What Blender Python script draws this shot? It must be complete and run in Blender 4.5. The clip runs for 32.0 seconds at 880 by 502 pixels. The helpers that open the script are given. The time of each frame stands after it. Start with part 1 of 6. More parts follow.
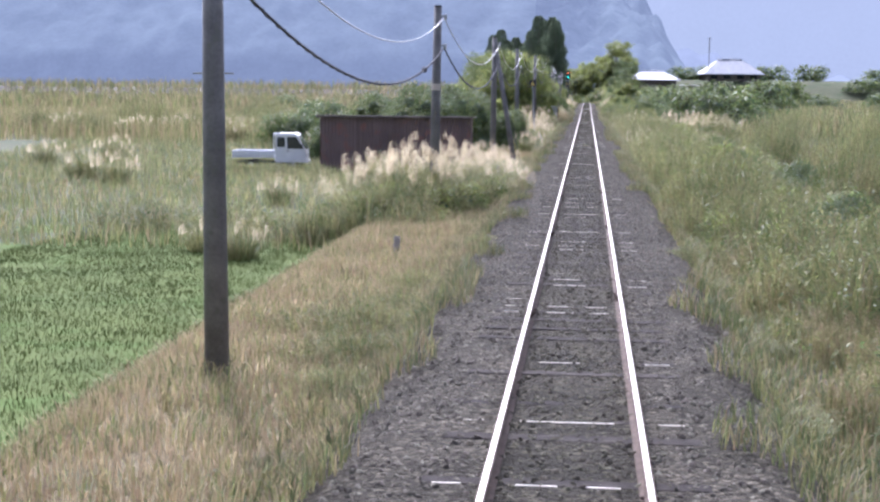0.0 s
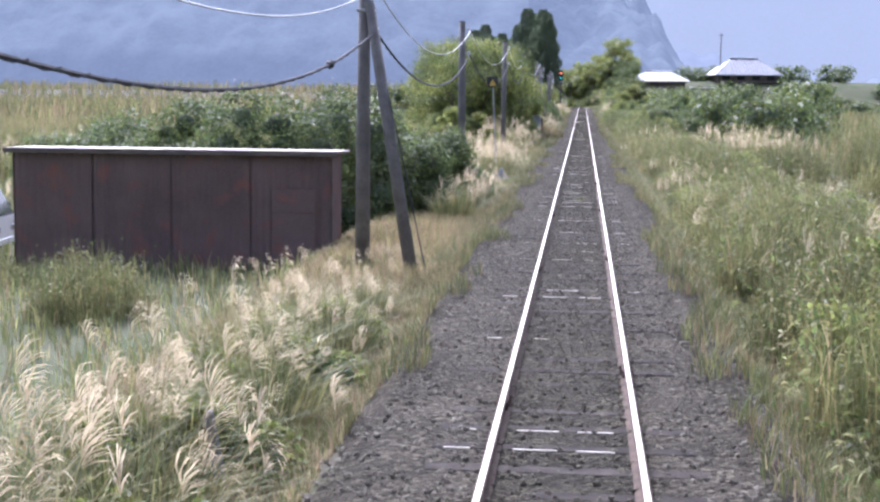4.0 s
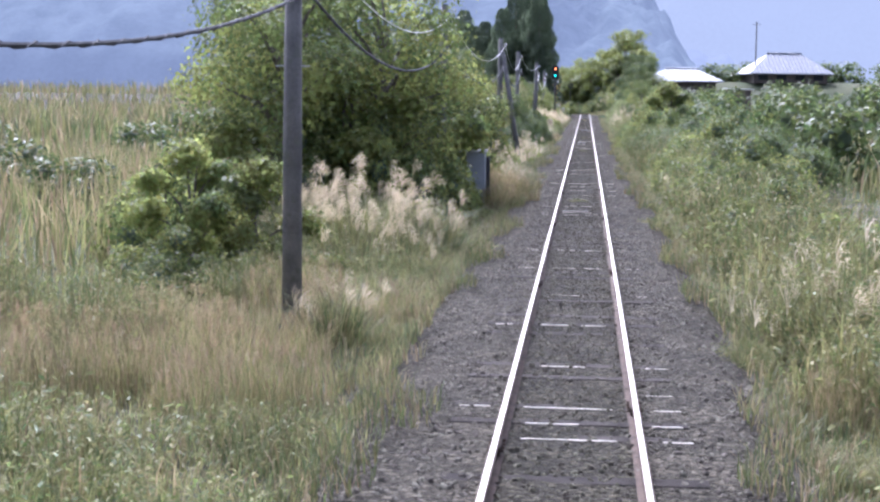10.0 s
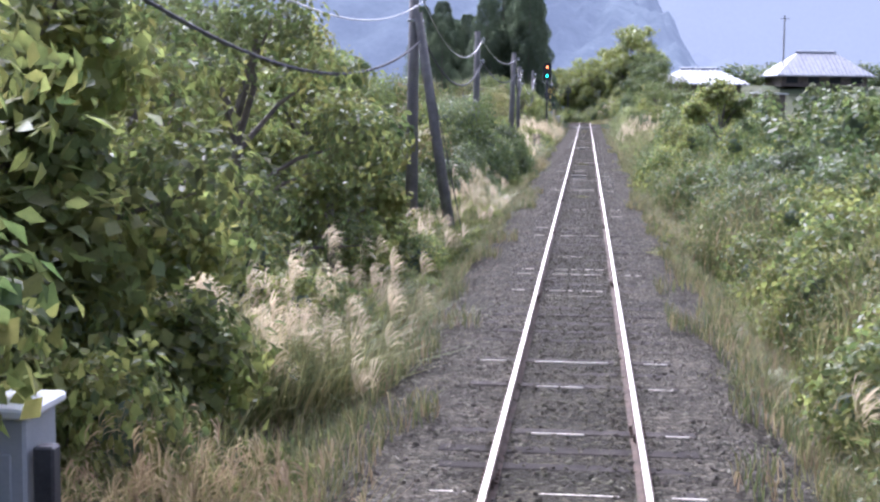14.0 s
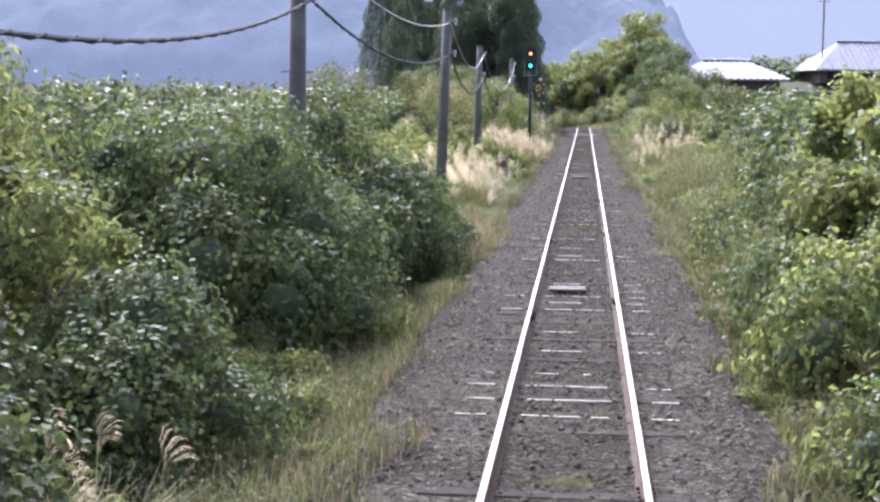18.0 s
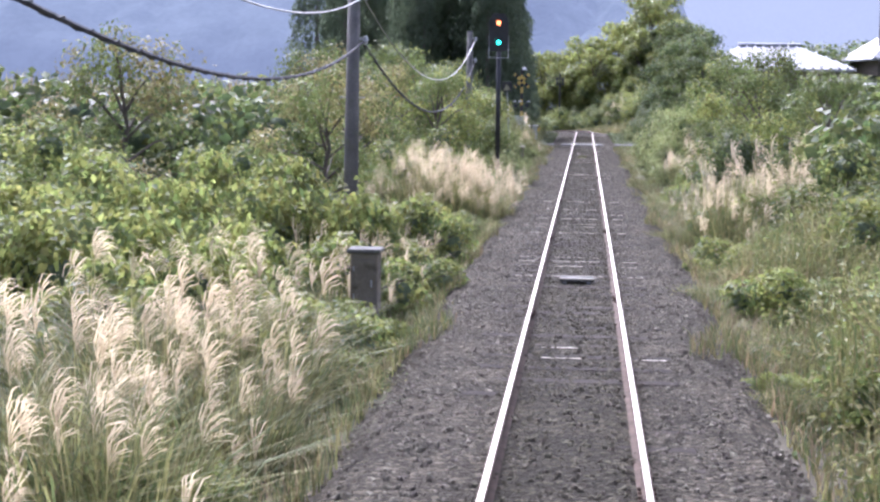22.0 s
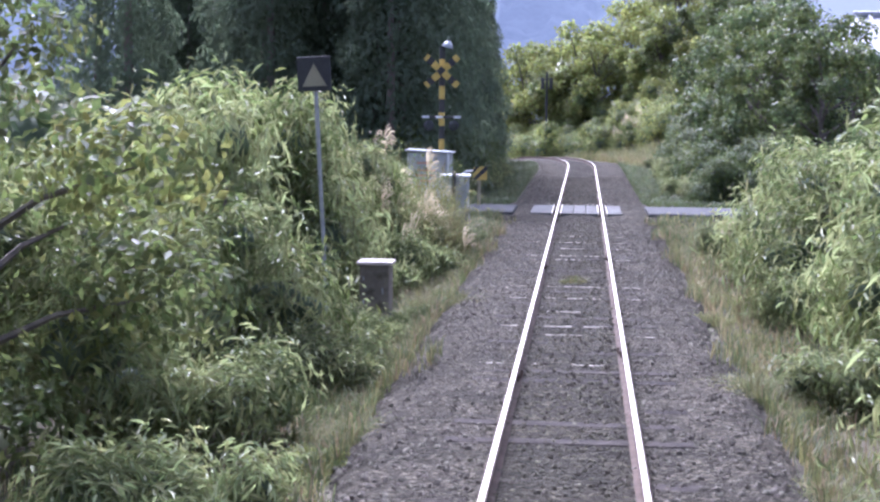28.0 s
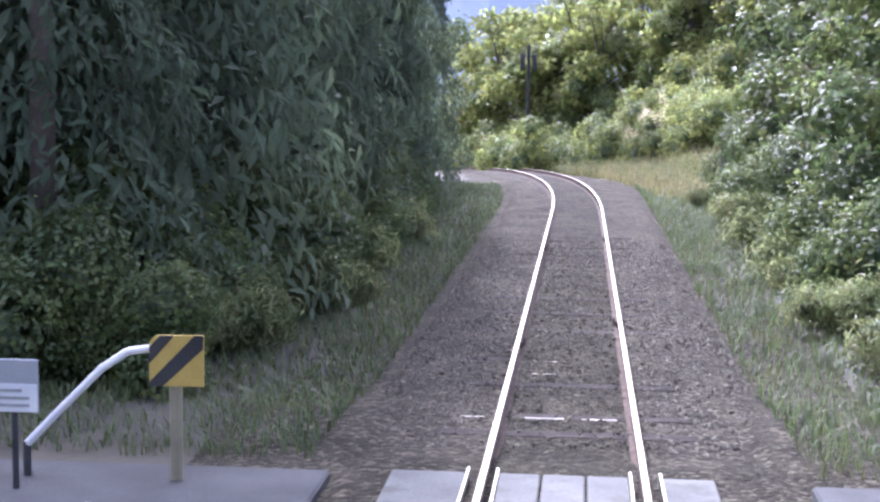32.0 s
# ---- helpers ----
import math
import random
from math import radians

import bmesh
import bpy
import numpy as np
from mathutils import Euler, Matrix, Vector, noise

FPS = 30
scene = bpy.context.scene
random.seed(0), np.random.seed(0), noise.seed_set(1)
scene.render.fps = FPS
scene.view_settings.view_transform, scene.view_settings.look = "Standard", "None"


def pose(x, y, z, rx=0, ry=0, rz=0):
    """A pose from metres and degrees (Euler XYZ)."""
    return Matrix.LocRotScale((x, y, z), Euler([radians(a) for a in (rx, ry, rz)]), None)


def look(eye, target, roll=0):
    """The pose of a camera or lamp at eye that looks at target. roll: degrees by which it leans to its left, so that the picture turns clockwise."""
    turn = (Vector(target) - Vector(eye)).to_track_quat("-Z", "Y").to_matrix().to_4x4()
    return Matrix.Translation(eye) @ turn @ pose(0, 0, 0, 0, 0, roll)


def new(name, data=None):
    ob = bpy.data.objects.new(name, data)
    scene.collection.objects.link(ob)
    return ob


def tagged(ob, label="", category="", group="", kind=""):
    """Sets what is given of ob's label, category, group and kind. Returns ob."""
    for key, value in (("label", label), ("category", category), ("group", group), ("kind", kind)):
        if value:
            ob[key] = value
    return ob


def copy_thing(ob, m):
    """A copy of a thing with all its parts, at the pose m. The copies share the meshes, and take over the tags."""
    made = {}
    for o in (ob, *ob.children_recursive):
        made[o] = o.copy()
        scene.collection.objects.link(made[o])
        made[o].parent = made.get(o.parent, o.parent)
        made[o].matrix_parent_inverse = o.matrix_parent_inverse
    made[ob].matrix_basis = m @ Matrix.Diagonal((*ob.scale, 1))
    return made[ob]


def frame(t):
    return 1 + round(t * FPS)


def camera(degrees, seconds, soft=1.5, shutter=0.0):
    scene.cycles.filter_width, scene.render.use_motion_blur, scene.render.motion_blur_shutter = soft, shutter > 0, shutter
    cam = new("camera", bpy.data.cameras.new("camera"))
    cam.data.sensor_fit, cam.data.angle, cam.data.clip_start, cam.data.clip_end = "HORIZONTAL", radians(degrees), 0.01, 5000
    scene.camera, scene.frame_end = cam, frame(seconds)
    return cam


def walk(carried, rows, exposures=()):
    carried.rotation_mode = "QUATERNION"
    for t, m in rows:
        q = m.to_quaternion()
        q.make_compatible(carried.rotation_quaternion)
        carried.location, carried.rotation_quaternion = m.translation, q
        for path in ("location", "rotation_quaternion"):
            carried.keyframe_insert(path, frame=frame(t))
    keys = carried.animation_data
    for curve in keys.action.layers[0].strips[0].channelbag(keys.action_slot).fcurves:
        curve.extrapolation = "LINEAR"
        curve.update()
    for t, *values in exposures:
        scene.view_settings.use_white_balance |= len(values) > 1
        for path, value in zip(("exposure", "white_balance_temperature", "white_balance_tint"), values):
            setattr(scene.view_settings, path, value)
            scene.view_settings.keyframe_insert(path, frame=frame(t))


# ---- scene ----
cam = camera(33.5, 32.0, soft=2.5)
# seconds, metres along the track, pitch, yaw
RIDE = [
    (0.0, -0.00, -6.38, 5.66),
    (0.5, 4.45, -6.80, 5.43),
    (1.0, 8.89, -6.32, 5.53),
    (1.5, 13.30, -6.59, 5.52),
    (2.0, 17.70, -6.39, 5.50),
    (2.5, 22.09, -6.58, 5.38),
    (3.0, 26.45, -6.43, 5.48),
    (3.5, 30.79, -6.35, 5.50),
    (5.5, 48.16, -6.05, 5.52),
    (6.0, 52.50, -6.14, 5.47),
    (6.5, 56.84, -5.96, 5.54),
    (7.0, 61.19, -6.24, 5.57),
    (7.5, 65.55, -6.19, 5.46),
    (8.0, 69.89, -6.38, 5.59),
    (8.5, 74.22, -6.39, 5.41),
    (9.0, 78.47, -6.42, 5.52),
    (9.5, 82.63, -6.37, 5.70),
    (10.0, 86.71, -6.17, 5.62),
    (10.5, 90.69, -5.94, 5.64),
    (11.0, 94.59, -5.89, 5.51),
    (11.5, 98.43, -5.56, 5.54),
    (12.0, 102.22, -5.68, 5.53),
    (12.5, 105.99, -5.88, 5.46),
    (13.0, 109.78, -5.90, 5.58),
    (13.5, 113.63, -5.84, 5.63),
    (15.5, 129.30, -6.63, 5.62),
    (16.0, 133.31, -6.43, 5.71),
    (16.5, 137.35, -6.38, 5.58),
    (17.0, 141.42, -6.07, 5.58),
    (17.5, 145.48, -6.20, 5.52),
    (18.0, 149.49, -5.99, 5.59),
    (18.5, 153.46, -6.11, 5.67),
    (19.0, 157.40, -6.03, 5.60),
    (19.5, 161.21, -6.04, 5.60),
    (20.0, 164.94, -6.08, 5.53),
    (20.5, 168.66, -6.09, 5.52),
    (21.0, 172.36, -6.13, 5.74),
    (21.5, 176.03, -6.17, 5.51),
    (22.0, 179.60, -6.13, 5.62),
    (22.5, 183.06, -6.23, 5.54),
    (23.0, 186.48, -6.15, 5.55),
    (23.5, 190.07, -6.20, 5.71),
    (24.0, 193.73, -6.47, 5.53),
    (24.5, 197.34, -6.48, 5.56),
    (25.0, 200.95, -6.58, 5.44),
    (25.5, 204.59, -6.13, 5.43),
    (27.5, 219.50, -6.21, 5.72),
    (28.0, 223.23, -5.80, 5.58),
    (28.5, 226.94, -5.76, 5.60),
    (29.0, 230.61, -6.16, 5.73),
    (29.5, 234.23, -6.06, 5.65),
    (30.0, 237.84, -6.37, 5.68),
    (30.5, 241.45, -6.20, 5.44),
    (31.0, 245.00, -6.23, 5.40),
    (31.5, 248.52, -6.38, 5.25),
    (32.0, 252.03, -6.28, 5.51),
]


def ride_pose(y, pitch, yaw):
    p, w = radians(pitch), radians(yaw)
    eye = Vector((0.084, y, 2.672))
    way = Vector((-math.sin(w) * math.cos(p), math.cos(w) * math.cos(p), math.sin(p)))
    return look(eye, eye + way * 20, 0.55)


walk(cam, [(t, ride_pose(y, p, w)) for t, y, p, w in RIDE], exposures=[(0.0, 1.13, 5230, 24), (7.0, 1.17, 5230, 24), (10.0, 1.2, 5130, 24), (13.0, 1.29, 5180, 26), (17.0, 1.27, 5380, 24), (20.0, 1.3, 5330, 27), (25.0, 1.27, 5230, 25), (28.0, 1.45, 5030, 30), (30.0, 1.62, 5080, 29), (32.0, 1.9, 5130, 29)])

# ---- sky and sun ----
SUN_AZ, SUN_EL = radians(-20), radians(47)
world = bpy.data.worlds.new("world")
scene.world = world
world.use_nodes = True
wn = world.node_tree.nodes
sky = wn.new("ShaderNodeTexSky")
sky.sky_type = "NISHITA"
sky.sun_disc = False
sky.sun_elevation, sky.sun_rotation = SUN_EL, SUN_AZ
sky.air_density, sky.dust_density, sky.ozone_density = 1.0, 10.0, 1.0
pale = wn.new("ShaderNodeHueSaturation")
pale.inputs["Saturation"].default_value = 0.5
world.node_tree.links.new(sky.outputs["Color"], pale.inputs["Color"])
world.node_tree.links.new(pale.outputs["Color"], wn["Background"].inputs["Color"])
wn["Background"].inputs["Strength"].default_value = 0.15
sun_data = bpy.data.lights.new("sun", "SUN")
sun_data.energy, sun_data.angle, sun_data.color = 2.0, radians(2.5), (1.0, 0.93, 0.82)
sun = new("sun", sun_data)
sun.matrix_world = look(Vector((math.sin(SUN_AZ) * math.cos(SUN_EL), math.cos(SUN_AZ) * math.cos(SUN_EL), math.sin(SUN_EL))) * 200, (0, 0, 0))

# ---- materials ----


def material(name, c1, c2, scale=3.0, rough=0.8, metal=0.0, bump=0.3, fine=40.0, spots=None, random_mix=0.0, translucent=0.0, spec=0.5):
    """Two colours mixed by coarse and fine noise, with fine relief. spots: a third colour in patches. random_mix: how far
    separate pieces differ in lightness. translucent: the share of light that passes through thin leaves."""
    m = bpy.data.materials.new(name)
    m.use_nodes = True
    nt = m.node_tree
    n, link = nt.nodes, nt.links.new
    bsdf, out = n["Principled BSDF"], n["Material Output"]
    tc = n.new("ShaderNodeTexCoord")
    a = n.new("ShaderNodeTexNoise")
    a.inputs["Scale"].default_value, a.inputs["Detail"].default_value = scale, 6
    b = n.new("ShaderNodeTexNoise")
    b.inputs["Scale"].default_value, b.inputs["Detail"].default_value = fine, 4
    link(tc.outputs["Object"], a.inputs["Vector"])
    link(tc.outputs["Object"], b.inputs["Vector"])
    add = n.new("ShaderNodeMath")
    add.operation = "MULTIPLY_ADD"
    add.inputs[1].default_value = 0.45
    link(b.outputs["Fac"], add.inputs[0])
    link(a.outputs["Fac"], add.inputs[2])
    ramp = n.new("ShaderNodeValToRGB")
    ramp.color_ramp.elements[0].position, ramp.color_ramp.elements[1].position = 0.5, 0.95
    ramp.color_ramp.elements[0].color, ramp.color_ramp.elements[1].color = (*c1, 1), (*c2, 1)
    link(add.outputs[0], ramp.inputs["Fac"])
    col = ramp.outputs["Color"]
    if spots:
        s = n.new("ShaderNodeTexNoise")
        s.inputs["Scale"].default_value, s.inputs["Detail"].default_value = scale * 2.3, 8
        link(tc.outputs["Object"], s.inputs["Vector"])
        sr = n.new("ShaderNodeValToRGB")
        sr.color_ramp.elements[0].position, sr.color_ramp.elements[1].position = 0.55, 0.66
        link(s.outputs["Fac"], sr.inputs["Fac"])
        mix = n.new("ShaderNodeMixRGB")
        link(sr.outputs["Color"], mix.inputs["Fac"])
        link(col, mix.inputs["Color1"])
        mix.inputs["Color2"].default_value = (*spots, 1)
        col = mix.outputs["Color"]
    if random_mix:
        g = n.new("ShaderNodeNewGeometry")
        oi = n.new("ShaderNodeObjectInfo")
        sm = n.new("ShaderNodeMath")
        sm.operation = "ADD"
        link(g.outputs["Random Per Island"], sm.inputs[0])
        link(oi.outputs["Random"], sm.inputs[1])
        fr = n.new("ShaderNodeMapRange")
        fr.inputs["From Min"].default_value, fr.inputs["From Max"].default_value = 0.0, 2.0
        fr.inputs["To Min"].default_value, fr.inputs["To Max"].default_value = 1 - random_mix, 1 + random_mix
        link(sm.outputs[0], fr.inputs["Value"])
        hs = n.new("ShaderNodeHueSaturation")
        link(fr.outputs["Result"], hs.inputs["Value"])
        hm = n.new("ShaderNodeMapRange")
        hm.inputs["To Min"].default_value, hm.inputs["To Max"].default_value = 0.5 - 0.05 * random_mix, 0.5 + 0.04 * random_mix
        link(g.outputs["Random Per Island"], hm.inputs["Value"])
        link(hm.outputs["Result"], hs.inputs["Hue"])
        link(col, hs.inputs["Color"])
        col = hs.outputs["Color"]
    link(col, bsdf.inputs["Base Color"])
    bsdf.inputs["Roughness"].default_value, bsdf.inputs["Metallic"].default_value = rough, metal
    bsdf.inputs["Specular IOR Level"].default_value = spec
    if bump:
        bp = n.new("ShaderNodeBump")
        bp.inputs["Strength"].default_value, bp.inputs["Distance"].default_value = bump, 0.02
        link(add.outputs[0], bp.inputs["Height"])
        link(bp.outputs["Normal"], bsdf.inputs["Normal"])
    if translucent:
        tr = n.new("ShaderNodeBsdfTranslucent")
        link(col, tr.inputs["Color"])
        ms = n.new("ShaderNodeMixShader")
        ms.inputs["Fac"].default_value = translucent
        link(bsdf.outputs["BSDF"], ms.inputs[1])
        link(tr.outputs["BSDF"], ms.inputs[2])
        link(ms.outputs["Shader"], out.inputs["Surface"])
    return m


def glow(name, colour, strength, base=(0.02, 0.02, 0.02)):
    m = bpy.data.materials.new(name)
    m.use_nodes = True
    b = m.node_tree.nodes["Principled BSDF"]
    b.inputs["Base Color"].default_value = (*base, 1)
    b.inputs["Emission Color"].default_value = (*colour, 1)
    b.inputs["Emission Strength"].default_value = strength
    return m


def gravel(name, scale, dark, light):
    """Crushed stone: each cell a stone of its own shade and tilt, with a rough grain and browner stretches."""
    m = bpy.data.materials.new(name)
    m.use_nodes = True
    n, link = m.node_tree.nodes, m.node_tree.links.new
    bsdf = n["Principled BSDF"]
    tc = n.new("ShaderNodeTexCoord")
    vo = n.new("ShaderNodeTexVoronoi")
    vo.inputs["Scale"].default_value = scale
    link(tc.outputs["Object"], vo.inputs["Vector"])
    sep = n.new("ShaderNodeSeparateColor")
    link(vo.outputs["Color"], sep.inputs["Color"])
    ramp = n.new("ShaderNodeValToRGB")
    ramp.color_ramp.elements[0].color, ramp.color_ramp.elements[1].color = (*dark, 1), (*light, 1)
    ramp.color_ramp.elements[0].position, ramp.color_ramp.elements[1].position = 0.1, 1.0
    mid = ramp.color_ramp.elements.new(0.72)
    mid.color = (*[a * 0.7 + b * 0.3 for a, b in zip(dark, light)], 1)
    link(sep.outputs["Red"], ramp.inputs["Fac"])
    no = n.new("ShaderNodeTexNoise")
    no.inputs["Scale"].default_value, no.inputs["Detail"].default_value = 1.1, 5
    link(tc.outputs["Object"], no.inputs["Vector"])
    nr = n.new("ShaderNodeValToRGB")
    nr.color_ramp.elements[0].color, nr.color_ramp.elements[1].color = (0.62, 0.61, 0.56, 1), (1.0, 0.97, 0.90, 1)
    nr.color_ramp.elements[0].position, nr.color_ramp.elements[1].position = 0.38, 0.64
    link(no.outputs["Fac"], nr.inputs["Fac"])
    mul = n.new("ShaderNodeMixRGB")
    mul.blend_type, mul.inputs["Fac"].default_value = "MULTIPLY", 1.0
    link(ramp.outputs["Color"], mul.inputs["Color1"])
    link(nr.outputs["Color"], mul.inputs["Color2"])
    link(mul.outputs["Color"], bsdf.inputs["Base Color"])
    fi = n.new("ShaderNodeTexNoise")
    fi.inputs["Scale"].default_value, fi.inputs["Detail"].default_value = scale * 2.6, 4
    link(tc.outputs["Object"], fi.inputs["Vector"])
    hs = n.new("ShaderNodeMath")
    hs.operation = "MULTIPLY_ADD"
    hs.inputs[1].default_value = -1.2
    link(vo.outputs["Distance"], hs.inputs[0])
    link(fi.outputs["Fac"], hs.inputs[2])
    bp = n.new("ShaderNodeBump")
    bp.inputs["Strength"].default_value, bp.inputs["Distance"].default_value = 1.0, 0.035
    link(hs.outputs[0], bp.inputs["Height"])
    link(bp.outputs["Normal"], bsdf.inputs["Normal"])
    bsdf.inputs["Roughness"].default_value, bsdf.inputs["Specular IOR Level"].default_value = 0.95, 0.12
    return m


M = {}
M["soil"] = material("soil", (0.07, 0.065, 0.05), (0.13, 0.115, 0.08), 0.6, 0.95, bump=0.6, fine=18, spots=(0.085, 0.095, 0.05), spec=0.1)
M["straw_soil"] = material("straw_soil", (0.13, 0.11, 0.065), (0.23, 0.19, 0.11), 0.7, 0.95, bump=0.6, fine=25, spots=(0.11, 0.11, 0.06), spec=0.1)
M["paddy"] = material("paddy", (0.084, 0.110, 0.038), (0.122, 0.150, 0.052), 0.5, 0.9, bump=0.6, fine=30, spots=(0.10, 0.14, 0.045), spec=0.03)
M["field"] = material("field", (0.065, 0.08, 0.045), (0.12, 0.12, 0.07), 0.15, 0.95, bump=0.6, fine=9, spots=(0.07, 0.09, 0.045), spec=0.1)
M["forest_floor"] = material("forest_floor", (0.03, 0.03, 0.022), (0.07, 0.06, 0.04), 0.6, 0.95, bump=0.5, fine=14)
M["ballast"] = gravel("ballast", 21.0, (0.045, 0.040, 0.031), (0.160, 0.146, 0.115))
M["ballast_brown"] = gravel("ballast_brown", 21.0, (0.034, 0.031, 0.023), (0.110, 0.100, 0.074))
M["stone"] = material("stone", (0.057, 0.051, 0.040), (0.162, 0.147, 0.116), 6, 0.9, bump=0.4, fine=60, random_mix=0.6, spec=0.15)
M["stone_brown"] = material("stone_brown", (0.041, 0.037, 0.027), (0.112, 0.102, 0.074), 6, 0.92, bump=0.4, fine=60, random_mix=0.6, spec=0.12)
M["sleeper"] = material("sleeper", (0.022, 0.019, 0.016), (0.062, 0.053, 0.046), 5, 0.95, bump=0.7, fine=55, random_mix=0.5, spec=0.1)
M["rail_rust"] = material("rail_rust", (0.06, 0.042, 0.032), (0.12, 0.085, 0.062), 6, 0.85, 0.1, 0.4, 60, spec=0.2)
M["rail_top"] = material("rail_top", (0.78, 0.70, 0.57), (0.92, 0.85, 0.72), 2, 0.28, 0.9, 0.05, 120)
M["pole_wood"] = material("pole_wood", (0.10, 0.095, 0.09), (0.20, 0.19, 0.18), 3, 0.85, bump=0.6, fine=30, spots=(0.13, 0.13, 0.11))
M["pole_concrete"] = material("pole_concrete", (0.22, 0.21, 0.20), (0.34, 0.33, 0.31), 2, 0.85, bump=0.3, fine=50)
M["steel"] = material("steel", (0.30, 0.31, 0.32), (0.45, 0.46, 0.47), 8, 0.5, 0.6, 0.15, 60)
M["cable"] = material("cable", (0.05, 0.05, 0.055), (0.10, 0.10, 0.105), 6, 0.85, 0.0, 0.2, 60, spec=0.15)
M["cable_light"] = material("cable_light", (0.40, 0.40, 0.40), (0.55, 0.55, 0.54), 6, 0.38, 0.5, 0.1, 60)
M["bark"] = material("bark", (0.07, 0.06, 0.05), (0.16, 0.135, 0.11), 5, 0.9, bump=0.8, fine=30)
M["cedar_bark"] = material("cedar_bark", (0.11, 0.09, 0.075), (0.21, 0.17, 0.145), 4, 0.9, bump=0.8, fine=26)
M["leaf"] = material("leaf", (0.093, 0.132, 0.043), (0.186, 0.215, 0.070), 1.3, 0.48, bump=0, spec=0.32, random_mix=0.5, translucent=0.52)
M["leaf_dark"] = material("leaf_dark", (0.068, 0.102, 0.042), (0.120, 0.160, 0.059), 1.1, 0.48, bump=0, spec=0.32, random_mix=0.45, translucent=0.46)
M["leaf_yellow"] = material("leaf_yellow", (0.159, 0.200, 0.057), (0.297, 0.310, 0.095), 1.4, 0.5, bump=0, random_mix=0.5, translucent=0.62, spec=0.28)
M["leaf_autumn"] = material("leaf_autumn", (0.17, 0.175, 0.07), (0.32, 0.28, 0.11), 1.2, 0.5, bump=0, random_mix=0.5, translucent=0.42)
M["leaf_sasa"] = material("leaf_sasa", (0.16, 0.20, 0.08), (0.34, 0.36, 0.16), 1.6, 0.36, bump=0, random_mix=0.5, translucent=0.52)
M["cedar"] = material("cedar", (0.090, 0.125, 0.075), (0.148, 0.185, 0.105), 0.4, 0.7, bump=0, random_mix=0.35, translucent=0.52)
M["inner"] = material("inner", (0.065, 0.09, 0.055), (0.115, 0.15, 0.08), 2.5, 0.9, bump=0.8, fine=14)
M["grass_tan"] = material("grass_tan", (0.25, 0.195, 0.11), (0.42, 0.335, 0.195), 0.9, 0.6, bump=0, random_mix=0.4, translucent=0.35, spec=0.22)
M["grass_olive"] = material("grass_olive", (0.16, 0.17, 0.06), (0.34, 0.31, 0.14), 0.8, 0.55, bump=0, random_mix=0.45, translucent=0.35, spec=0.22)
M["grass_green"] = material("grass_green", (0.097, 0.125, 0.048), (0.182, 0.205, 0.081), 0.8, 0.5, bump=0, random_mix=0.45, translucent=0.35, spec=0.22)
M["paddy_green"] = material("paddy_green", (0.080, 0.104, 0.032), (0.120, 0.144, 0.046), 0.6, 0.7, bump=0, random_mix=0.3, translucent=0.06, spec=0.02)
M["plume"] = material("plume", (0.45, 0.375, 0.235), (0.66, 0.578, 0.405), 2.0, 0.6, bump=0, random_mix=0.22, translucent=0.55)
M["stalk"] = material("stalk", (0.26, 0.25, 0.10), (0.42, 0.37, 0.18), 2.0, 0.6, bump=0, random_mix=0.35, translucent=0.2)
M["shed_tin"] = material("shed_tin", (0.12, 0.085, 0.08), (0.20, 0.14, 0.13), 0.9, 0.6, 0.2, 0.3, 30, spots=(0.22, 0.11, 0.09))
M["roof_tin"] = material("roof_tin", (0.16, 0.13, 0.12), (0.26, 0.21, 0.20), 1.2, 0.55, 0.2, 0.3, 30)
M["white_paint"] = material("white_paint", (0.68, 0.69, 0.70), (0.80, 0.81, 0.82), 2, 0.4, 0.0, 0.05, 60)
M["dark_glass"] = material("dark_glass", (0.03, 0.035, 0.04), (0.05, 0.055, 0.06), 2, 0.08, 0.0, 0.0, 40)
M["rubber"] = material("rubber", (0.02, 0.02, 0.02), (0.05, 0.05, 0.05), 8, 0.8, 0, 0.3, 60)
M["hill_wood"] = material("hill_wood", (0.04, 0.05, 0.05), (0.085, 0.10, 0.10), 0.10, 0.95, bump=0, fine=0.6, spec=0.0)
# blue-grey emission stands in for the haze in front of the slopes
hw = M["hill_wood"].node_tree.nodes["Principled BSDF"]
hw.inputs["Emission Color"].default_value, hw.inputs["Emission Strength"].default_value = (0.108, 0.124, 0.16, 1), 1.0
M["concrete"] = material("concrete", (0.095, 0.094, 0.088), (0.175, 0.172, 0.16), 1.6, 0.9, bump=0.3, fine=45, spots=(0.10, 0.10, 0.085), spec=0.15)
M["grey_paint"] = material("grey_paint", (0.30, 0.32, 0.34), (0.40, 0.42, 0.44), 2.5, 0.5, 0.1, 0.08, 50)
M["dark_metal"] = material("dark_metal", (0.03, 0.03, 0.035), (0.07, 0.07, 0.075), 4, 0.6, 0.2, 0.15, 50)
M["yellow_paint"] = material("yellow_paint", (0.44, 0.31, 0.06), (0.56, 0.41, 0.10), 4, 0.5, 0, 0.1, 50)
M["black_paint"] = material("black_paint", (0.02, 0.02, 0.022), (0.045, 0.045, 0.045), 4, 0.55, 0, 0.1, 50)
M["tile"] = material("tile", (0.20, 0.21, 0.23), (0.32, 0.33, 0.36), 3, 0.42, 0.1, 0.1, 50, random_mix=0.3)
M["wall_plaster"] = material("wall_plaster", (0.45, 0.44, 0.42), (0.58, 0.57, 0.54), 1, 0.85, 0, 0.15, 30)
M["dark_timber"] = material("dark_timber", (0.08, 0.065, 0.055), (0.16, 0.13, 0.11), 3, 0.75, 0, 0.4, 40)
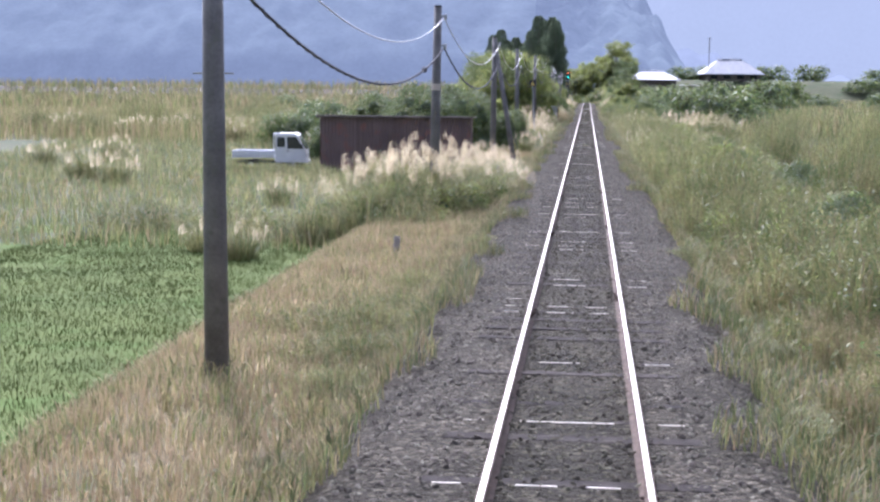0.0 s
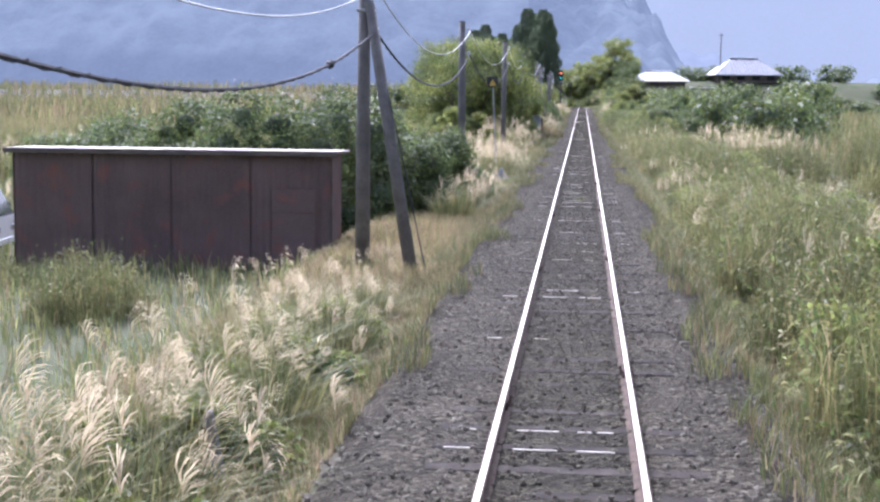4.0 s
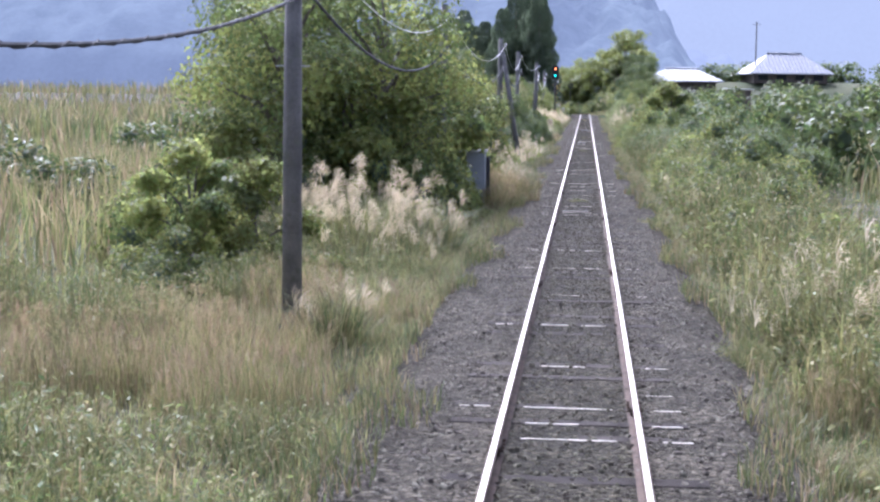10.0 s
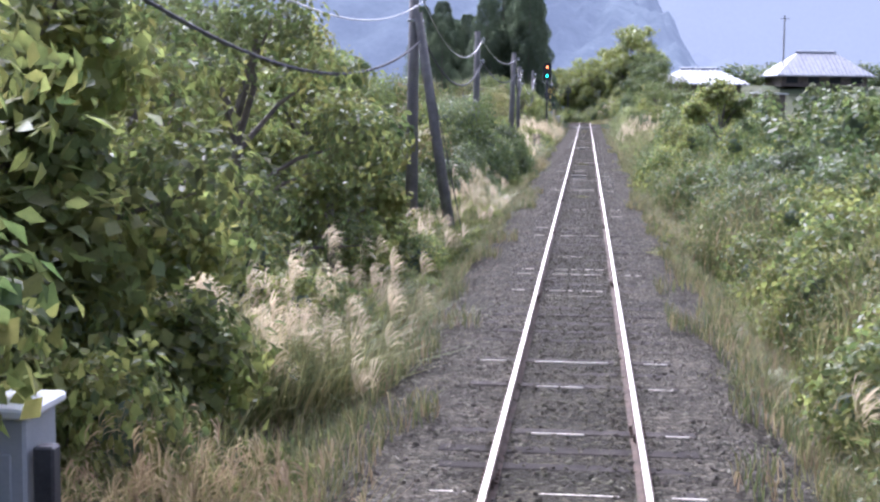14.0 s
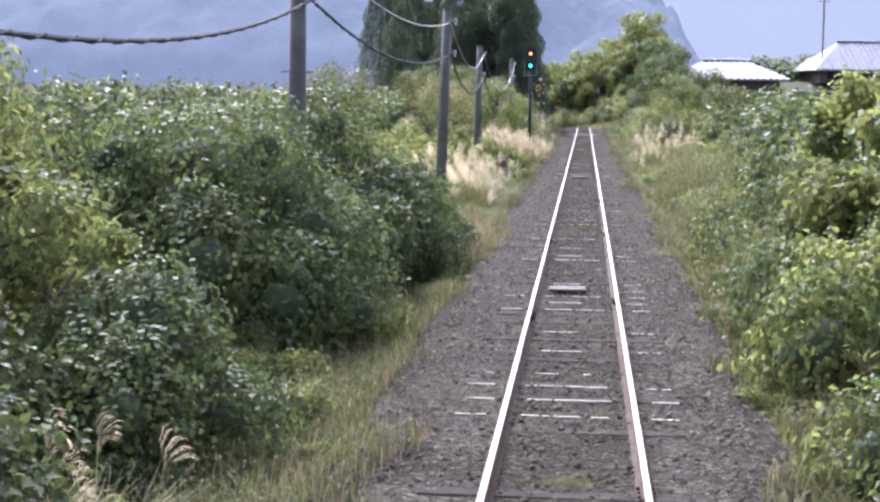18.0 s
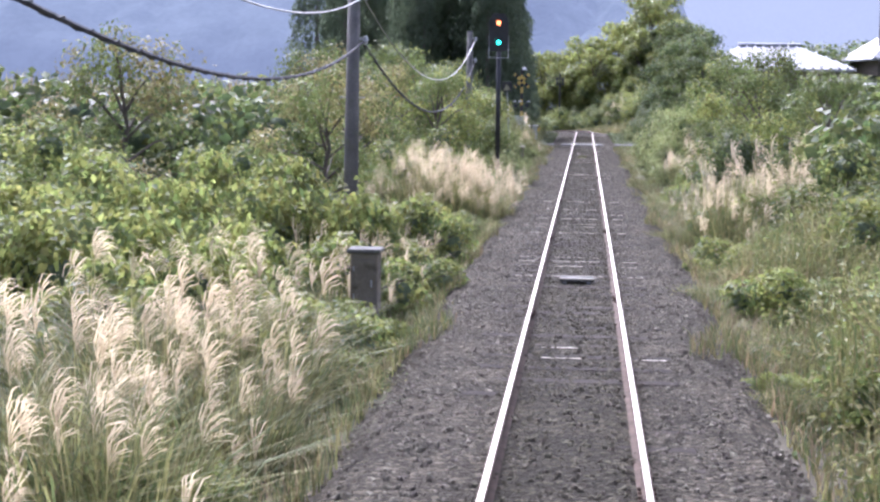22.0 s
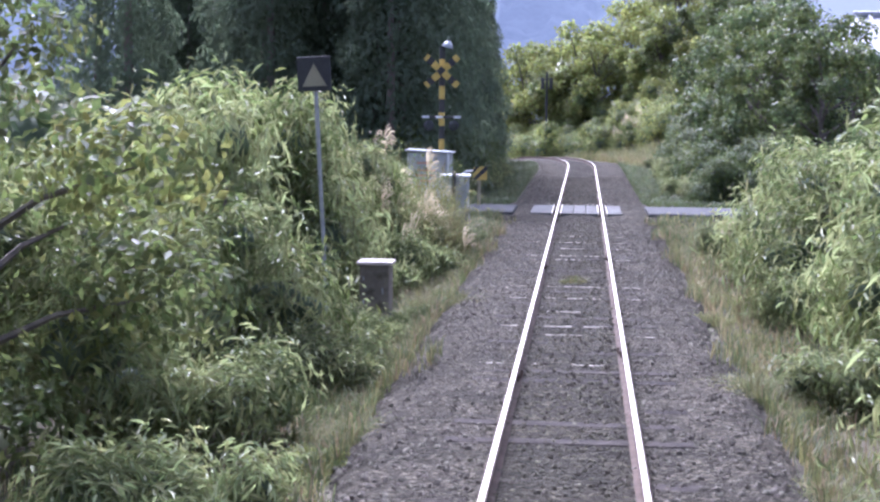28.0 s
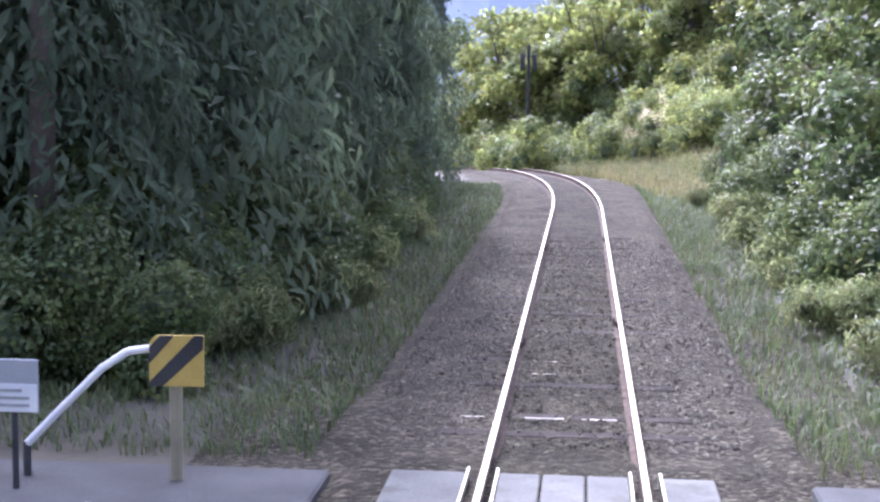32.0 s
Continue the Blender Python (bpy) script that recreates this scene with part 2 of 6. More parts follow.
M["asphalt"] = material("asphalt", (0.05, 0.05, 0.05), (0.09, 0.09, 0.088), 1.4, 0.9, 0, 0.5, 60, spec=0.2)
M["old_concrete"] = material("old_concrete", (0.15, 0.13, 0.10), (0.26, 0.23, 0.185), 2.5, 0.9, bump=0.4, fine=45, spots=(0.11, 0.10, 0.07), spec=0.15)
# dimmer copy of the yellow paint, with the shade put into its colour
M["shaded_yellow"] = material("shaded_yellow", (0.22, 0.20, 0.13), (0.32, 0.29, 0.19), 4, 0.7, 0, 0.1, 50)
M["box_concrete"] = material("box_concrete", (0.10, 0.10, 0.09), (0.19, 0.185, 0.17), 2.5, 0.9, bump=0.4, fine=45, spots=(0.09, 0.10, 0.07), spec=0.2)
M["pale_edge"] = material("pale_edge", (0.50, 0.45, 0.36), (0.74, 0.67, 0.54), 6, 0.5, 0, 0.3, 50)
M["plank"] = material("plank", (0.38, 0.33, 0.27), (0.55, 0.49, 0.42), 5, 0.6, 0, 0.4, 50)

# ---- geometry helpers ----


def join(*geos):
    vs, fs, k = [], [], 0
    for v, f in geos:
        vs.extend(v)
        fs.extend(tuple(i + k for i in q) for q in f)
        k += len(v)
    return vs, fs


def moved(geo, m):
    return [tuple(m @ Vector(v)) for v in geo[0]], geo[1]


def box(sx, sy, sz, c=(0, 0, 0), r=0.0):
    """A box of that size about c, its twelve edges cut off by r."""
    hx, hy, hz = sx / 2, sy / 2, sz / 2
    if r <= 0:
        v = [(c[0] + x * hx, c[1] + y * hy, c[2] + z * hz) for z in (-1, 1) for y in (-1, 1) for x in (-1, 1)]
        return v, [(0, 2, 3, 1), (4, 5, 7, 6), (0, 1, 5, 4), (2, 6, 7, 3), (0, 4, 6, 2), (1, 3, 7, 5)]
    bm = bmesh.new()
    bmesh.ops.create_cube(bm, size=1)
    bmesh.ops.scale(bm, vec=(sx, sy, sz), verts=bm.verts)
    bmesh.ops.bevel(bm, geom=bm.edges[:], offset=r, segments=1, affect="EDGES")
    bm.verts.index_update()
    geo = [(c[0] + v.co.x, c[1] + v.co.y, c[2] + v.co.z) for v in bm.verts], [tuple(v.index for v in f.verts) for f in bm.faces]
    bm.free()
    return geo


def tube(points, radii, n=8, caps=True):
    """A tube along points; radii: one, or one for each point."""
    pts = [Vector(p) for p in points]
    if not hasattr(radii, "__len__"):
        radii = [radii] * len(pts)
    vs, fs = [], []
    side = None
    for i, p in enumerate(pts):
        d = (pts[min(i + 1, len(pts) - 1)] - pts[max(i - 1, 0)]).normalized()
        if side is None:
            side = d.cross(Vector((0.3, 0.9, 0.1) if abs(d.z) > 0.8 else (0, 0, 1))).normalized()
        side = (side - d * side.dot(d)).normalized()
        up = d.cross(side)
        for k in range(n):
            a = 2 * math.pi * k / n
            vs.append(tuple(p + (side * math.cos(a) + up * math.sin(a)) * radii[i]))
    for i in range(len(pts) - 1):
        for k in range(n):
            a, b = i * n + k, i * n + (k + 1) % n
            fs.append((a, b, b + n, a + n))
    if caps:
        fs.append(tuple(range(n - 1, -1, -1)))
        fs.append(tuple((len(pts) - 1) * n + k for k in range(n)))
    return vs, fs


def profile(outline, depth, axis="y"):
    """An outline of (a, b) pairs drawn out by depth along y (a is x, b is z) or along x (a is y, b is z), about the middle."""
    n = len(outline)
    vs = []
    for e in (-depth / 2, depth / 2):
        vs += [(a, e, b) if axis == "y" else (e, a, b) for a, b in outline]
    fs = [tuple(range(n - 1, -1, -1)), tuple(range(n, 2 * n))] + [(i, (i + 1) % n, n + (i + 1) % n, n + i) for i in range(n)]
    return vs, fs


def mesh(name, geo, mats, smooth=False, index=None):
    me = bpy.data.meshes.new(name)
    me.from_pydata([tuple(v) for v in geo[0]], [], [tuple(f) for f in geo[1]])
    for m in mats if isinstance(mats, (list, tuple)) else [mats]:
        me.materials.append(m)
    if index is not None:
        me.polygons.foreach_set("material_index", np.asarray(index, dtype=np.int32))
    if smooth:
        me.polygons.foreach_set("use_smooth", [True] * len(me.polygons))
    me.update()
    return me


def fast_mesh(name, verts, faces, mats, index=None):
    """A mesh from arrays: verts n x 3, faces m x 3 or m x 4."""
    me = bpy.data.meshes.new(name)
    nf, k = faces.shape
    me.vertices.add(len(verts))
    me.vertices.foreach_set("co", np.ascontiguousarray(verts, dtype=np.float32).ravel())
    me.loops.add(nf * k)
    me.loops.foreach_set("vertex_index", np.ascontiguousarray(faces, dtype=np.int32).ravel())
    me.polygons.add(nf)
    me.polygons.foreach_set("loop_start", np.arange(0, nf * k, k, dtype=np.int32))
    for m in mats if isinstance(mats, (list, tuple)) else [mats]:
        me.materials.append(m)
    if index is not None:
        me.polygons.foreach_set("material_index", np.asarray(index, dtype=np.int32))
    me.update(calc_edges=True)
    return me


def part(name, geo, mat, parent, label="", smooth=False):
    ob = new(name, geo if isinstance(geo, bpy.types.Mesh) else mesh(name, geo, mat, smooth))
    ob.parent = parent
    return tagged(ob, label) if label else ob


def thing(name, label, category, group="", at=None, kind=""):
    ob = new(name)
    ob.empty_display_size = 0.2
    if at is not None:
        ob.matrix_basis = at
    return tagged(ob, label, category, group, kind)


def smooth01(a, b, v):
    t = min(1.0, max(0.0, (v - a) / (b - a)))
    return t * t * (3 - 2 * t)


# ---- the line of the track and the lie of the land ----
BEND, RADIUS = 285.0, 150.0


def centre(y):
    """Sideways place and height of the middle of the track at y."""
    e = max(0.0, y - BEND)
    return -e * e / (2 * RADIUS), -0.00072 * min(e, 45) ** 2 - 0.065 * max(0, e - 45)


def land(x, y):
    """The height of the ground."""
    cx, cz = centre(min(y, 345))
    a = x - cx
    low = -1.12 + 0.42 * smooth01(66, 84, y) + 0.2 * smooth01(225, 250, y)
    if a < 0:
        a = -a
        z = -0.2 if a < 1.6 else -0.2 - 0.3 * smooth01(1.6, 2.3, a) + 0.04 * smooth01(2.3, 3.6, a)
        z += (low + 0.46) * smooth01(4.3, 6.2, a)
        cross = smooth01(252, 258.5, y)
        z = z * (1 - cross) + (-0.24) * cross
        z += 2.5 * smooth01(272, 300, y) * smooth01(5, 30, a)
    else:
        z = -0.2 if a < 1.6 else -0.2 - 0.3 * smooth01(1.6, 2.4, a)
        z -= 0.25 * smooth01(4.5, 8, a) * (1 - smooth01(230, 250, y))
        cross = smooth01(252, 258.5, y)
        z = z * (1 - cross) + (-0.24) * cross
        z += smooth01(292, 312, y) * 5.5 * smooth01(3.0, 14, a)
    road = smooth01(257.5, 259.0, y) * (1 - smooth01(264.0, 266.0, y)) * smooth01(1.2, 1.6, a)
    z = z * (1 - road) - 0.09 * road
    z += cz
    if a > 2.4:
        z += 0.06 * noise.noise(Vector((x * 0.6, y * 0.6, 0))) + 0.16 * noise.noise(Vector((x * 0.13, y * 0.13, 3))) * smooth01(3, 9, a)
    return z


def spread(start, step, grow, end):
    out, v, s = [], start, step
    while v < end:
        out.append(v)
        v += s
        s *= grow
    return out + [end]


xs = [-v for v in spread(8.5, 0.6, 1.22, 1800)][::-1] + [round(-8 + 0.4 * i, 2) for i in range(41)] + spread(8.5, 0.6, 1.22, 1800)
ys = [-v for v in spread(4.5, 2, 1.3, 300)][::-1] + [-3 + 0.8 * i for i in range(440)] + spread(350.0, 1.2, 1.2, 4000)
gv = np.array([(x, y, land(x, y)) for y in ys for x in xs])
nx = len(xs)
gf, gi = [], []
SOIL, STRAW, PADDY, FIELD, FLOOR, STONY = range(6)
for j in range(len(ys) - 1):
    for i in range(nx - 1):
        gf.append((j * nx + i, j * nx + i + 1, (j + 1) * nx + i + 1, (j + 1) * nx + i))
        x, y = (xs[i] + xs[i + 1]) / 2, (ys[j] + ys[j + 1]) / 2
        wob = noise.noise(Vector((x * 0.5, y * 0.25, 1))) * 1.2
        if y > 250 and abs(x - centre(y)[0]) < 2.7 - 0.3 * wob:
            k = STONY
        elif y > 254 and (x < -1.0 or (x > 1.0 and y < 292) or (x > 4 and y > 320)):
            k = FLOOR
        elif -14 < x + wob * 0.6 < -4.9 and y < 36 + wob * 3:
            k = PADDY
        elif x < -5:
            k = FIELD
        elif x < -2 and y + wob * 4 < 78:
            k = STRAW
        elif x > 9:
            k = FIELD
        else:
            k = SOIL
        gi.append(k)
ground = new("ground", fast_mesh("ground", gv, np.array(gf), [M["soil"], M["straw_soil"], M["paddy"], M["field"], M["forest_floor"], M["ballast"]], gi))
ground.data.polygons.foreach_set("use_smooth", [True] * len(ground.data.polygons))
tagged(ground, "flat valley ground of dry grass, soil and a green paddy beside the line", "ground", kind="structure")

# ballast bed
bx = [-2.3, -2.1, -1.9, -1.7, -1.5, -1.2, -0.9, -0.5, -0.2, 0.2, 0.5, 0.9, 1.2, 1.5, 1.7, 1.9, 2.1, 2.3]
by = [-25 + 0.5 * i for i in range(760)]
bv, bf, bi = [], [], []
for y in by:
    cx, cz = centre(y)
    for x in bx:
        a = abs(x)
        z = -0.146 if a < 1.5 else -0.146 - 0.39 * smooth01(1.5, 2.35, a)
        z += 0.014 * noise.noise(Vector((x * 2.2, y * 2.2, 5))) * (0.5 if a < 0.7 else 1)
        z += 0.105 * smooth01(257.6, 259.0, y) * (1 - smooth01(262.3, 263.4, y)) * (1 if a > 0.75 or a < 0.4 else 0.4)
        bv.append((x + cx + 0.12 * noise.noise(Vector((x, y * 0.4, 9))) * (a > 1.6), y, z + cz))
nb = len(bx)
for j in range(len(by) - 1):
    for i in range(nb - 1):
        bf.append((j * nb + i, j * nb + i + 1, (j + 1) * nb + i + 1, (j + 1) * nb + i))
        bi.append(1 if abs(bx[i] + bx[i + 1]) < 1.1 else 0)
ballast = new("ballast_bed", fast_mesh("ballast_bed", np.array(bv), np.array(bf), [M["ballast"], M["ballast_brown"]], bi))
tagged(ballast, "bed of grey-brown crushed stone under the single track", "ballast", kind="structure")


def stones(name, rng, n, y0, y1, size0, size1):
    """Loose ballast stones as one joined mesh of rough flat-topped lumps."""
    y = rng.uniform(y0, y1, n)
    x = rng.uniform(-2.2, 2.2, n)
    far = rng.random(n) < 0.07
    x[far] = np.sign(x[far]) * (2.15 + np.abs(rng.normal(0, 0.2, int(far.sum()))))
    r = rng.uniform(size0, size1, n)
    cx = np.array([centre(v)[0] for v in y])
    cz = np.array([centre(v)[1] for v in y])
    a = np.abs(x)
    t = np.clip((a - 1.5) / 0.85, 0, 1)
    z = np.where(a > 2.2, -0.47, -0.152 - 0.39 * t * t * (3 - 2 * t)) + r * 0.15
    base = np.array([(1, 0, 0), (-0.5, 0.87, 0), (-0.5, -0.87, 0), (0.62, 0.1, 0.8), (-0.35, 0.55, 0.8), (-0.3, -0.6, 0.8)], dtype=float)
    v = base[None] * r[:, None, None] * rng.uniform(0.7, 1.3, (n, 6, 1)) + rng.normal(0, 0.16, (n, 6, 3)) * r[:, None, None]
    ang = rng.uniform(0, 6.28, n)
    c, s = np.cos(ang)[:, None], np.sin(ang)[:, None]
    vx = v[:, :, 0] * c - v[:, :, 1] * s
    vy = v[:, :, 0] * s + v[:, :, 1] * c
    v = np.stack([vx + (x + cx)[:, None], vy + y[:, None], v[:, :, 2] * 0.8 + (z + cz)[:, None]], 2).reshape(-1, 3)
    f = np.array([(0, 1, 4), (0, 4, 3), (1, 2, 5), (1, 5, 4), (2, 0, 3), (2, 3, 5), (3, 4, 5)])
    f = (f[None] + (np.arange(n) * 6)[:, None, None]).reshape(-1, 3)
    brown = (np.abs(x) + rng.normal(0, 0.12, n) < 0.62).astype(int)
    ob = new(name, fast_mesh(name, v, f, [M["stone"], M["stone_brown"]], np.repeat(brown, 7)))
    ob.parent = ballast
    return tagged(ob, "loose grey crushed stones", kind="stuff")


rng = np.random.default_rng(4)
stones("ballast_stones", rng, 112000, 5, 280, 0.016, 0.036)

# ---- track ----
track = thing("railway_track", "single narrow-gauge track with shiny rails on weathered timber sleepers", "railway track", kind="structure")
RAIL_X = 0.5635
rail_outline = [(-0.061, -0.15), (0.061, -0.15), (0.061, -0.138), (0.012, -0.122), (0.009, -0.045), (0.031, -0.036), (0.032, -0.006), (0.020, 0.0),
                (-0.020, 0.0), (-0.032, -0.006), (-0.031, -0.036), (-0.009, -0.045), (-0.012, -0.122), (-0.061, -0.138)]


def rail_piece(y0, y1, side):
    n = len(rail_outline)
    steps = 1 if y1 < BEND else 5
    vs, fs, idx = [], [], []
    for k in range(steps + 1):
        y = y0 + (y1 - y0) * k / steps
        cx, cz = centre(y)
        turn = -max(0.0, y - BEND) / RADIUS
        c, s = math.cos(-turn), math.sin(-turn)
        for a, b in rail_outline:
            o = a + side * RAIL_X
            vs.append((cx + o * c, y + o * s, cz + b))
    for k in range(steps):
        for i in range(n):
            a, b = k * n + i, k * n + (i + 1) % n
            fs.append((a, b, b + n, a + n))
            idx.append(1 if i == 7 else 0)
    fs += [tuple(range(n - 1, -1, -1)), tuple(steps * n + i for i in range(n))]
    return mesh("rail", (vs, fs), [M["rail_rust"], M["rail_top"]], index=idx + [0, 0])


plate = join(box(0.02, 0.46, 0.07, (0.03, 0, -0.085), 0.004), box(0.02, 0.46, 0.07, (-0.03, 0, -0.085), 0.004),
             *[tube([(-0.065, e, -0.085), (0.065, e, -0.085)], 0.014, 6) for e in (-0.17, -0.06, 0.06, 0.17)])
plate_mesh = mesh("fishplate", plate, M["rail_rust"])
rrng = random.Random(8)
for side in (-1, 1):
    y, off = -22.0 + (1.6 if side > 0 else 0), 0
    while y < 350:
        ob = new("rail", rail_piece(y + 0.004, y + 9.996, side))
        ob.parent = track
        if y < BEND:
            fp = new("fishplate", plate_mesh)
            fp.parent = ob
            fp.location = (centre(y)[0] + side * RAIL_X, y, centre(y)[1])
        y += 10.0



def sleeper_mesh(length, glinting):
    """A timber sleeper; (from, to) stretches of its near edge carry pale strips that imitate sun glints."""
    geo, n = box(length, 0.20, 0.14, (0, 0, -0.07), 0.012), 26
    pieces = [geo] + [box(b - a, 0.024, 0.016, ((a + b) / 2, -0.092, -0.003), 0.004) for a, b in glinting]
    whole = join(*pieces)
    return mesh("sleeper", whole, [M["sleeper"], M["pale_edge"]], index=[0] * len(geo[1]) + [1] * (len(whole[1]) - len(geo[1])))


sleeper_meshes = [sleeper_mesh(2.1, ()), sleeper_mesh(2.05, ()), sleeper_mesh(2.15, ()), sleeper_mesh(2.1, ((-1.0, -0.72), (-0.42, 0.38), (0.75, 1.0))),
                  sleeper_mesh(2.1, ((-0.95, -0.74), (-0.4, -0.05), (0.1, 0.4))), sleeper_mesh(2.08, ((0.72, 0.98), (-0.36, 0.1)))]
extra = []
y, count = 5.0, 0
while y < 345:
    cx, cz = centre(y)
    turn = max(0.0, y - BEND) / RADIUS
    m = pose(cx + rrng.uniform(-0.03, 0.03), y, cz - 0.140 + rrng.uniform(-0.012, 0.003), rrng.uniform(-1.5, 1.5), rrng.uniform(-0.3, 0.3), math.degrees(turn) + rrng.uniform(-0.7, 0.7))
    if count < 400 and y < 268:
        ob = new("sleeper", sleeper_meshes[rrng.choice((0, 0, 1, 1, 2, 2, 3, 4, 5))])
        ob.parent = track
        ob.matrix_basis = m
    else:
        extra.append(moved(box(2.1, 0.20, 0.14, (0, 0, -0.07), 0.012), m))
    count += 1
    y += 0.68 if (y + 22) % 10 > 0.9 else 0.52
ob = part("far_sleepers", join(*extra), M["sleeper"], track)
tagged(ob, kind="stuff")

# ---- plants ----


def leaf_quads(rng, centres, normals, size, aspect=0.6, droop=0.3):
    """Folded leaves, two triangles each, at the centres, facing roughly along the normals."""
    n = len(centres)
    nrm = normals + rng.normal(0, 0.55, (n, 3))
    nrm /= np.linalg.norm(nrm, axis=1)[:, None] + 1e-9
    t = rng.normal(0, 1, (n, 3))
    t[:, 2] -= droop * 2
    t -= nrm * (t * nrm).sum(1)[:, None]
    t /= np.linalg.norm(t, axis=1)[:, None] + 1e-9
    b = np.cross(nrm, t)
    s = (size * rng.uniform(0.6, 1.3, n))[:, None]
    v = np.stack([centres - t * s * 0.5, centres + b * s * aspect * 0.5 + nrm * s * 0.12, centres + t * s * 0.5, centres - b * s * aspect * 0.5 + nrm * s * 0.12], 1).reshape(-1, 3)
    f = np.array([(0, 1, 2), (0, 2, 3)])
    f = (f[None] + (np.arange(n) * 4)[:, None, None]).reshape(-1, 3)
    return v, f


def lobes_surface(rng, lobes, n, rough=0.18, low=-0.35):
    """Points and normals over a heap of ellipsoid lobes (x, y, z, rx, ry, rz), with gaps and tufts."""
    lobes = np.array(lobes)
    area = (lobes[:, 3] * lobes[:, 5] + lobes[:, 4] * lobes[:, 5] + lobes[:, 3] * lobes[:, 4])
    k = rng.choice(len(lobes), n, p=area / area.sum())
    d = rng.normal(0, 1, (n, 3))
    d /= np.linalg.norm(d, axis=1)[:, None]
    d[:, 2] = np.where(d[:, 2] < low, -d[:, 2], d[:, 2])
    r = 1 + rng.normal(0, rough, n) * 0.6 - np.abs(rng.normal(0, rough, n)) * 0.6
    tuft = np.array([noise.noise(Vector(tuple(q * 2.3)) + Vector((float(i), 0, 0))) for q, i in zip(d, k)])
    r = r * (1 + 0.28 * tuft)
    p = lobes[k, :3] + d * lobes[k, 3:] * r[:, None]
    keep = np.ones(n, bool)
    for j in range(len(lobes)):
        q = (p - lobes[j, :3]) / (lobes[j, 3:] * 0.8)
        keep &= ~(((q * q).sum(1) < 1) & (k != j))
    keep &= p[:, 2] > 0.0
    nrm = d / lobes[k, 3:]
    nrm /= np.linalg.norm(nrm, axis=1)[:, None]
    nrm[:, 2] += 0.25
    return p[keep], nrm[keep]


def core_geo(lobes, shrink=0.8):
    geos = []
    for x, y, z, rx, ry, rz in lobes:
        vs, fs, nu, nv = [], [], 10, 6
        for j in range(nv + 1):
            th = math.pi * j / nv
            for i in range(nu):
                ph = 2 * math.pi * i / nu
                d = Vector((math.sin(th) * math.cos(ph), math.sin(th) * math.sin(ph), math.cos(th)))
                s = shrink * (1 + 0.28 * noise.noise(d * 2.3 + Vector((x, y, z))))
                vs.append((x + d.x * rx * s, y + d.y * ry * s, max(0.02, z + d.z * rz * s)))
        for j in range(nv):
            for i in range(nu):
                a, b = j * nu + i, j * nu + (i + 1) % nu
                fs.append((a, a + nu, b + nu, b))
        geos.append((vs, fs))
    return join(*geos)


def stems_geo(rng, lobes, base=(0, 0), r=0.035, n=5):
    out = []
    for i in range(n):
        x, y, z, rx, ry, rz = lobes[i % len(lobes)]
        b = Vector((base[0] + rng.uniform(-0.4, 0.4), base[1] + rng.uniform(-0.4, 0.4), -0.25))
        e = Vector((x + rng.uniform(-0.4, 0.4) * rx, y + rng.uniform(-0.4, 0.4) * ry, z + rz * 0.5))
        mid = (b + e) / 2 + Vector((rng.uniform(-0.2, 0.2), rng.uniform(-0.2, 0.2), 0.2))
        out.append(tube([b, mid, e], [r, r * 0.7, r * 0.3], 6))
    return join(*out)


def bush(name, seed, lobes, n, size, mat, aspect=0.7, droop=0.4, mat2=None, share=0.25, rough=0.18, core=True):
    """A leafy shrub in its own coordinates: stems, an added dark solid core that blocks the view through, and a shell
    of leaves, with a second leaf colour mixed in.
    """
    rng = np.random.default_rng(seed)
    ob = thing(name, "", "shrub")
    part("stem_base", stems_geo(random.Random(seed), lobes), M["bark"], ob)
    if core:
        part("inner_core", core_geo(lobes, 0.36), M["inner"], ob, smooth=True)
    p, nr = lobes_surface(rng, lobes, n, rough, -0.75)
    deep = rng.random(len(p)) < 0.3
    heart = np.array(lobes)[:, :3].mean(0)
    p[deep] = heart + (p[deep] - heart) * rng.uniform(0.7, 0.92, (int(deep.sum()), 1))
    p[:, 2] = np.maximum(p[:, 2], 0.02)
    v, f = leaf_quads(rng, p, nr, size, aspect, droop)
    idx = None
    mats = [mat]
    if mat2:
        patch = np.array([noise.noise(Vector(tuple(q * 0.9)) + Vector((seed, 0, 0))) for q in p]) + rng.normal(0, 0.25, len(p))
        idx = np.repeat((patch > np.quantile(patch, 1 - share)).astype(int), 2)
        mats = [mat, mat2]
    part("foliage", fast_mesh("foliage", v, f, mats, idx), None, ob)
    return ob


def place(src, x, y, scale, turn, label, category="shrub", group="", dz=0.0, zs=1.0):
    m = pose(x, y, land(x, y) + dz, 0, 0, turn)
    if src.get("label"):
        ob = copy_thing(src, m)
    else:
        ob = src
        ob.matrix_basis = m
    ob.scale = (scale, scale, scale * zs)
    return tagged(ob, label, category, group)


def rand_lobes(rng, n, rx, ry, h, r0, r1):
    out = []
    for i in range(n):
        a, d = rng.uniform(0, 6.28), math.sqrt(rng.random())
        x, y = math.cos(a) * rx * d, math.sin(a) * ry * d
        r = rng.uniform(r0, r1)
        top = h * (1 - 0.55 * d * d)
        out.append((x, y, max(r * 0.5, rng.uniform(0.35, 1.0) * top - r * 0.6), r, r * rng.uniform(0.8, 1.2), r * rng.uniform(0.7, 1.0)))
    return out


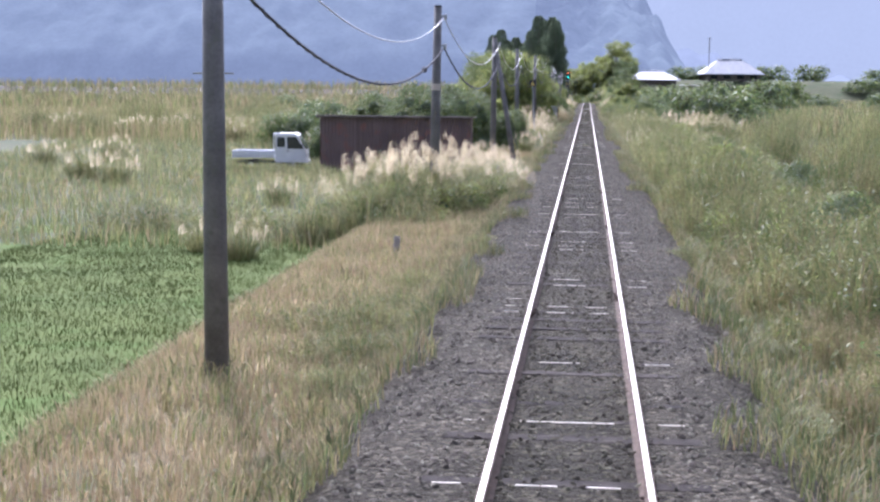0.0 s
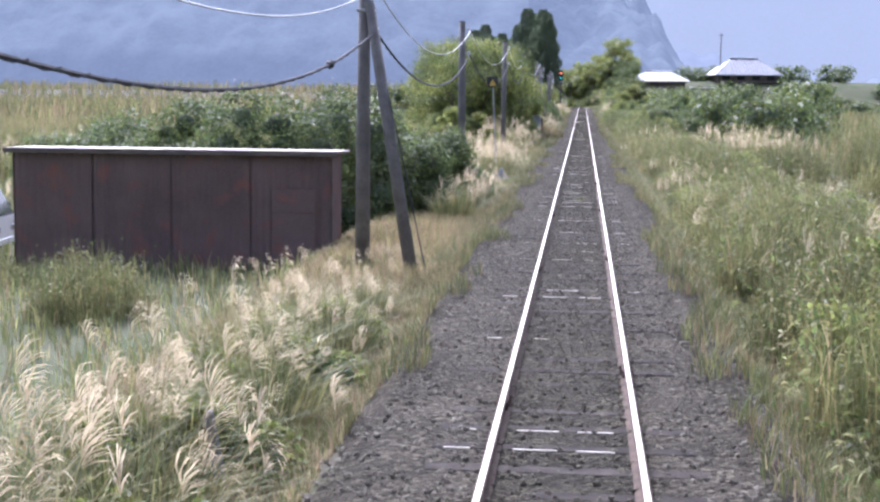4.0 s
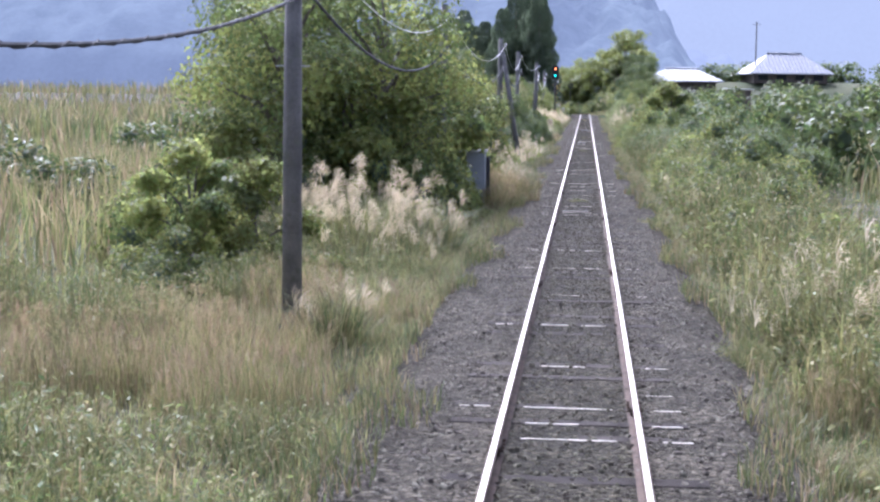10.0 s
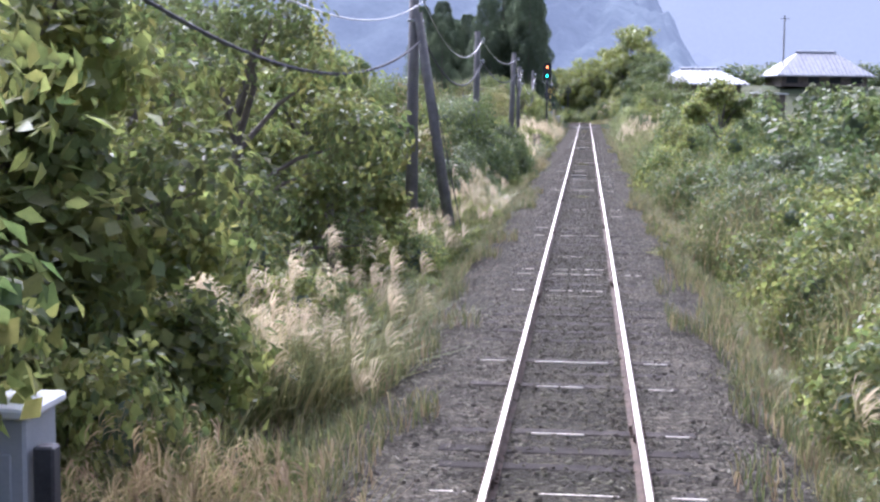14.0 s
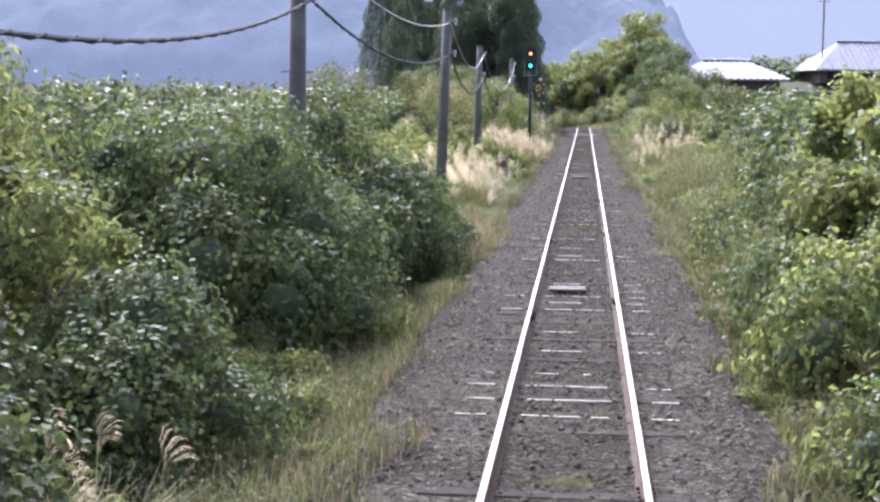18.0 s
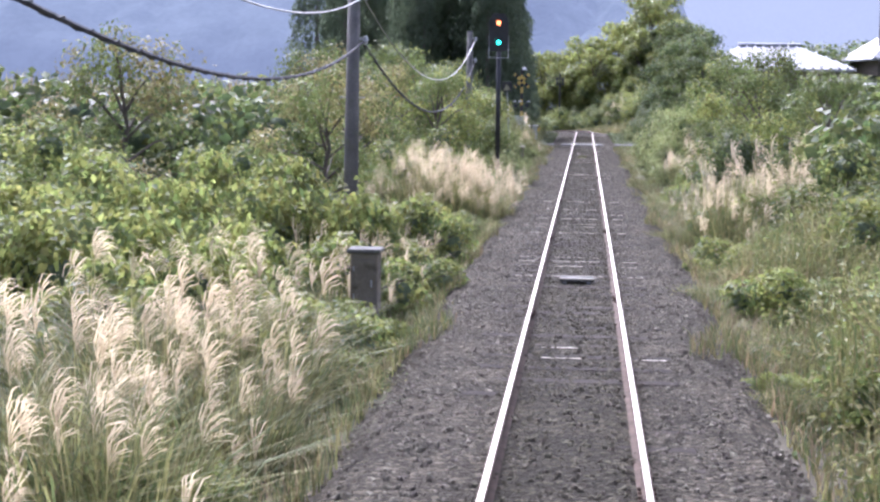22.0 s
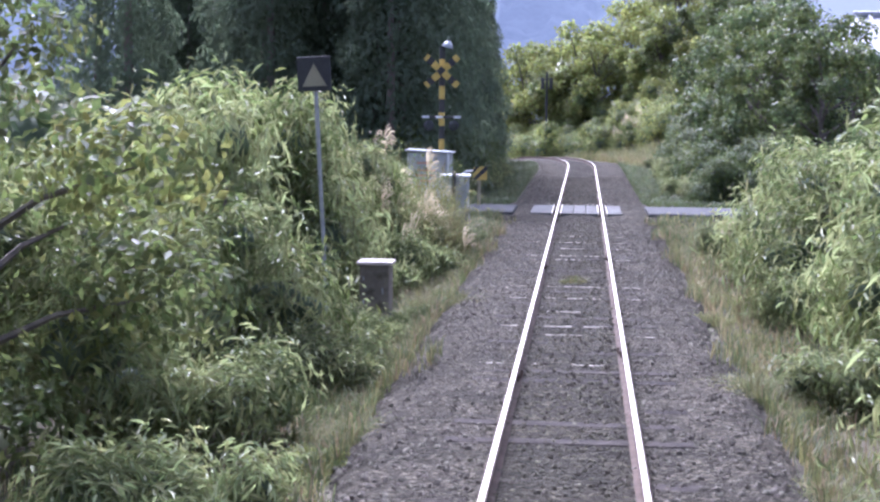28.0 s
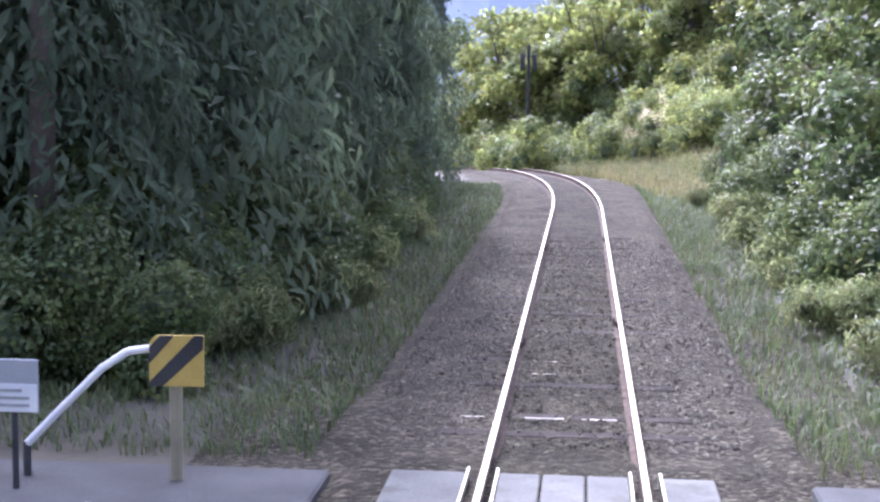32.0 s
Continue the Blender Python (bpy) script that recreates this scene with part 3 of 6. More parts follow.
SRC = {}
rg = random.Random(21)
SRC["kudzu_a"] = bush("kudzu_bush", 1, rand_lobes(rg, 9, 1.5, 1.5, 3.0, 0.7, 1.05), 15000, 0.112, M["leaf"], mat2=M["leaf_dark"], share=0.4)
SRC["kudzu_b"] = bush("kudzu_bush", 2, rand_lobes(rg, 8, 1.6, 1.4, 2.4, 0.6, 1.0), 13500, 0.108, M["leaf_dark"], mat2=M["leaf"], share=0.35)
SRC["kudzu_c"] = bush("kudzu_bush", 11, rand_lobes(random.Random(5), 26, 1.9, 1.8, 3.9, 0.8, 1.2), 36000, 0.116, M["leaf"], mat2=M["leaf_dark"], share=0.45)
SRC["far_bush"] = bush("thicket_bush", 9, rand_lobes(rg, 7, 1.5, 1.5, 2.6, 0.7, 1.1), 1500, 0.26, M["leaf"], mat2=M["leaf_dark"], share=0.5)
SRC["vine_a"] = bush("vine_bush", 3, rand_lobes(rg, 8, 1.6, 1.3, 1.5, 0.45, 0.75), 7000, 0.11, M["leaf"], mat2=M["leaf_yellow"], share=0.6)
SRC["vine_b"] = bush("vine_bush", 4, rand_lobes(rg, 9, 1.3, 1.3, 2.2, 0.5, 0.8), 7500, 0.105, M["leaf_yellow"], mat2=M["leaf"], share=0.5)
SRC["sasa_a"] = bush("sasa_bush", 5, rand_lobes(rg, 9, 1.3, 1.3, 3.0, 0.5, 0.9), 9500, 0.20, M["leaf_sasa"], 0.17, 0.8, mat2=M["leaf"], share=0.3, rough=0.42)
SRC["sasa_b"] = bush("sasa_bush", 6, rand_lobes(rg, 7, 1.5, 1.5, 1.2, 0.4, 0.65), 6000, 0.2, M["leaf_sasa"], 0.18, 0.7, mat2=M["grass_green"], share=0.4, rough=0.42)


def blades(rng, base, height, width, bend, mats=None):
    """Grass blades, three triangles each, from base points; bend: how far the tips lean, as a share of the height."""
    n = len(base)
    ang = rng.uniform(0, 6.28, n)
    d = np.stack([np.cos(ang), np.sin(ang), np.zeros(n)], 1)
    s = np.stack([-np.sin(ang), np.cos(ang), np.zeros(n)], 1) * (width * rng.uniform(0.6, 1.3, n))[:, None]
    h = height * rng.uniform(0.5, 1.25, n)
    up = np.zeros((n, 3))
    up[:, 2] = 1
    b = (bend * rng.uniform(0.3, 1.4, n) * h)[:, None]
    mid = base + up * (h * 0.6)[:, None] + d * b * 0.3
    tip = base + up * (h * (1 - 0.25 * bend))[:, None] + d * b
    v = np.stack([base - s, base + s, mid + s * 0.8, mid - s * 0.8, tip], 1).reshape(-1, 3)
    f = np.array([(0, 1, 2), (0, 2, 3), (3, 2, 4)])
    return v, (f[None] + (np.arange(n) * 5)[:, None, None]).reshape(-1, 3)


def weeds(seed, r, height, n):
    """Tall rank weeds: arching blades, leafy sprigs up the stems and a low tangle."""
    rng = np.random.default_rng(seed)
    ob = thing("weed_clump", "", "weeds")
    a, d = rng.uniform(0, 6.28, n), np.sqrt(rng.random(n)) * r
    base = np.stack([np.cos(a) * d, np.sin(a) * d * 1.3, np.full(n, -0.1)], 1)
    hs = np.array([0.55 + 0.6 * noise.noise(Vector(tuple(q * 1.3)) + Vector((seed, 0, 0))) for q in base])
    v, f = blades(rng, base, 1.0, 0.009, 0.55)
    v = v.reshape(-1, 5, 3)
    v[:, :, 2] = (v[:, :, 2] + 0.1) * (np.clip(0.65 + hs, 0.35, 1.3) * height * (1 - 0.4 * (d / r) ** 2))[:, None] * 0.75 - 0.1
    part("foliage", fast_mesh("foliage", v.reshape(-1, 3), f, [M["grass_olive"], M["grass_tan"], M["grass_green"]], np.repeat(np.digitize(rng.random(n), (0.42, 0.52)), 3)), None, ob)
    k = rng.integers(0, n, n * 3)
    t = rng.random(n * 3) ** 0.6
    p = base[k] + (v[k, 4] - base[k]) * t[:, None] + rng.normal(0, 0.07, (n * 3, 3))
    lv, lf = leaf_quads(rng, p, np.tile((0.0, 0.0, 1.0), (n * 3, 1)), 0.095, 0.4, 0.3)
    part("sprig_growth", fast_mesh("sprig_growth", lv, lf, [M["leaf"], M["grass_olive"]], np.repeat((rng.random(n * 3) < 0.55).astype(int), 2)), None, ob)
    return ob


SRC["weed_a"] = weeds(7, 1.3, 1.15, 900)
SRC["weed_b"] = weeds(8, 1.2, 1.9, 1000)


def plume_geo(rng, base, lean, length, strands=15):
    """One seed head: long strands that rise from the stem tip and fan over to one side, as arrays."""
    vs, fs = [], []
    ax = np.array([math.cos(lean), math.sin(lean), 0.0])
    side = np.array([-ax[1], ax[0], 0.0])
    up = np.array([0, 0, 1.0])
    curl = rng.uniform(0.4, 0.95)
    first = rng.uniform(-0.35, 0.12)
    last = first + rng.uniform(0.6, 1.25)
    for i in range(strands):
        t = i / (strands - 1)
        root = base + up * length * 0.30 * (1 - t) * rng.uniform(0.6, 1.2)
        th = first + (last - first) * t + rng.normal(0, 0.06)
        off = side * rng.normal(0, 0.16)
        l = length * rng.uniform(0.78, 1.08) * (1 - 0.22 * t)
        p, pts = root, [root]
        for k in range(3):
            p = p + (ax * math.sin(th) + up * math.cos(th) + off) * l * (0.4, 0.34, 0.26)[k]
            pts.append(p)
            th += curl * (0.8 + 0.5 * k)
        w = (ax * math.cos(th - curl * 2) - up * math.sin(th - curl * 2)) * 0.5 + side * 0.6
        w = w * 0.0085
        k = len(vs)
        vs += [pts[0] - w * 0.35, pts[0] + w * 0.35, pts[1] - w, pts[1] + w, pts[2] - w * 0.9, pts[2] + w * 0.9, pts[3]]
        fs += [(k, k + 1, k + 3), (k, k + 3, k + 2), (k + 2, k + 3, k + 5), (k + 2, k + 5, k + 4), (k + 4, k + 5, k + 6)]
    return vs, fs


def pampas(seed, n_plumes, n_blades, spread_r, height, lean0=0.15, lowest=0.55):
    """A clump of silver grass: arching leaves, stalks and pale feathery seed heads."""
    rng = np.random.default_rng(seed)
    ob = thing("pampas_grass", "", "grass")
    a, d = rng.uniform(0, 6.28, n_blades), np.sqrt(rng.random(n_blades)) * spread_r
    base = np.stack([np.cos(a) * d, np.sin(a) * d, np.full(n_blades, -0.1)], 1)
    v, f = blades(rng, base, height * 0.72, 0.011, 0.7)
    v = v.reshape(-1, 5, 3)
    out = base[:, :2] / spread_r * (height * 0.30)
    v[:, 2:4, :2] += out[:, None] * 0.45
    v[:, 4, :2] += out
    v[:, :, 2] = -0.1 + (v[:, :, 2] + 0.1) * (1 - 0.30 * (d / spread_r) ** 2)[:, None]
    v = v.reshape(-1, 3)
    part("foliage", fast_mesh("foliage", v, f, [M["grass_olive"], M["grass_green"]], np.repeat((rng.random(n_blades) < 0.45).astype(int), 3)), None, ob)
    pv, pf, sv, sf = [], [], [], []
    for i in range(n_plumes):
        a, d = rng.uniform(0, 6.28), math.sqrt(rng.random()) * spread_r
        x, y = math.cos(a) * d, math.sin(a) * d
        h = height * rng.uniform(lowest, 1.0) * (1 - 0.34 * (d / spread_r) ** 2)
        tx, ty = x * 1.95 + rng.normal(0, 0.09), y * 1.95 + rng.normal(0, 0.09)
        L = rng.uniform(0.32, 0.52)
        lean = math.atan2(math.sin(lean0) + 0.35 * y / spread_r, math.cos(lean0) + 0.45 * x / spread_r) + rng.normal(0, 0.4)
        q, g = plume_geo(rng, np.array([tx, ty, h - L]), lean, L)
        pf += [tuple(j + len(pv) for j in t) for t in g]
        pv += list(q)
        k = len(sv)
        sv += [(x - 0.006, y, -0.1), (x + 0.006, y, -0.1), (tx + 0.004, ty, h - L * 0.75), (tx - 0.004, ty, h - L * 0.75)]
        sf += [(k, k + 1, k + 2), (k, k + 2, k + 3)]
    part("stalk_sheaf", fast_mesh("stalk_sheaf", np.array(sv), np.array(sf), M["stalk"]), None, ob)
    part("plume_head", fast_mesh("plume_head", np.array(pv), np.array(pf), M["plume"]), None, ob, "pale feathery seed heads")
    return ob


SRC["pampas_a"] = pampas(31, 30, 760, 0.8, 2.1, lowest=0.74)
SRC["pampas_b"] = pampas(32, 22, 640, 0.68, 1.95, lowest=0.5)
SRC["pampas_c"] = pampas(33, 11, 360, 0.5, 1.8)
SRC["pampas_d"] = pampas(34, 40, 900, 1.0, 2.2, lowest=0.75)
SRC["pampas_e"] = pampas(35, 74, 1100, 1.05, 2.25, lowest=0.5)


def tan_grass(seed, r, height, n):
    """Tall dry grass: fine arching blades and thin drooping seed heads."""
    rng = np.random.default_rng(seed)
    ob = thing("dry_grass_clump", "", "grass")
    a, d = rng.uniform(0, 6.28, n), np.sqrt(rng.random(n)) * r
    base = np.stack([np.cos(a) * d, np.sin(a) * d * 1.5, np.full(n, -0.1)], 1)
    v, f = blades(rng, base, height * 0.85, 0.006, 0.45)
    part("foliage", fast_mesh("foliage", v, f, [M["grass_tan"], M["grass_olive"], M["grass_green"]], np.repeat(np.digitize(rng.random(n), (0.45, 0.88)), 3)), None, ob)
    pv, pf = [], []
    for i in range(n // 14):
        k = rng.integers(0, n)
        tip = np.array([base[k, 0], base[k, 1], height * rng.uniform(0.55, 0.85) * (1 - 0.25 * (d[k] / r) ** 2)])
        q, g = plume_geo(rng, tip, rng.uniform(-0.9, 0.9), rng.uniform(0.14, 0.24), 5)
        pf += [tuple(j + len(pv) for j in t) for t in g]
        pv += list(q)
    sh = part("seed_head", fast_mesh("seed_head", np.array(pv), np.array(pf), M["grass_tan"]), None, ob, "thin drooping straw seed heads")
    tagged(sh, kind="stuff")
    return ob


SRC["tan_a"] = tan_grass(36, 0.75, 1.55, 1100)
SRC["tan_b"] = tan_grass(37, 0.9, 1.1, 1100)


def tree(name, seed, height, spread_r, n_leaves, size, mat, mat2, trunk_r=0.16, aspect=0.55, lobes_n=12, low=0.35, bark="bark"):
    rng, rd = np.random.default_rng(seed), random.Random(seed)
    ob = thing(name, "", "tree")
    pts = [(0, 0, -0.4)]
    for k in range(1, 6):
        t = k / 5
        pts.append((rd.uniform(-0.2, 0.2) * t * 1.6, rd.uniform(-0.2, 0.2) * t * 1.6, height * 0.85 * t))
    part("trunk", tube(pts, [trunk_r * (1 - 0.8 * k / 5) for k in range(6)], 8), M[bark], ob, smooth=True)
    lobes = []
    for i in range(lobes_n):
        t = low + (1 - low) * (i + rd.random()) / lobes_n
        a = i * 2.4 + rd.uniform(-0.5, 0.5)
        d = spread_r * (0.35 + 0.75 * math.sin(math.pi * min(1, max(0.08, (t - low) / (1 - low) * 0.8 + 0.2)))) * rd.uniform(0.5, 1.0)
        z = height * t
        r = spread_r * rd.uniform(0.26, 0.44)
        c = (math.cos(a) * d, math.sin(a) * d, z - r * 0.4)
        lobes.append((*c, r, r * rd.uniform(0.8, 1.2), r * rd.uniform(0.55, 0.85)))
        b = Vector((0, 0, max(0.3, z * 0.72 - 0.3)))
        part("limb", tube([b, b.lerp(Vector(c), 0.5) + Vector((0, 0, 0.15)), Vector(c)], [trunk_r * 0.42, trunk_r * 0.28, trunk_r * 0.08], 5), M[bark], ob)
    p, nr = lobes_surface(rng, lobes, n_leaves, 0.32, -0.8)
    inner = rng.random(len(p)) < 0.3
    lo = np.array(lobes)
    p[inner] = p[inner] * 0.85 + lo[rng.integers(0, len(lo), inner.sum()), :3] * 0.15
    v, f = leaf_quads(rng, p, nr, size, aspect, 0.5)
    patch = np.array([noise.noise(Vector(tuple(q * 0.7)) + Vector((seed, 0, 0))) for q in p])
    part("crown", fast_mesh("crown", v, f, [mat, mat2], np.repeat((patch > 0.12).astype(int), 2)), None, ob)
    return ob


SRC["tree_a"] = tree("broadleaf_tree", 41, 6.8, 2.4, 8600, 0.15, M["leaf"], M["leaf_yellow"], 0.15, lobes_n=15, low=0.16)
SRC["tree_b"] = tree("broadleaf_tree", 42, 5.6, 2.2, 7400, 0.145, M["leaf"], M["leaf_yellow"], 0.13, lobes_n=14, low=0.16)
SRC["tree_c"] = tree("broadleaf_tree", 43, 5.2, 2.1, 7000, 0.14, M["leaf"], M["leaf_autumn"], 0.12, lobes_n=14, low=0.16)
SRC["tree_d"] = tree("broadleaf_tree", 44, 4.2, 1.7, 6600, 0.165, M["leaf_yellow"], M["leaf"], 0.1, 0.75, 11, 0.1)


SRC["tree_e"] = tree("broadleaf_tree", 45, 6.5, 2.3, 5600, 0.22, M["leaf_yellow"], M["leaf_sasa"], 0.13, 0.7, 13, 0.12)
SRC["tree_f"] = tree("broadleaf_tree", 46, 9.5, 3.2, 9000, 0.25, M["leaf"], M["leaf_dark"], 0.22, 0.6, 15, 0.12)


def cedar(seed, height, r, n):
    rng, rd = np.random.default_rng(seed), random.Random(seed)
    ob = thing("cedar_tree", "", "tree")
    part("trunk", tube([(0, 0, -0.5), (0.05, 0, height * 0.4), (0, 0.05, height * 0.97)], [0.24, 0.17, 0.03], 8), M["cedar_bark"], ob, smooth=True)
    t = 0.04 + 0.96 * rng.random(n) ** 0.85
    rad = r * (1.02 - t) ** 0.42 * (0.55 + 0.45 * rng.random(n) ** 0.5)
    a = rng.uniform(0, 6.28, n)
    tier = np.sin(t * height * 3.1 + 2 * np.sin(a * 2 + seed)) * 0.16
    rad = rad * (1 + tier)
    p = np.stack([np.cos(a) * rad, np.sin(a) * rad, t * height - rad * 0.35], 1)
    nr = np.stack([np.cos(a), np.sin(a), np.full(n, 0.5)], 1)
    v, f = leaf_quads(rng, p, nr, 0.27, 0.34, 1.0)
    part("crown", fast_mesh("crown", v, f, M["cedar"]), None, ob)
    return ob


SRC["cedar_a"] = cedar(51, 11.5, 2.6, 11000)
SRC["cedar_b"] = cedar(52, 9.5, 2.3, 9500)
SRC["cedar_c"] = cedar(53, 13, 2.8, 12000)

# ---- poles and cables along the line ----
POLES = [(-3.85, -7.5, 4.8, False), (-3.85, 15.3, 4.8, False), (-3.83, 37.8, 4.75, False), (-3.78, 60.8, 4.75, True), (-3.85, 83.2, 4.9, False), (-3.7, 105.4, 5.0, False),
         (-3.8, 126.0, 5.0, False), (-3.5, 147.7, 4.95, True), (-3.78, 168.9, 5.0, False), (-3.35, 184.4, 4.75, False), (-3.95, 204.6, 4.6, False), (-4.1, 232.0, 4.9, False)]


def telegraph_pole(x, y, top, brace, band, lean):
    g = land(x, y)
    ob = thing("telegraph_pole", "weathered timber telegraph pole " + ("propped by a leaning brace pole" if brace else "carrying sagging cables"), "utility pole",
               "telegraph poles along the line", pose(x, y, g, 0, lean, 0))
    h = top - g
    part("shaft", tube([(0, 0, -0.4), (0, 0, h * 0.5), (0.01, 0, h)], [0.135, 0.12, 0.10], 12), M["pole_wood"], ob, smooth=True)
    part("step_bolt", join(tube([(-0.22, 0, h - 2.0), (0.22, 0, h - 2.0)], 0.012, 6)), M["steel"], ob)
    for dz in (0.25, 1.0):
        part("cable_bracket", join(box(0.16, 0.05, 0.05, (0.14, 0, h - dz), 0.006), box(0.04, 0.10, 0.10, (0.22, 0, h - dz - 0.02), 0.006)), M["steel"], ob)
        part("insulator", tube([(0.22, 0, h - dz - 0.1), (0.22, 0, h - dz - 0.02), (0.22, 0, h - dz + 0.05)], [0.025, 0.045, 0.03], 8), M["white_paint"], ob)
    if band:
        part("band", tube([(0, 0, h - 2.15), (0, 0, h - 1.98)], [0.128, 0.127], 12, False), M["plank"], ob, "pale band round the shaft")
    part("cap", tube([(0.01, 0, h - 0.02), (0.01, 0, h + 0.02)], [0.108, 0.09], 12), M["dark_metal"], ob)
    if brace:
        b = Vector((0.98, -0.45, -0.3))
        t = Vector((0.10, -0.1, h - 0.55))
        part("brace_pole", tube([b, (b + t) / 2, t], [0.12, 0.105, 0.09], 10), M["pole_wood"], ob, smooth=True)
        part("brace_clamp", box(0.34, 0.14, 0.06, (0.05, -0.05, h - 0.7), 0.01), M["steel"], ob)
        part("guy_wire", tube([(0.12, -0.1, h - 0.8), (0.7, -0.35, h * 0.42), (1.25, -0.6, -0.2)], 0.012, 5), M["cable"], ob)
    return ob


for i, (x, y, top, brace) in enumerate(POLES):
    telegraph_pole(x, y, top, brace, i == 2, (0.4, -0.3, 0.5, 0.2, -0.5, 0.3, 0.8, 0.2, 0.4, 1.4, 0.6, 0.2)[i])


def sag_points(a, b, sag, n=26):
    a, b = Vector(a), Vector(b)
    return [a.lerp(b, k / n) - Vector((0, 0, sag * 4 * (k / n) * (1 - k / n))) for k in range(n + 1)]


for i in range(len(POLES) - 1):
    (xa, ya, ta, _), (xb, yb, tb, _) = POLES[i], POLES[i + 1]
    thick = thing("hanging_cable", "thick twisted black communication cable sagging between two poles", "cable", "cables along the line")
    pts = sag_points((xa + 0.22, ya, ta - 1.05), (xb + 0.22, yb, tb - 1.05), (0.45 if i == 0 else 1.0) * ((yb - ya) / 22.5) ** 2, 30)
    part("sheath", tube(pts, 0.02, 6), M["cable"], thick)
    wrap = []
    n = int((yb - ya) * 9)
    for k in range(n + 1):
        u = k / n * 30
        j = min(29, int(u))
        p = pts[j].lerp(pts[j + 1], u - j)
        wrap.append(p + Vector((math.cos(k * 1.15) * 0.024, 0, math.sin(k * 1.15) * 0.024)))
    part("wrap", tube(wrap, 0.008, 4), M["cable"], thick, "spiral hanger wound round the cable")
    if i in (1, 2):
        p = pts[24]
        part("joint_box", tube([p - Vector((0, 0.14, 0.0)), p, p + Vector((0, 0.14, 0.0))], [0.03, 0.07, 0.03], 8), M["cable"], thick)
    thin = thing("hanging_wire", "thin grey wire sagging between two poles", "cable", "cables along the line")
    part("wire", tube(sag_points((xa + 0.22, ya, ta - 0.3), (xb + 0.22, yb, tb - 0.3), (0.4 if i == 0 else 0.95) * ((yb - ya) / 22.5) ** 2), 0.012, 5), M["cable_light"], thin)

# ---- far hills ----


def ridge(name, x0, x1, y, seed, height, base, colour, strength, label):
    n, m = 150, 7
    vs, fs = [], []
    for j in range(m + 1):
        for i in range(n + 1):
            x = x0 + (x1 - x0) * i / n
            t = j / m
            h = height(x) * (1 + 0.10 * noise.noise(Vector((x * 0.012, seed, 0))) + 0.05 * noise.noise(Vector((x * 0.05, seed, 1))) + 0.02 * noise.noise(Vector((x * 0.15, seed, 1))))
            vs.append((x, y + 60 * t + 12 * noise.noise(Vector((x * 0.02, t * 3, seed))), base + h * t ** 0.8))
    for j in range(m):
        for i in range(n):
            a = j * (n + 1) + i
            fs.append((a, a + 1, a + n + 2, a + n + 1))
    # distance haze is put into the colour: a pale blue glow over the ridge
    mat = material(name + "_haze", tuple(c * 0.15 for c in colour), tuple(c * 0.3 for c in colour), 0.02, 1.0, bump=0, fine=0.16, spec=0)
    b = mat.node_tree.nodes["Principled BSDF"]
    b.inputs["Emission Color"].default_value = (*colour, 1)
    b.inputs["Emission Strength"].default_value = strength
    ob = new(name, mesh(name, (vs, fs), mat, True))
    return tagged(ob, label, "hill", kind="structure")


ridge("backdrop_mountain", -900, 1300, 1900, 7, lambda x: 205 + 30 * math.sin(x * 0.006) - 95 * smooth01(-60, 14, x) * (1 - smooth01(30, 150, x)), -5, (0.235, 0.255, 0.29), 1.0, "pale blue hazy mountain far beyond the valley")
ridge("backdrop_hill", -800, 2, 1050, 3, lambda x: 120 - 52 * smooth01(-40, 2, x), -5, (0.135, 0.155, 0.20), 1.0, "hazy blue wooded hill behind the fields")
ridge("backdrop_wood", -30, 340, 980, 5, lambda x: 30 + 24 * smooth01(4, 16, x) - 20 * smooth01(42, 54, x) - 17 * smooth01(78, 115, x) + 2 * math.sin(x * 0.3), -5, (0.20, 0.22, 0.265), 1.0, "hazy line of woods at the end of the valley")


def hillside(name, seed, x0, x1, y0, y1, rise, lumps, label, taper=0.0, fall=14):
    """A wooded slope: one sheet of rounded tree tops over rising ground, with loose sprays of foliage on it."""
    nx2, ny2 = int((x1 - x0) / 2.6), int((y1 - y0) / 5)
    vs, fs = [], []

    def top(x, y):
        t = (y - y0) / (y1 - y0)
        edge = smooth01(0, 14, x - x0) * smooth01(0, fall, x1 - x)
        q = Vector((x / 8.5, y / 13, seed))
        d = noise.voronoi(q)[0][0]
        mound = max(0.0, 1 - d * d * 1.5)
        front = smooth01(0, 0.06, t)
        return -1.5 + (rise * (1 + 0.03 * lumps * noise.noise(Vector((x / 7.0, seed, y / 60)))) * t ** 0.85 * (1 - taper * (1 - edge)) + (2.0 + lumps * mound + 3.0 * noise.noise(q * 0.4)) * (0.4 + 0.6 * edge)) * front

    for j in range(ny2 + 1):
        for i in range(nx2 + 1):
            x, y = x0 + (x1 - x0) * i / nx2, y0 + (y1 - y0) * (j / ny2) ** 1.3
            vs.append((x, y, top(x, y)))
    for j in range(ny2):
        for i in range(nx2):
            a = j * (nx2 + 1) + i
            fs.append((a, a + 1, a + nx2 + 2, a + nx2 + 1))
    ob = thing(name, label, "wood", kind="stuff")
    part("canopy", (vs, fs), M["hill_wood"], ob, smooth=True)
    return ob


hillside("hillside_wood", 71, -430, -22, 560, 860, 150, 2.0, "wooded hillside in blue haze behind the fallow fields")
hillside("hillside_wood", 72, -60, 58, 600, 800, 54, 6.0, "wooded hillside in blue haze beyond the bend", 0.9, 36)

# ---- cedar wood round the end of the straight ----
fr = random.Random(77)
cedars = ["cedar_a", "cedar_b", "cedar_c"]
spots = []


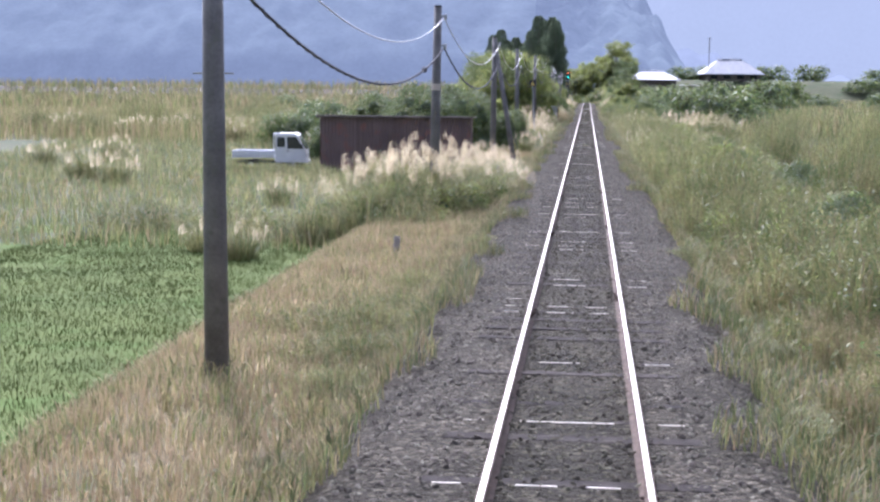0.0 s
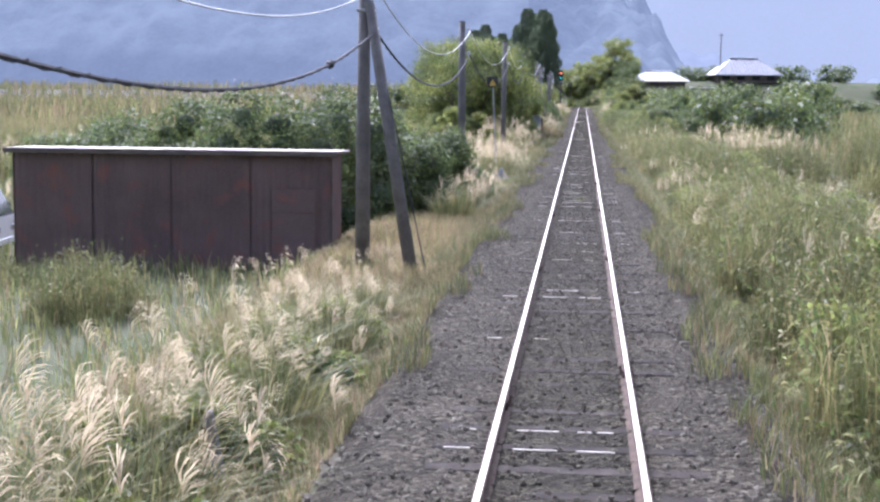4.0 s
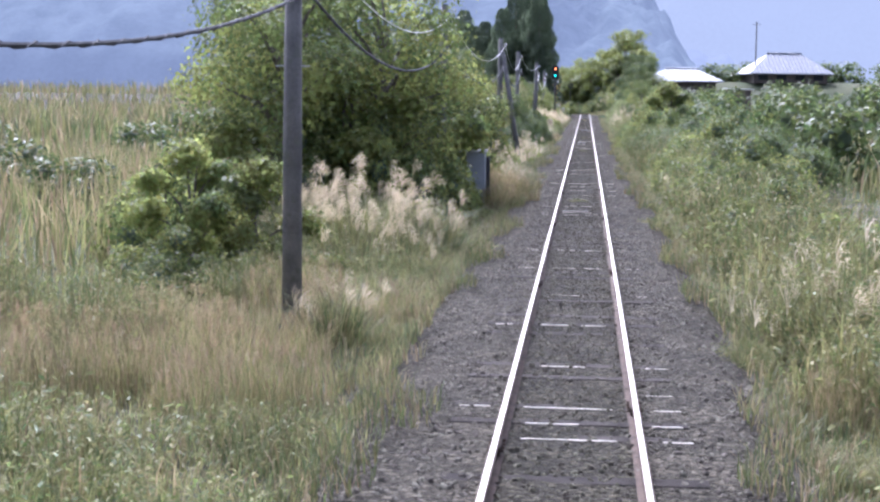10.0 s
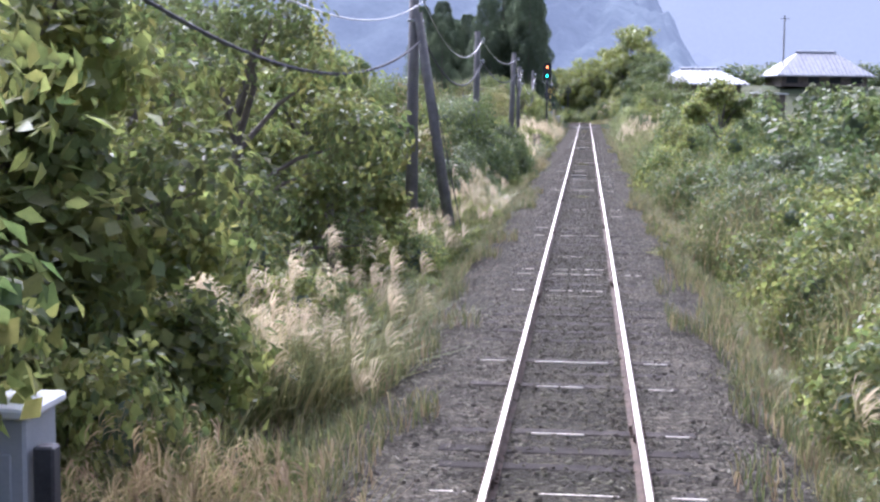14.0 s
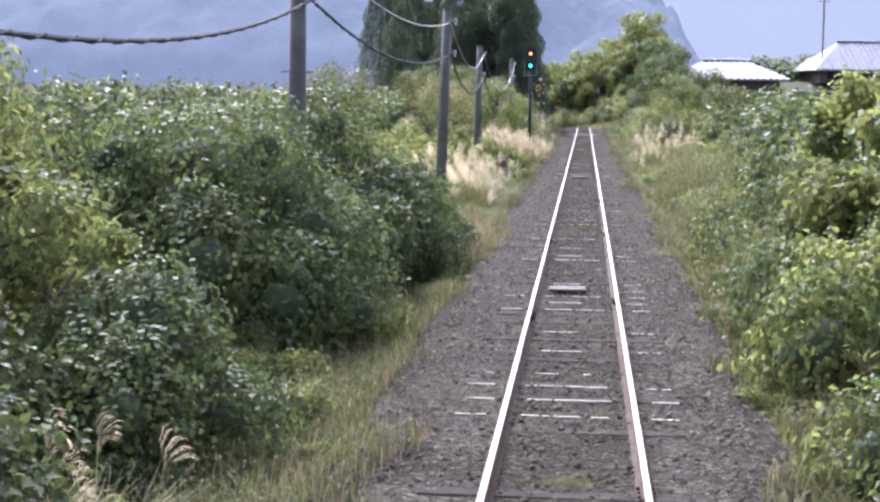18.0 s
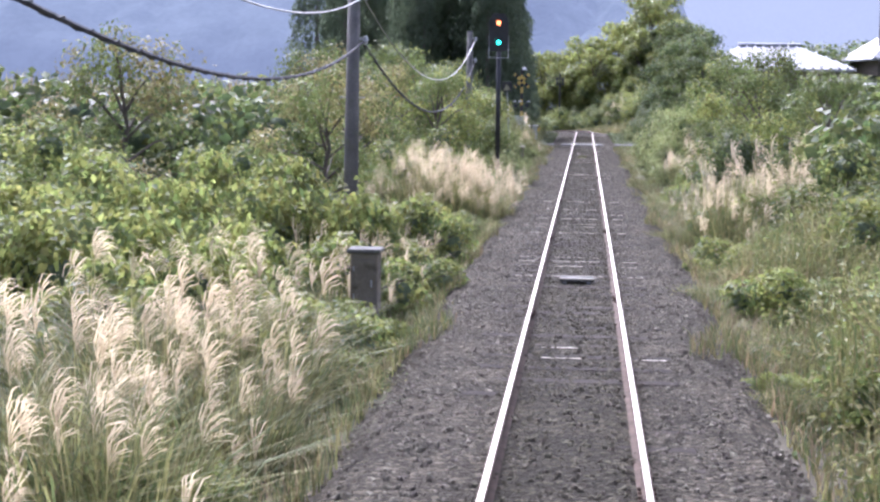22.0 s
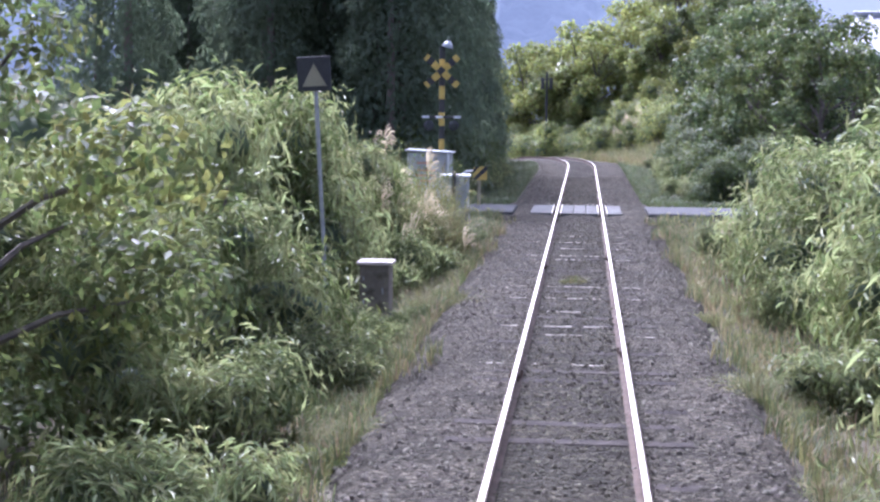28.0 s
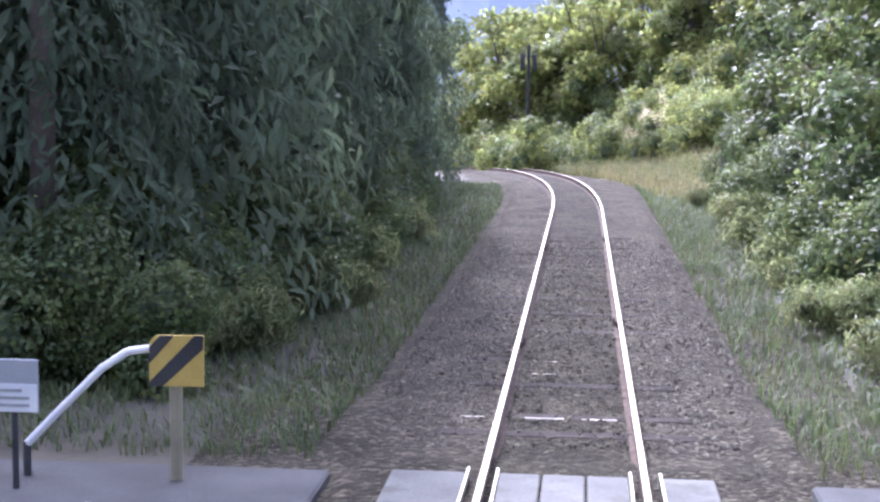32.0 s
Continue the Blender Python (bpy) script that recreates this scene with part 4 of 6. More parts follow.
def plant_cedar(x, y, s):
    if any((x - a) ** 2 + (y - b) ** 2 < 3.2 for a, b in spots):
        return
    spots.append((x, y))
    place(SRC[fr.choice(cedars)], x, y, s, fr.uniform(0, 360), "dark green cedar in a dense plantation beside the line", "tree", "cedars at the wood's edge", zs=fr.uniform(0.9, 1.1))


for k in range(60):
    plant_cedar(-5.6 - fr.random() ** 1.5 * 12, 267.5 + fr.random() * 34, fr.uniform(0.75, 1.05))
for x, y, k in ((-5.9, 270.5, 1.1), (-6.6, 274.5, 1.15), (-6.0, 279.0, 1.1), (-7.0, 283.5, 1.15), (-6.8, 288.5, 1.15), (-8.2, 293.0, 1.15), (-9.0, 298.0, 1.2), (-9.5, 286.0, 1.2)):
    place(SRC["cedar_c"], x, y, k, fr.uniform(0, 360), "very tall dark cedar that shades the line", "tree", "cedars at the wood's edge", zs=1.08)
for k in range(26):
    y = 266.0 + fr.random() * 32
    x = 5.4 + 0.05 * (y - 266) + fr.random() * 1.6
    if all((x - a) ** 2 + (y - b) ** 2 > 4 for a, b in spots):
        spots.append((x, y))
        place(SRC["tree_f"], x, y, fr.uniform(0.5, 0.62) + 0.011 * (y - 266), fr.uniform(0, 360), "dark broadleaf tree shading the line", "tree", "trees at the wood's edge")

# ---- shrubs and trees, along the line ----
KUDZU = "dense shrub smothered in broad dark green kudzu leaves"
VINE = "low tangle of yellow-green climbing vines"
SASA = "dwarf bamboo thicket with narrow sunlit leaves"
WEED = "tall tangled roadside weeds with small olive leaves"
PAMPAS = "clump of silver grass with pale feathery plumes"
BROAD = "leafy broadleaf tree beside the railway"
AUTUMN = "broadleaf tree with leaves turning yellow-brown"


def row(key, label, items, category="shrub", group=""):
    for x, y, s, *zs in items:
        place(SRC[key], x, y, s, fr.uniform(-35, 35) if key.startswith("pampas") else fr.uniform(0, 360), label, category, group, zs=zs[0] if zs else 1.0)


# by the shed and the first poles
row("weed_a", WEED, [(-4.6, 33.5, 0.9), (-4.1, 36.0, 0.95), (-5.6, 36.5, 1.0), (-7.0, 36.0, 1.0, 0.8), (-9, 37, 1.1, 0.8), (-11.5, 38, 1.1, 0.7)])
row("weed_b", WEED, [(-4.4, 35.0, 0.6), (-8.0, 58.5, 0.8), (-3.5, 40.5, 0.6)])
row("kudzu_c", KUDZU, [(-5.7, 72.2, 0.86), (-8.4, 72.8, 0.92), (-6.4, 76.0, 0.9), (-11.0, 75.0, 0.85)])
row("kudzu_a", KUDZU, [(-4.9, 74.6, 0.95, 1.1), (-13.5, 79, 1.1, 1.2), (-9.4, 70.4, 0.95, 1.1), (-16, 82, 1.1)])
row("kudzu_b", KUDZU, [(-4.2, 72.5, 0.75), (-4.0, 76.5, 0.8), (-4.3, 80.0, 0.7), (-7.5, 69.3, 0.9), (-12, 71.5, 0.9), (-5.8, 81, 0.8)])
row("tree_d", "young tree with large yellow-green leaves", [(-5.4, 110.6, 0.5), (-6.6, 111.0, 0.58)], "tree")
row("vine_a", VINE, [(-4.7, 110.9, 0.5), (-4.2, 109.2, 0.4)])
row("tree_a", BROAD, [(-6.9, 120.5, 1.0), (-7.8, 124.0, 1.0), (-4.8, 122.5, 0.95), (-8.4, 127.0, 1.0), (-5.8, 126.0, 1.0), (-9.2, 131, 1.0)], "tree")
row("tree_b", BROAD, [(-4.4, 128.5, 0.8), (-6.6, 131.0, 0.9), (-4.6, 137.0, 0.85), (-7.0, 140.0, 0.95), (-9.5, 135.0, 1.0)], "tree")
row("vine_b", VINE, [(-3.6, 121.0, 0.7), (-4.4, 123.5, 0.9), (-3.9, 130.0, 0.8), (-5.2, 126.5, 1.0), (-3.7, 134.0, 0.8), (-5.0, 139.5, 0.9), (-3.3, 142.5, 0.6), (-4.5, 145.5, 0.8)])
row("kudzu_b", KUDZU, [(-5.4, 122.0, 0.9), (-5.6, 130.5, 0.9), (-6.8, 136.0, 1.0), (-4.4, 150.5, 0.75), (-4.2, 157.0, 0.75), (-3.7, 161.0, 0.7), (-5.6, 160.0, 0.9)])
row("tree_c", AUTUMN, [(-6.4, 147.5, 0.95), (-5.2, 152.0, 0.75), (-8.0, 155.0, 1.0)], "tree")
row("tree_d", "young tree with large yellow-green leaves", [(-5.0, 143.8, 1.05), (-4.1, 141.4, 0.75), (-5.6, 147.0, 0.9)], "tree")
row("tree_b", BROAD, [(-5.8, 161.5, 0.72), (-8.2, 149.0, 1.0), (-8.6, 166.0, 0.9), (-7.2, 143.0, 0.95)], "tree")
row("kudzu_c", KUDZU, [(-4.1, 167.0, 0.78), (-6.3, 167.6, 0.86), (-4.2, 172.6, 0.84), (-6.4, 173.6, 0.9), (-5.0, 170.0, 0.78)])
row("kudzu_a", KUDZU, [(-3.2, 174.9, 0.82, 1.15), (-5.4, 176.4, 1.0, 1.1), (-7.8, 175, 1.1, 1.2)])
row("kudzu_b", KUDZU, [(-3.1, 173.6, 0.72, 1.2), (-3.0, 176.2, 0.6, 1.2), (-3.9, 179.0, 0.7), (-6.8, 171.5, 0.8), (-5.4, 179.5, 0.8)])
row("vine_a", VINE, [(-3.4, 164.8, 0.5), (-5.0, 187.5, 0.8), (-7.5, 186.5, 1.0), (-4.6, 196.0, 0.95, 1.3), (-3.6, 199.0, 0.9, 1.1), (-5.4, 199.5, 1.0, 1.7),
                     (-3.2, 195.0, 0.75), (-4.4, 202.5, 1.0, 1.8), (-3.3, 205.5, 0.85, 1.3), (-6.5, 204.0, 1.1, 1.8), (-3.3, 209.0, 0.7), (-5.0, 208.0, 1.0), (-7.0, 195.0, 1.1), (-3.0, 201.5, 0.75)])
row("vine_b", VINE, [(-5.8, 210.5, 0.9), (-7.5, 213.0, 1.1), (-5.2, 220.5, 1.0), (-4.6, 224.0, 1.1), (-6.8, 226.0, 1.2), (-9.0, 206.0, 1.0), (-8.5, 219.0, 1.2)])
row("tree_c", AUTUMN, [(-6.5, 216.5, 0.75), (-7.0, 224.0, 0.85), (-9.0, 228.0, 0.95), (-5.6, 229.5, 0.85), (-11.0, 214.0, 0.9)], "tree")
row("tree_b", BROAD, [(-5.0, 234.5, 0.8), (-7.5, 236.0, 0.95), (-4.7, 226.5, 0.72)], "tree")
row("sasa_a", SASA, [(-4.6, 236.5, 0.95), (-4.0, 239.5, 0.85), (-5.6, 240.0, 1.05), (-4.9, 244.2, 1.05, 1.25), (-5.9, 245.5, 1.15, 1.2), (-4.2, 248.0, 0.9, 1.2), (-5.4, 250.0, 1.0, 1.1), (-4.2, 250.8, 0.8, 1.05), (-4.6, 253.8, 0.75), (-6.2, 254, 1.0), (-7.5, 243.0, 1.1), (-7.4, 249.0, 1.0)])
row("sasa_b", SASA, [(-2.9, 233.0, 0.7), (-3.1, 236.0, 0.75), (-2.8, 239.0, 0.6), (-3.5, 246.6, 0.6), (-3.2, 248.5, 0.75), (-3.6, 251.5, 0.85), (-2.7, 227.0, 0.7), (-3.1, 222.5, 0.8), (-4.2, 253.0, 0.7), (-2.5, 230, .5)])
row("weed_a", WEED, [(-3.2, 85.5, 0.7), (-4.5, 88.5, 0.9), (-3.0, 93.0, 0.6), (-3.4, 96.5, 0.7), (-5.8, 93.5, 1.0), (-3.0, 108.0, 0.6), (-3.7, 184.0, 0.9), (-5.2, 183.0, 1.0), (-3.4, 189.0, 0.7), (-3.2, 180.5, 0.8)])
# right-hand side
row("weed_a", WEED, [(3.6, 14, 0.9), (3.3, 18, 0.8), (3.7, 22, 0.9), (3.4, 26.5, 0.9), (3.4, 31, 0.9), (3.8, 36, 1.0), (3.5, 41, 0.9), (3.6, 47, 1.0), (3.4, 53, 0.8), (3.8, 60, 0.9), (3.5, 67, 0.9), (3.3, 75, 0.8),
                     (3.7, 83, 0.9), (3.4, 95, 0.9), (3.4, 104, 0.8), (3.5, 112, 0.9), (5.8, 30, 1.2), (6.2, 44, 1.2), (5.8, 58, 1.1), (6.0, 74, 1.1), (6.0, 92, 1.2)])
row("weed_b", WEED, [(4.3, 20, 0.75), (4.4, 28.5, 0.8), (4.2, 33, 0.85), (4.5, 39, 0.9), (4.4, 50, 0.9), (4.6, 64, 0.8), (4.4, 79, 0.8), (4.6, 98, 0.9), (4.2, 108, 0.8)])
row("vine_b", VINE, [(3.7, 116, 0.8), (3.9, 120.5, 0.85), (3.7, 126, 0.8), (3.8, 131, 0.9), (3.9, 136, 0.9), (3.7, 141, 0.85), (4.0, 148, 0.9), (3.6, 166, 0.8), (3.7, 172, 0.8), (3.9, 178, 0.9)])
row("vine_b", VINE, [(4.6, 124, 1.0, 1.1), (4.5, 138, 1.05, 1.2), (5.2, 144, 1.1, 1.1), (4.6, 159, 1.05, 1.2), (5.0, 171, 1.0, 1.1)])
row("kudzu_b", KUDZU, [(5.2, 131, 0.9), (4.6, 152, 0.85), (4.8, 165, 0.85), (4.6, 183, 0.8), (4.8, 221, 0.9)])
row("weed_b", WEED, [(3.3 + 0.9 * fr.random(), 115 + 2.7 * k + fr.uniform(-0.8, 0.8), fr.uniform(0.8, 1.2)) for k in range(34)])
row("kudzu_a", KUDZU, [(4.4, 155.5, 0.95), (6.2, 150, 1.0), (6.0, 160, 1.05), (6.5, 137, 1.0)])
row("tree_d", "young tree with large yellow-green leaves", [(5.0, 176, 0.85), (4.6, 168, 0.9)], "tree")
row("vine_a", VINE, [(3.4, 188, 0.7), (3.3, 194, 0.7), (3.2, 200, 0.7), (3.2, 206, 0.65), (4.0, 210, 1.0), (3.9, 217, 1.0), (5.0, 214, 1.1), (3.4, 222, 0.7)])
row("tree_b", BROAD, [(5.4, 226, 0.72), (6.5, 219, 0.75), (5.6, 234, 0.85), (7.5, 240, 0.95)], "tree")
row("sasa_a", SASA, [(4.3, 230, 0.95), (4.2, 235.5, 1.05), (4.5, 241, 1.1), (4.1, 245.5, 1.0), (4.6, 250, 1.05), (5.6, 238, 1.25), (5.8, 247, 1.3), (4.6, 255, 0.9), (6.5, 253, 1.1)])
row("sasa_b", SASA, [(3.1, 228, 0.7), (3.2, 233, 0.7), (3.1, 238.5, 0.7), (3.2, 244, 0.75), (3.3, 249, 0.7), (3.4, 253.5, 0.7)])
# the bank round the bend
row("vine_b", VINE, [(-2.2, 318, 1.3), (0.5, 316, 1.2), (2.6, 313, 1.3), (4.6, 310, 1.3), (6.0, 306, 1.2), (-4.6, 324, 1.3), (3.8, 317, 1.4), (6.8, 314, 1.4), (1.6, 321, 1.5), (-1.5, 324, 1.5)])
row("tree_e", "vine-hung tree in sunlight on the bank", [(-2.0, 327, 1.15), (-0.4, 330, 1.45), (-3.0, 334, 1.4), (5.0, 321, 1.1), (6.4, 325, 1.45), (7.6, 330, 1.5), (0.8, 325, 1.2), (-4.4, 331, 1.4), (3.0, 329, 1.3)], "tree")
row("vine_b", "sunlit vines trailing down the bank", [(-1.0, 320.5, 1.2), (0.9, 319, 1.2), (2.3, 317.6, 1.2), (3.6, 315.6, 1.2), (5.0, 313.2, 1.2), (1.4, 323, 1.6), (-2.8, 323.5, 1.3), (5.6, 317, 1.5), (3.0, 309.5, 1.0), (4.2, 306.5, 1.0), (1.6, 312.6, 0.9)])
row("tree_d", "vine-hung tree in sunlight on the bank", [(-0.6, 325, 1.5), (4.2, 322, 1.35), (7.4, 318, 1.4), (-2.6, 327, 1.5), (8.6, 314, 1.3)], "tree")
row("weed_a", WEED, [(3.2, 300, 0.9), (3.0, 305, 0.9), (1.8, 309.5, 0.9), (5.2, 298, 1.0), (4.8, 303, 1.0), (0.4, 313, 0.9), (-1.6, 317, 0.9)])

row("vine_a", VINE, [(-7.5, 191, 1.2), (-8.6, 199.5, 1.3, 1.3), (-9.0, 205, 1.4, 1.3)])
row("vine_b", VINE, [(-10.5, 209, 1.4), (-14, 213, 1.6), (-18, 216, 1.7)])
row("far_bush", "broad leafy thicket at the edge of the fields", [(-11.5, 219, 1.4), (-15.5, 222, 1.6), (-20, 225, 1.7), (-10.5, 226, 1.4), (-13, 232, 1.6), (-25, 222, 1.8), (-10, 240, 1.5), (-12, 250, 1.6), (-9, 256, 1.3)])
row("far_bush", "broad leafy thicket at the edge of the fields", [(6.2, 186, 1.0), (7.6, 193, 1.15), (6.4, 200, 1.1), (8.2, 206, 1.3), (7.2, 213, 1.3), (9.0, 222, 1.5), (8.6, 231, 1.5), (10.5, 240, 1.7), (9.0, 249, 1.5), (8.0, 257, 1.3), (12, 228, 1.6), (7.0, 178, 1.1), (7.6, 168, 1.2)])
row("vine_b", VINE, [(4.8, 190, 0.95), (5.0, 197, 1.0), (5.2, 204, 1.1), (5.6, 209, 1.2), (5.2, 184, 1.0), (6.0, 220, 1.3), (4.6, 225, 1.0)])
row("far_bush", "broad leafy thicket at the edge of the fields", [(10, 118, 1.3), (13, 130, 1.4), (9.5, 144, 1.3), (16, 150, 1.6), (12, 165, 1.5), (20, 172, 1.8), (14, 190, 1.6), (24, 200, 2.0), (18, 215, 1.8), (28, 235, 2.0), (22, 250, 2.0), (16, 262, 1.6), (34, 255, 2.0)])
row("weed_b", WEED, [(8, 64, 1.2), (10, 80, 1.3), (12.5, 96, 1.4), (9, 108, 1.3), (16, 112, 1.6), (15, 76, 1.5), (20, 100, 1.7), (7.6, 88, 1.2), (8.2, 46, 1.2), (10.5, 58, 1.3)])
row("weed_b", WEED, [(-9, 90, 1.1), (-12, 95, 1.2), (-15, 100, 1.3), (-19, 92, 1.4), (-22, 104, 1.5), (-17, 112, 1.4), (-26, 115, 1.6), (-11, 84, 1.1), (-30, 98, 1.7), (-14, 88, 1.2)])
row("far_bush", "broad leafy thicket at the edge of the fields", [(-15, 128, 0.8, 0.75), (-19, 134, 0.9, 0.75), (-24, 140, 1.0, 0.75), (-15, 146, 0.9, 0.8), (-20, 152, 1.0, 0.8), (-13, 154, 0.9, 0.8), (-28, 149, 1.1, 0.75), (-13, 164, 0.95, 0.85), (-18, 170, 1.0, 0.85), (-12, 175, 0.9, 0.9), (-25, 178, 1.1, 0.8), (-34, 165, 1.2, 0.8)])

row("weed_a", WEED, [(-2.7, 183.0, 0.55), (-2.8, 186.0, 0.6), (-2.6, 188.8, 0.5), (-2.7, 194.5, 0.6), (-2.6, 199.5, 0.5), (-2.6, 206.5, 0.55), (-2.7, 211.5, 0.6), (-2.5, 164.0, 0.5), (-2.6, 159.5, 0.5), (-2.7, 148.5, 0.6),
                     (-2.6, 139.0, 0.55), (-2.6, 133.5, 0.5), (-2.7, 115.5, 0.6), (-2.6, 99.0, 0.55), (-4.3, 97.8, 0.8), (-5.6, 99.0, 0.9), (-2.6, 219.5, 0.5)])
row("vine_b", VINE, [(-6.6, 109.5, 0.6), (-8.2, 117.5, 0.8), (-9.0, 119.0, 0.9), (-6.2, 120.5, 0.8)])
row("weed_b", WEED, [(-8.5, 106, 0.9), (-6.2, 105.5, 0.8), (-10.5, 109, 1.0), (-13.5, 107, 1.1), (-5.5, 103.5, 0.7), (-4.5, 107.5, 0.6)])
row("tree_d", "young tree with large yellow-green leaves", [(-5.0, 163.0, 0.55), (-6.4, 164.5, 0.7)], "tree")
row("weed_a", WEED, [(2.7, 118, 0.55), (2.7, 128, 0.6), (2.6, 137, 0.55), (2.7, 146, 0.6), (2.6, 155, 0.55), (2.7, 163, 0.6), (2.6, 170, 0.55), (2.7, 180, 0.6), (2.6, 186, 0.5), (2.7, 197, 0.6), (2.6, 204, 0.55), (2.7, 219, 0.6)])
row("tree_f", "tall dark broadleaf tree beyond the bend", [(-8.5, 342, 1.0), (-12, 348, 1.1), (-16, 342, 1.0), (-20, 350, 1.1), (-13.0, 333, 0.9)], "tree", "trees at the wood's edge")

# far hedges and reeds that close the fields
FAR = "broad leafy thicket at the edge of the fields"
row("far_bush", FAR, [(36 + 6.0 * k + fr.uniform(-2, 2), 235 + fr.uniform(0, 60), fr.uniform(1.8, 2.4), fr.uniform(0.5, 0.7)) for k in range(9)])
row("far_bush", FAR, [(19 + 7.0 * k + fr.uniform(-2, 2), 292 + fr.uniform(0, 25) + 20 * (k > 0) * (k < 4), fr.uniform(1.8, 2.4), fr.uniform(0.5, 0.7)) for k in range(9)])
row("pampas_d", "tall reeds with pale heads in the fallow field", [(-13 - 1.9 * k + fr.uniform(-0.7, 0.7), 88 + fr.uniform(-4, 8), fr.uniform(0.7, 1.0)) for k in (1, 2, 4, 7, 8, 11)], "grass")
row("weed_b", WEED, [(-12 - 1.8 * k + fr.uniform(-0.7, 0.7), 93 + fr.uniform(-3, 9), fr.uniform(0.95, 1.25)) for k in range(15)])
row("weed_a", WEED, [(-12.6, 63.6, 0.62), (-14.0, 63.9, 0.6), (-15.4, 63.7, 0.62), (-16.8, 64.2, 0.62), (-13.3, 62.5, 0.6), (-11.4, 62.6, 0.6)])
# green growth under the silver grass and along the right-hand verge
row("vine_a", VINE, [(-4.3, 35.4, 0.75, 0.95), (-3.6, 37.4, 0.72, 0.95), (-5.2, 36.2, 0.8, 0.9), (-3.2, 40.6, 0.65), (-2.95, 43.3, 0.6), (-3.1, 46.0, 0.6), (-3.0, 49.5, 0.55), (-3.1, 52.5, 0.5)])
row("weed_b", WEED, [(-4.6, 34.2, 0.7), (-3.8, 36.0, 0.72), (-3.2, 38.8, 0.66), (-2.9, 41.8, 0.6), (-5.8, 35.2, 0.75)])
row("vine_a", VINE, [(3.7, 22.5, 0.72), (4.3, 25.5, 0.85), (3.6, 29.0, 0.75), (4.6, 32.0, 0.95), (3.8, 35.0, 0.8), (4.6, 39.0, 0.95), (3.7, 43.5, 0.8), (4.7, 47.0, 0.95), (3.8, 52.0, 0.8), (4.8, 56.5, 0.95), (3.9, 61.5, 0.8),
                     (4.9, 66, 1.0), (3.9, 71.5, 0.8), (4.7, 77, 0.9), (3.8, 82, 0.75), (5.2, 87, 1.0), (4.2, 93, 0.8), (5.0, 100, 0.95), (4.0, 107, 0.8), (4.9, 113, 0.95)])
row("weed_b", WEED, [(3.9, 24, 0.85), (4.8, 29.5, 0.95), (3.7, 33.2, 0.8), (4.3, 42, 0.9), (3.9, 57, 0.8), (4.1, 69, 0.8), (4.4, 85, 0.9)])
row("pampas_a", PAMPAS, [(5.4, 102, 1.0), (6.4, 104, 1.0), (7.3, 103, 1.0), (8.3, 105, 1.05), (9.4, 104, 1.0)], "grass", "silver grass along the line")
# leafy growth in front of the first trees
row("vine_b", VINE, [(-3.9, 121.6, 0.85, 1.4), (-4.8, 120.6, 0.95, 1.5), (-6.2, 120.2, 0.95, 1.5), (-3.6, 126.2, 0.8, 1.4), (-4.3, 128.2, 0.9, 1.5), (-7.6, 114.2, 0.9, 1.2)])
row("tree_d", "young tree with large yellow-green leaves", [(-5.4, 121.4, 0.95), (-4.2, 124.0, 0.9), (-6.8, 122.0, 1.0), (-4.3, 128.6, 0.9), (-5.2, 127.0, 1.0)], "tree")
# taller growth by the second warning board and the wood beyond the bend
row("sasa_a", SASA, [(-5.0, 241.6, 1.05, 1.35), (-4.9, 246.0, 1.0, 1.4), (-5.6, 248.0, 1.1, 1.35)])

row("vine_a", VINE, [(-3.1, 211.0, 0.5), (-3.9, 210.2, 0.6), (-2.8, 212.6, 0.42), (-4.6, 212.4, 0.7), (-3.6, 212.8, 0.5)])
row("sasa_b", SASA, [(-3.4, 209.6, 0.55), (-2.6, 211.4, 0.4), (-4.4, 211.2, 0.7)])
row("weed_a", WEED, [(-2.7, 175.6, 0.5, 1.1), (-2.6, 177.2, 0.5, 1.2), (-3.0, 178.4, 0.6, 1.1), (-2.5, 179.4, 0.5), (-3.2, 180.0, 0.65), (-2.6, 181.4, 0.5), (-3.4, 181.8, 0.6), (-3.0, 111.2, 0.6), (-4.0, 111.6, 0.7), (-5.0, 112.4, 0.7), (-2.6, 113.0, 0.5)])
row("weed_b", WEED, [(3.4 + 1.2 * fr.random(), 18 + 3.1 * k + fr.uniform(-0.8, 0.8), fr.uniform(0.75, 1.1)) for k in range(31)])
row("kudzu_b", KUDZU, [(4.6, 27, 0.55), (5.0, 36, 0.6), (4.8, 45, 0.55), (5.2, 55, 0.6)])
row("weed_a", WEED, [(-2.6, 16.5, 0.5), (-2.95, 18.4, 0.55), (-2.45, 20.0, 0.42), (-2.6, 22.8, 0.4), (-2.3, 14.6, 0.4)])
# low leafy growth at the ballast's edge
row("vine_a", VINE, [(-2.7 - 0.3 * fr.random(), y + fr.uniform(-1, 1), fr.uniform(0.28, 0.45)) for y in (118, 123, 128.5, 134, 140, 146.5, 151, 154.5, 158.5, 163, 168, 178, 181.5, 185, 190, 196, 201, 205, 210, 218, 223)])
row("vine_a", VINE, [(2.8 + 0.3 * fr.random(), y + fr.uniform(-1, 1), fr.uniform(0.28, 0.45)) for y in (116, 124, 133, 141, 149, 158, 167, 175, 183, 191, 199, 207, 215, 224)])

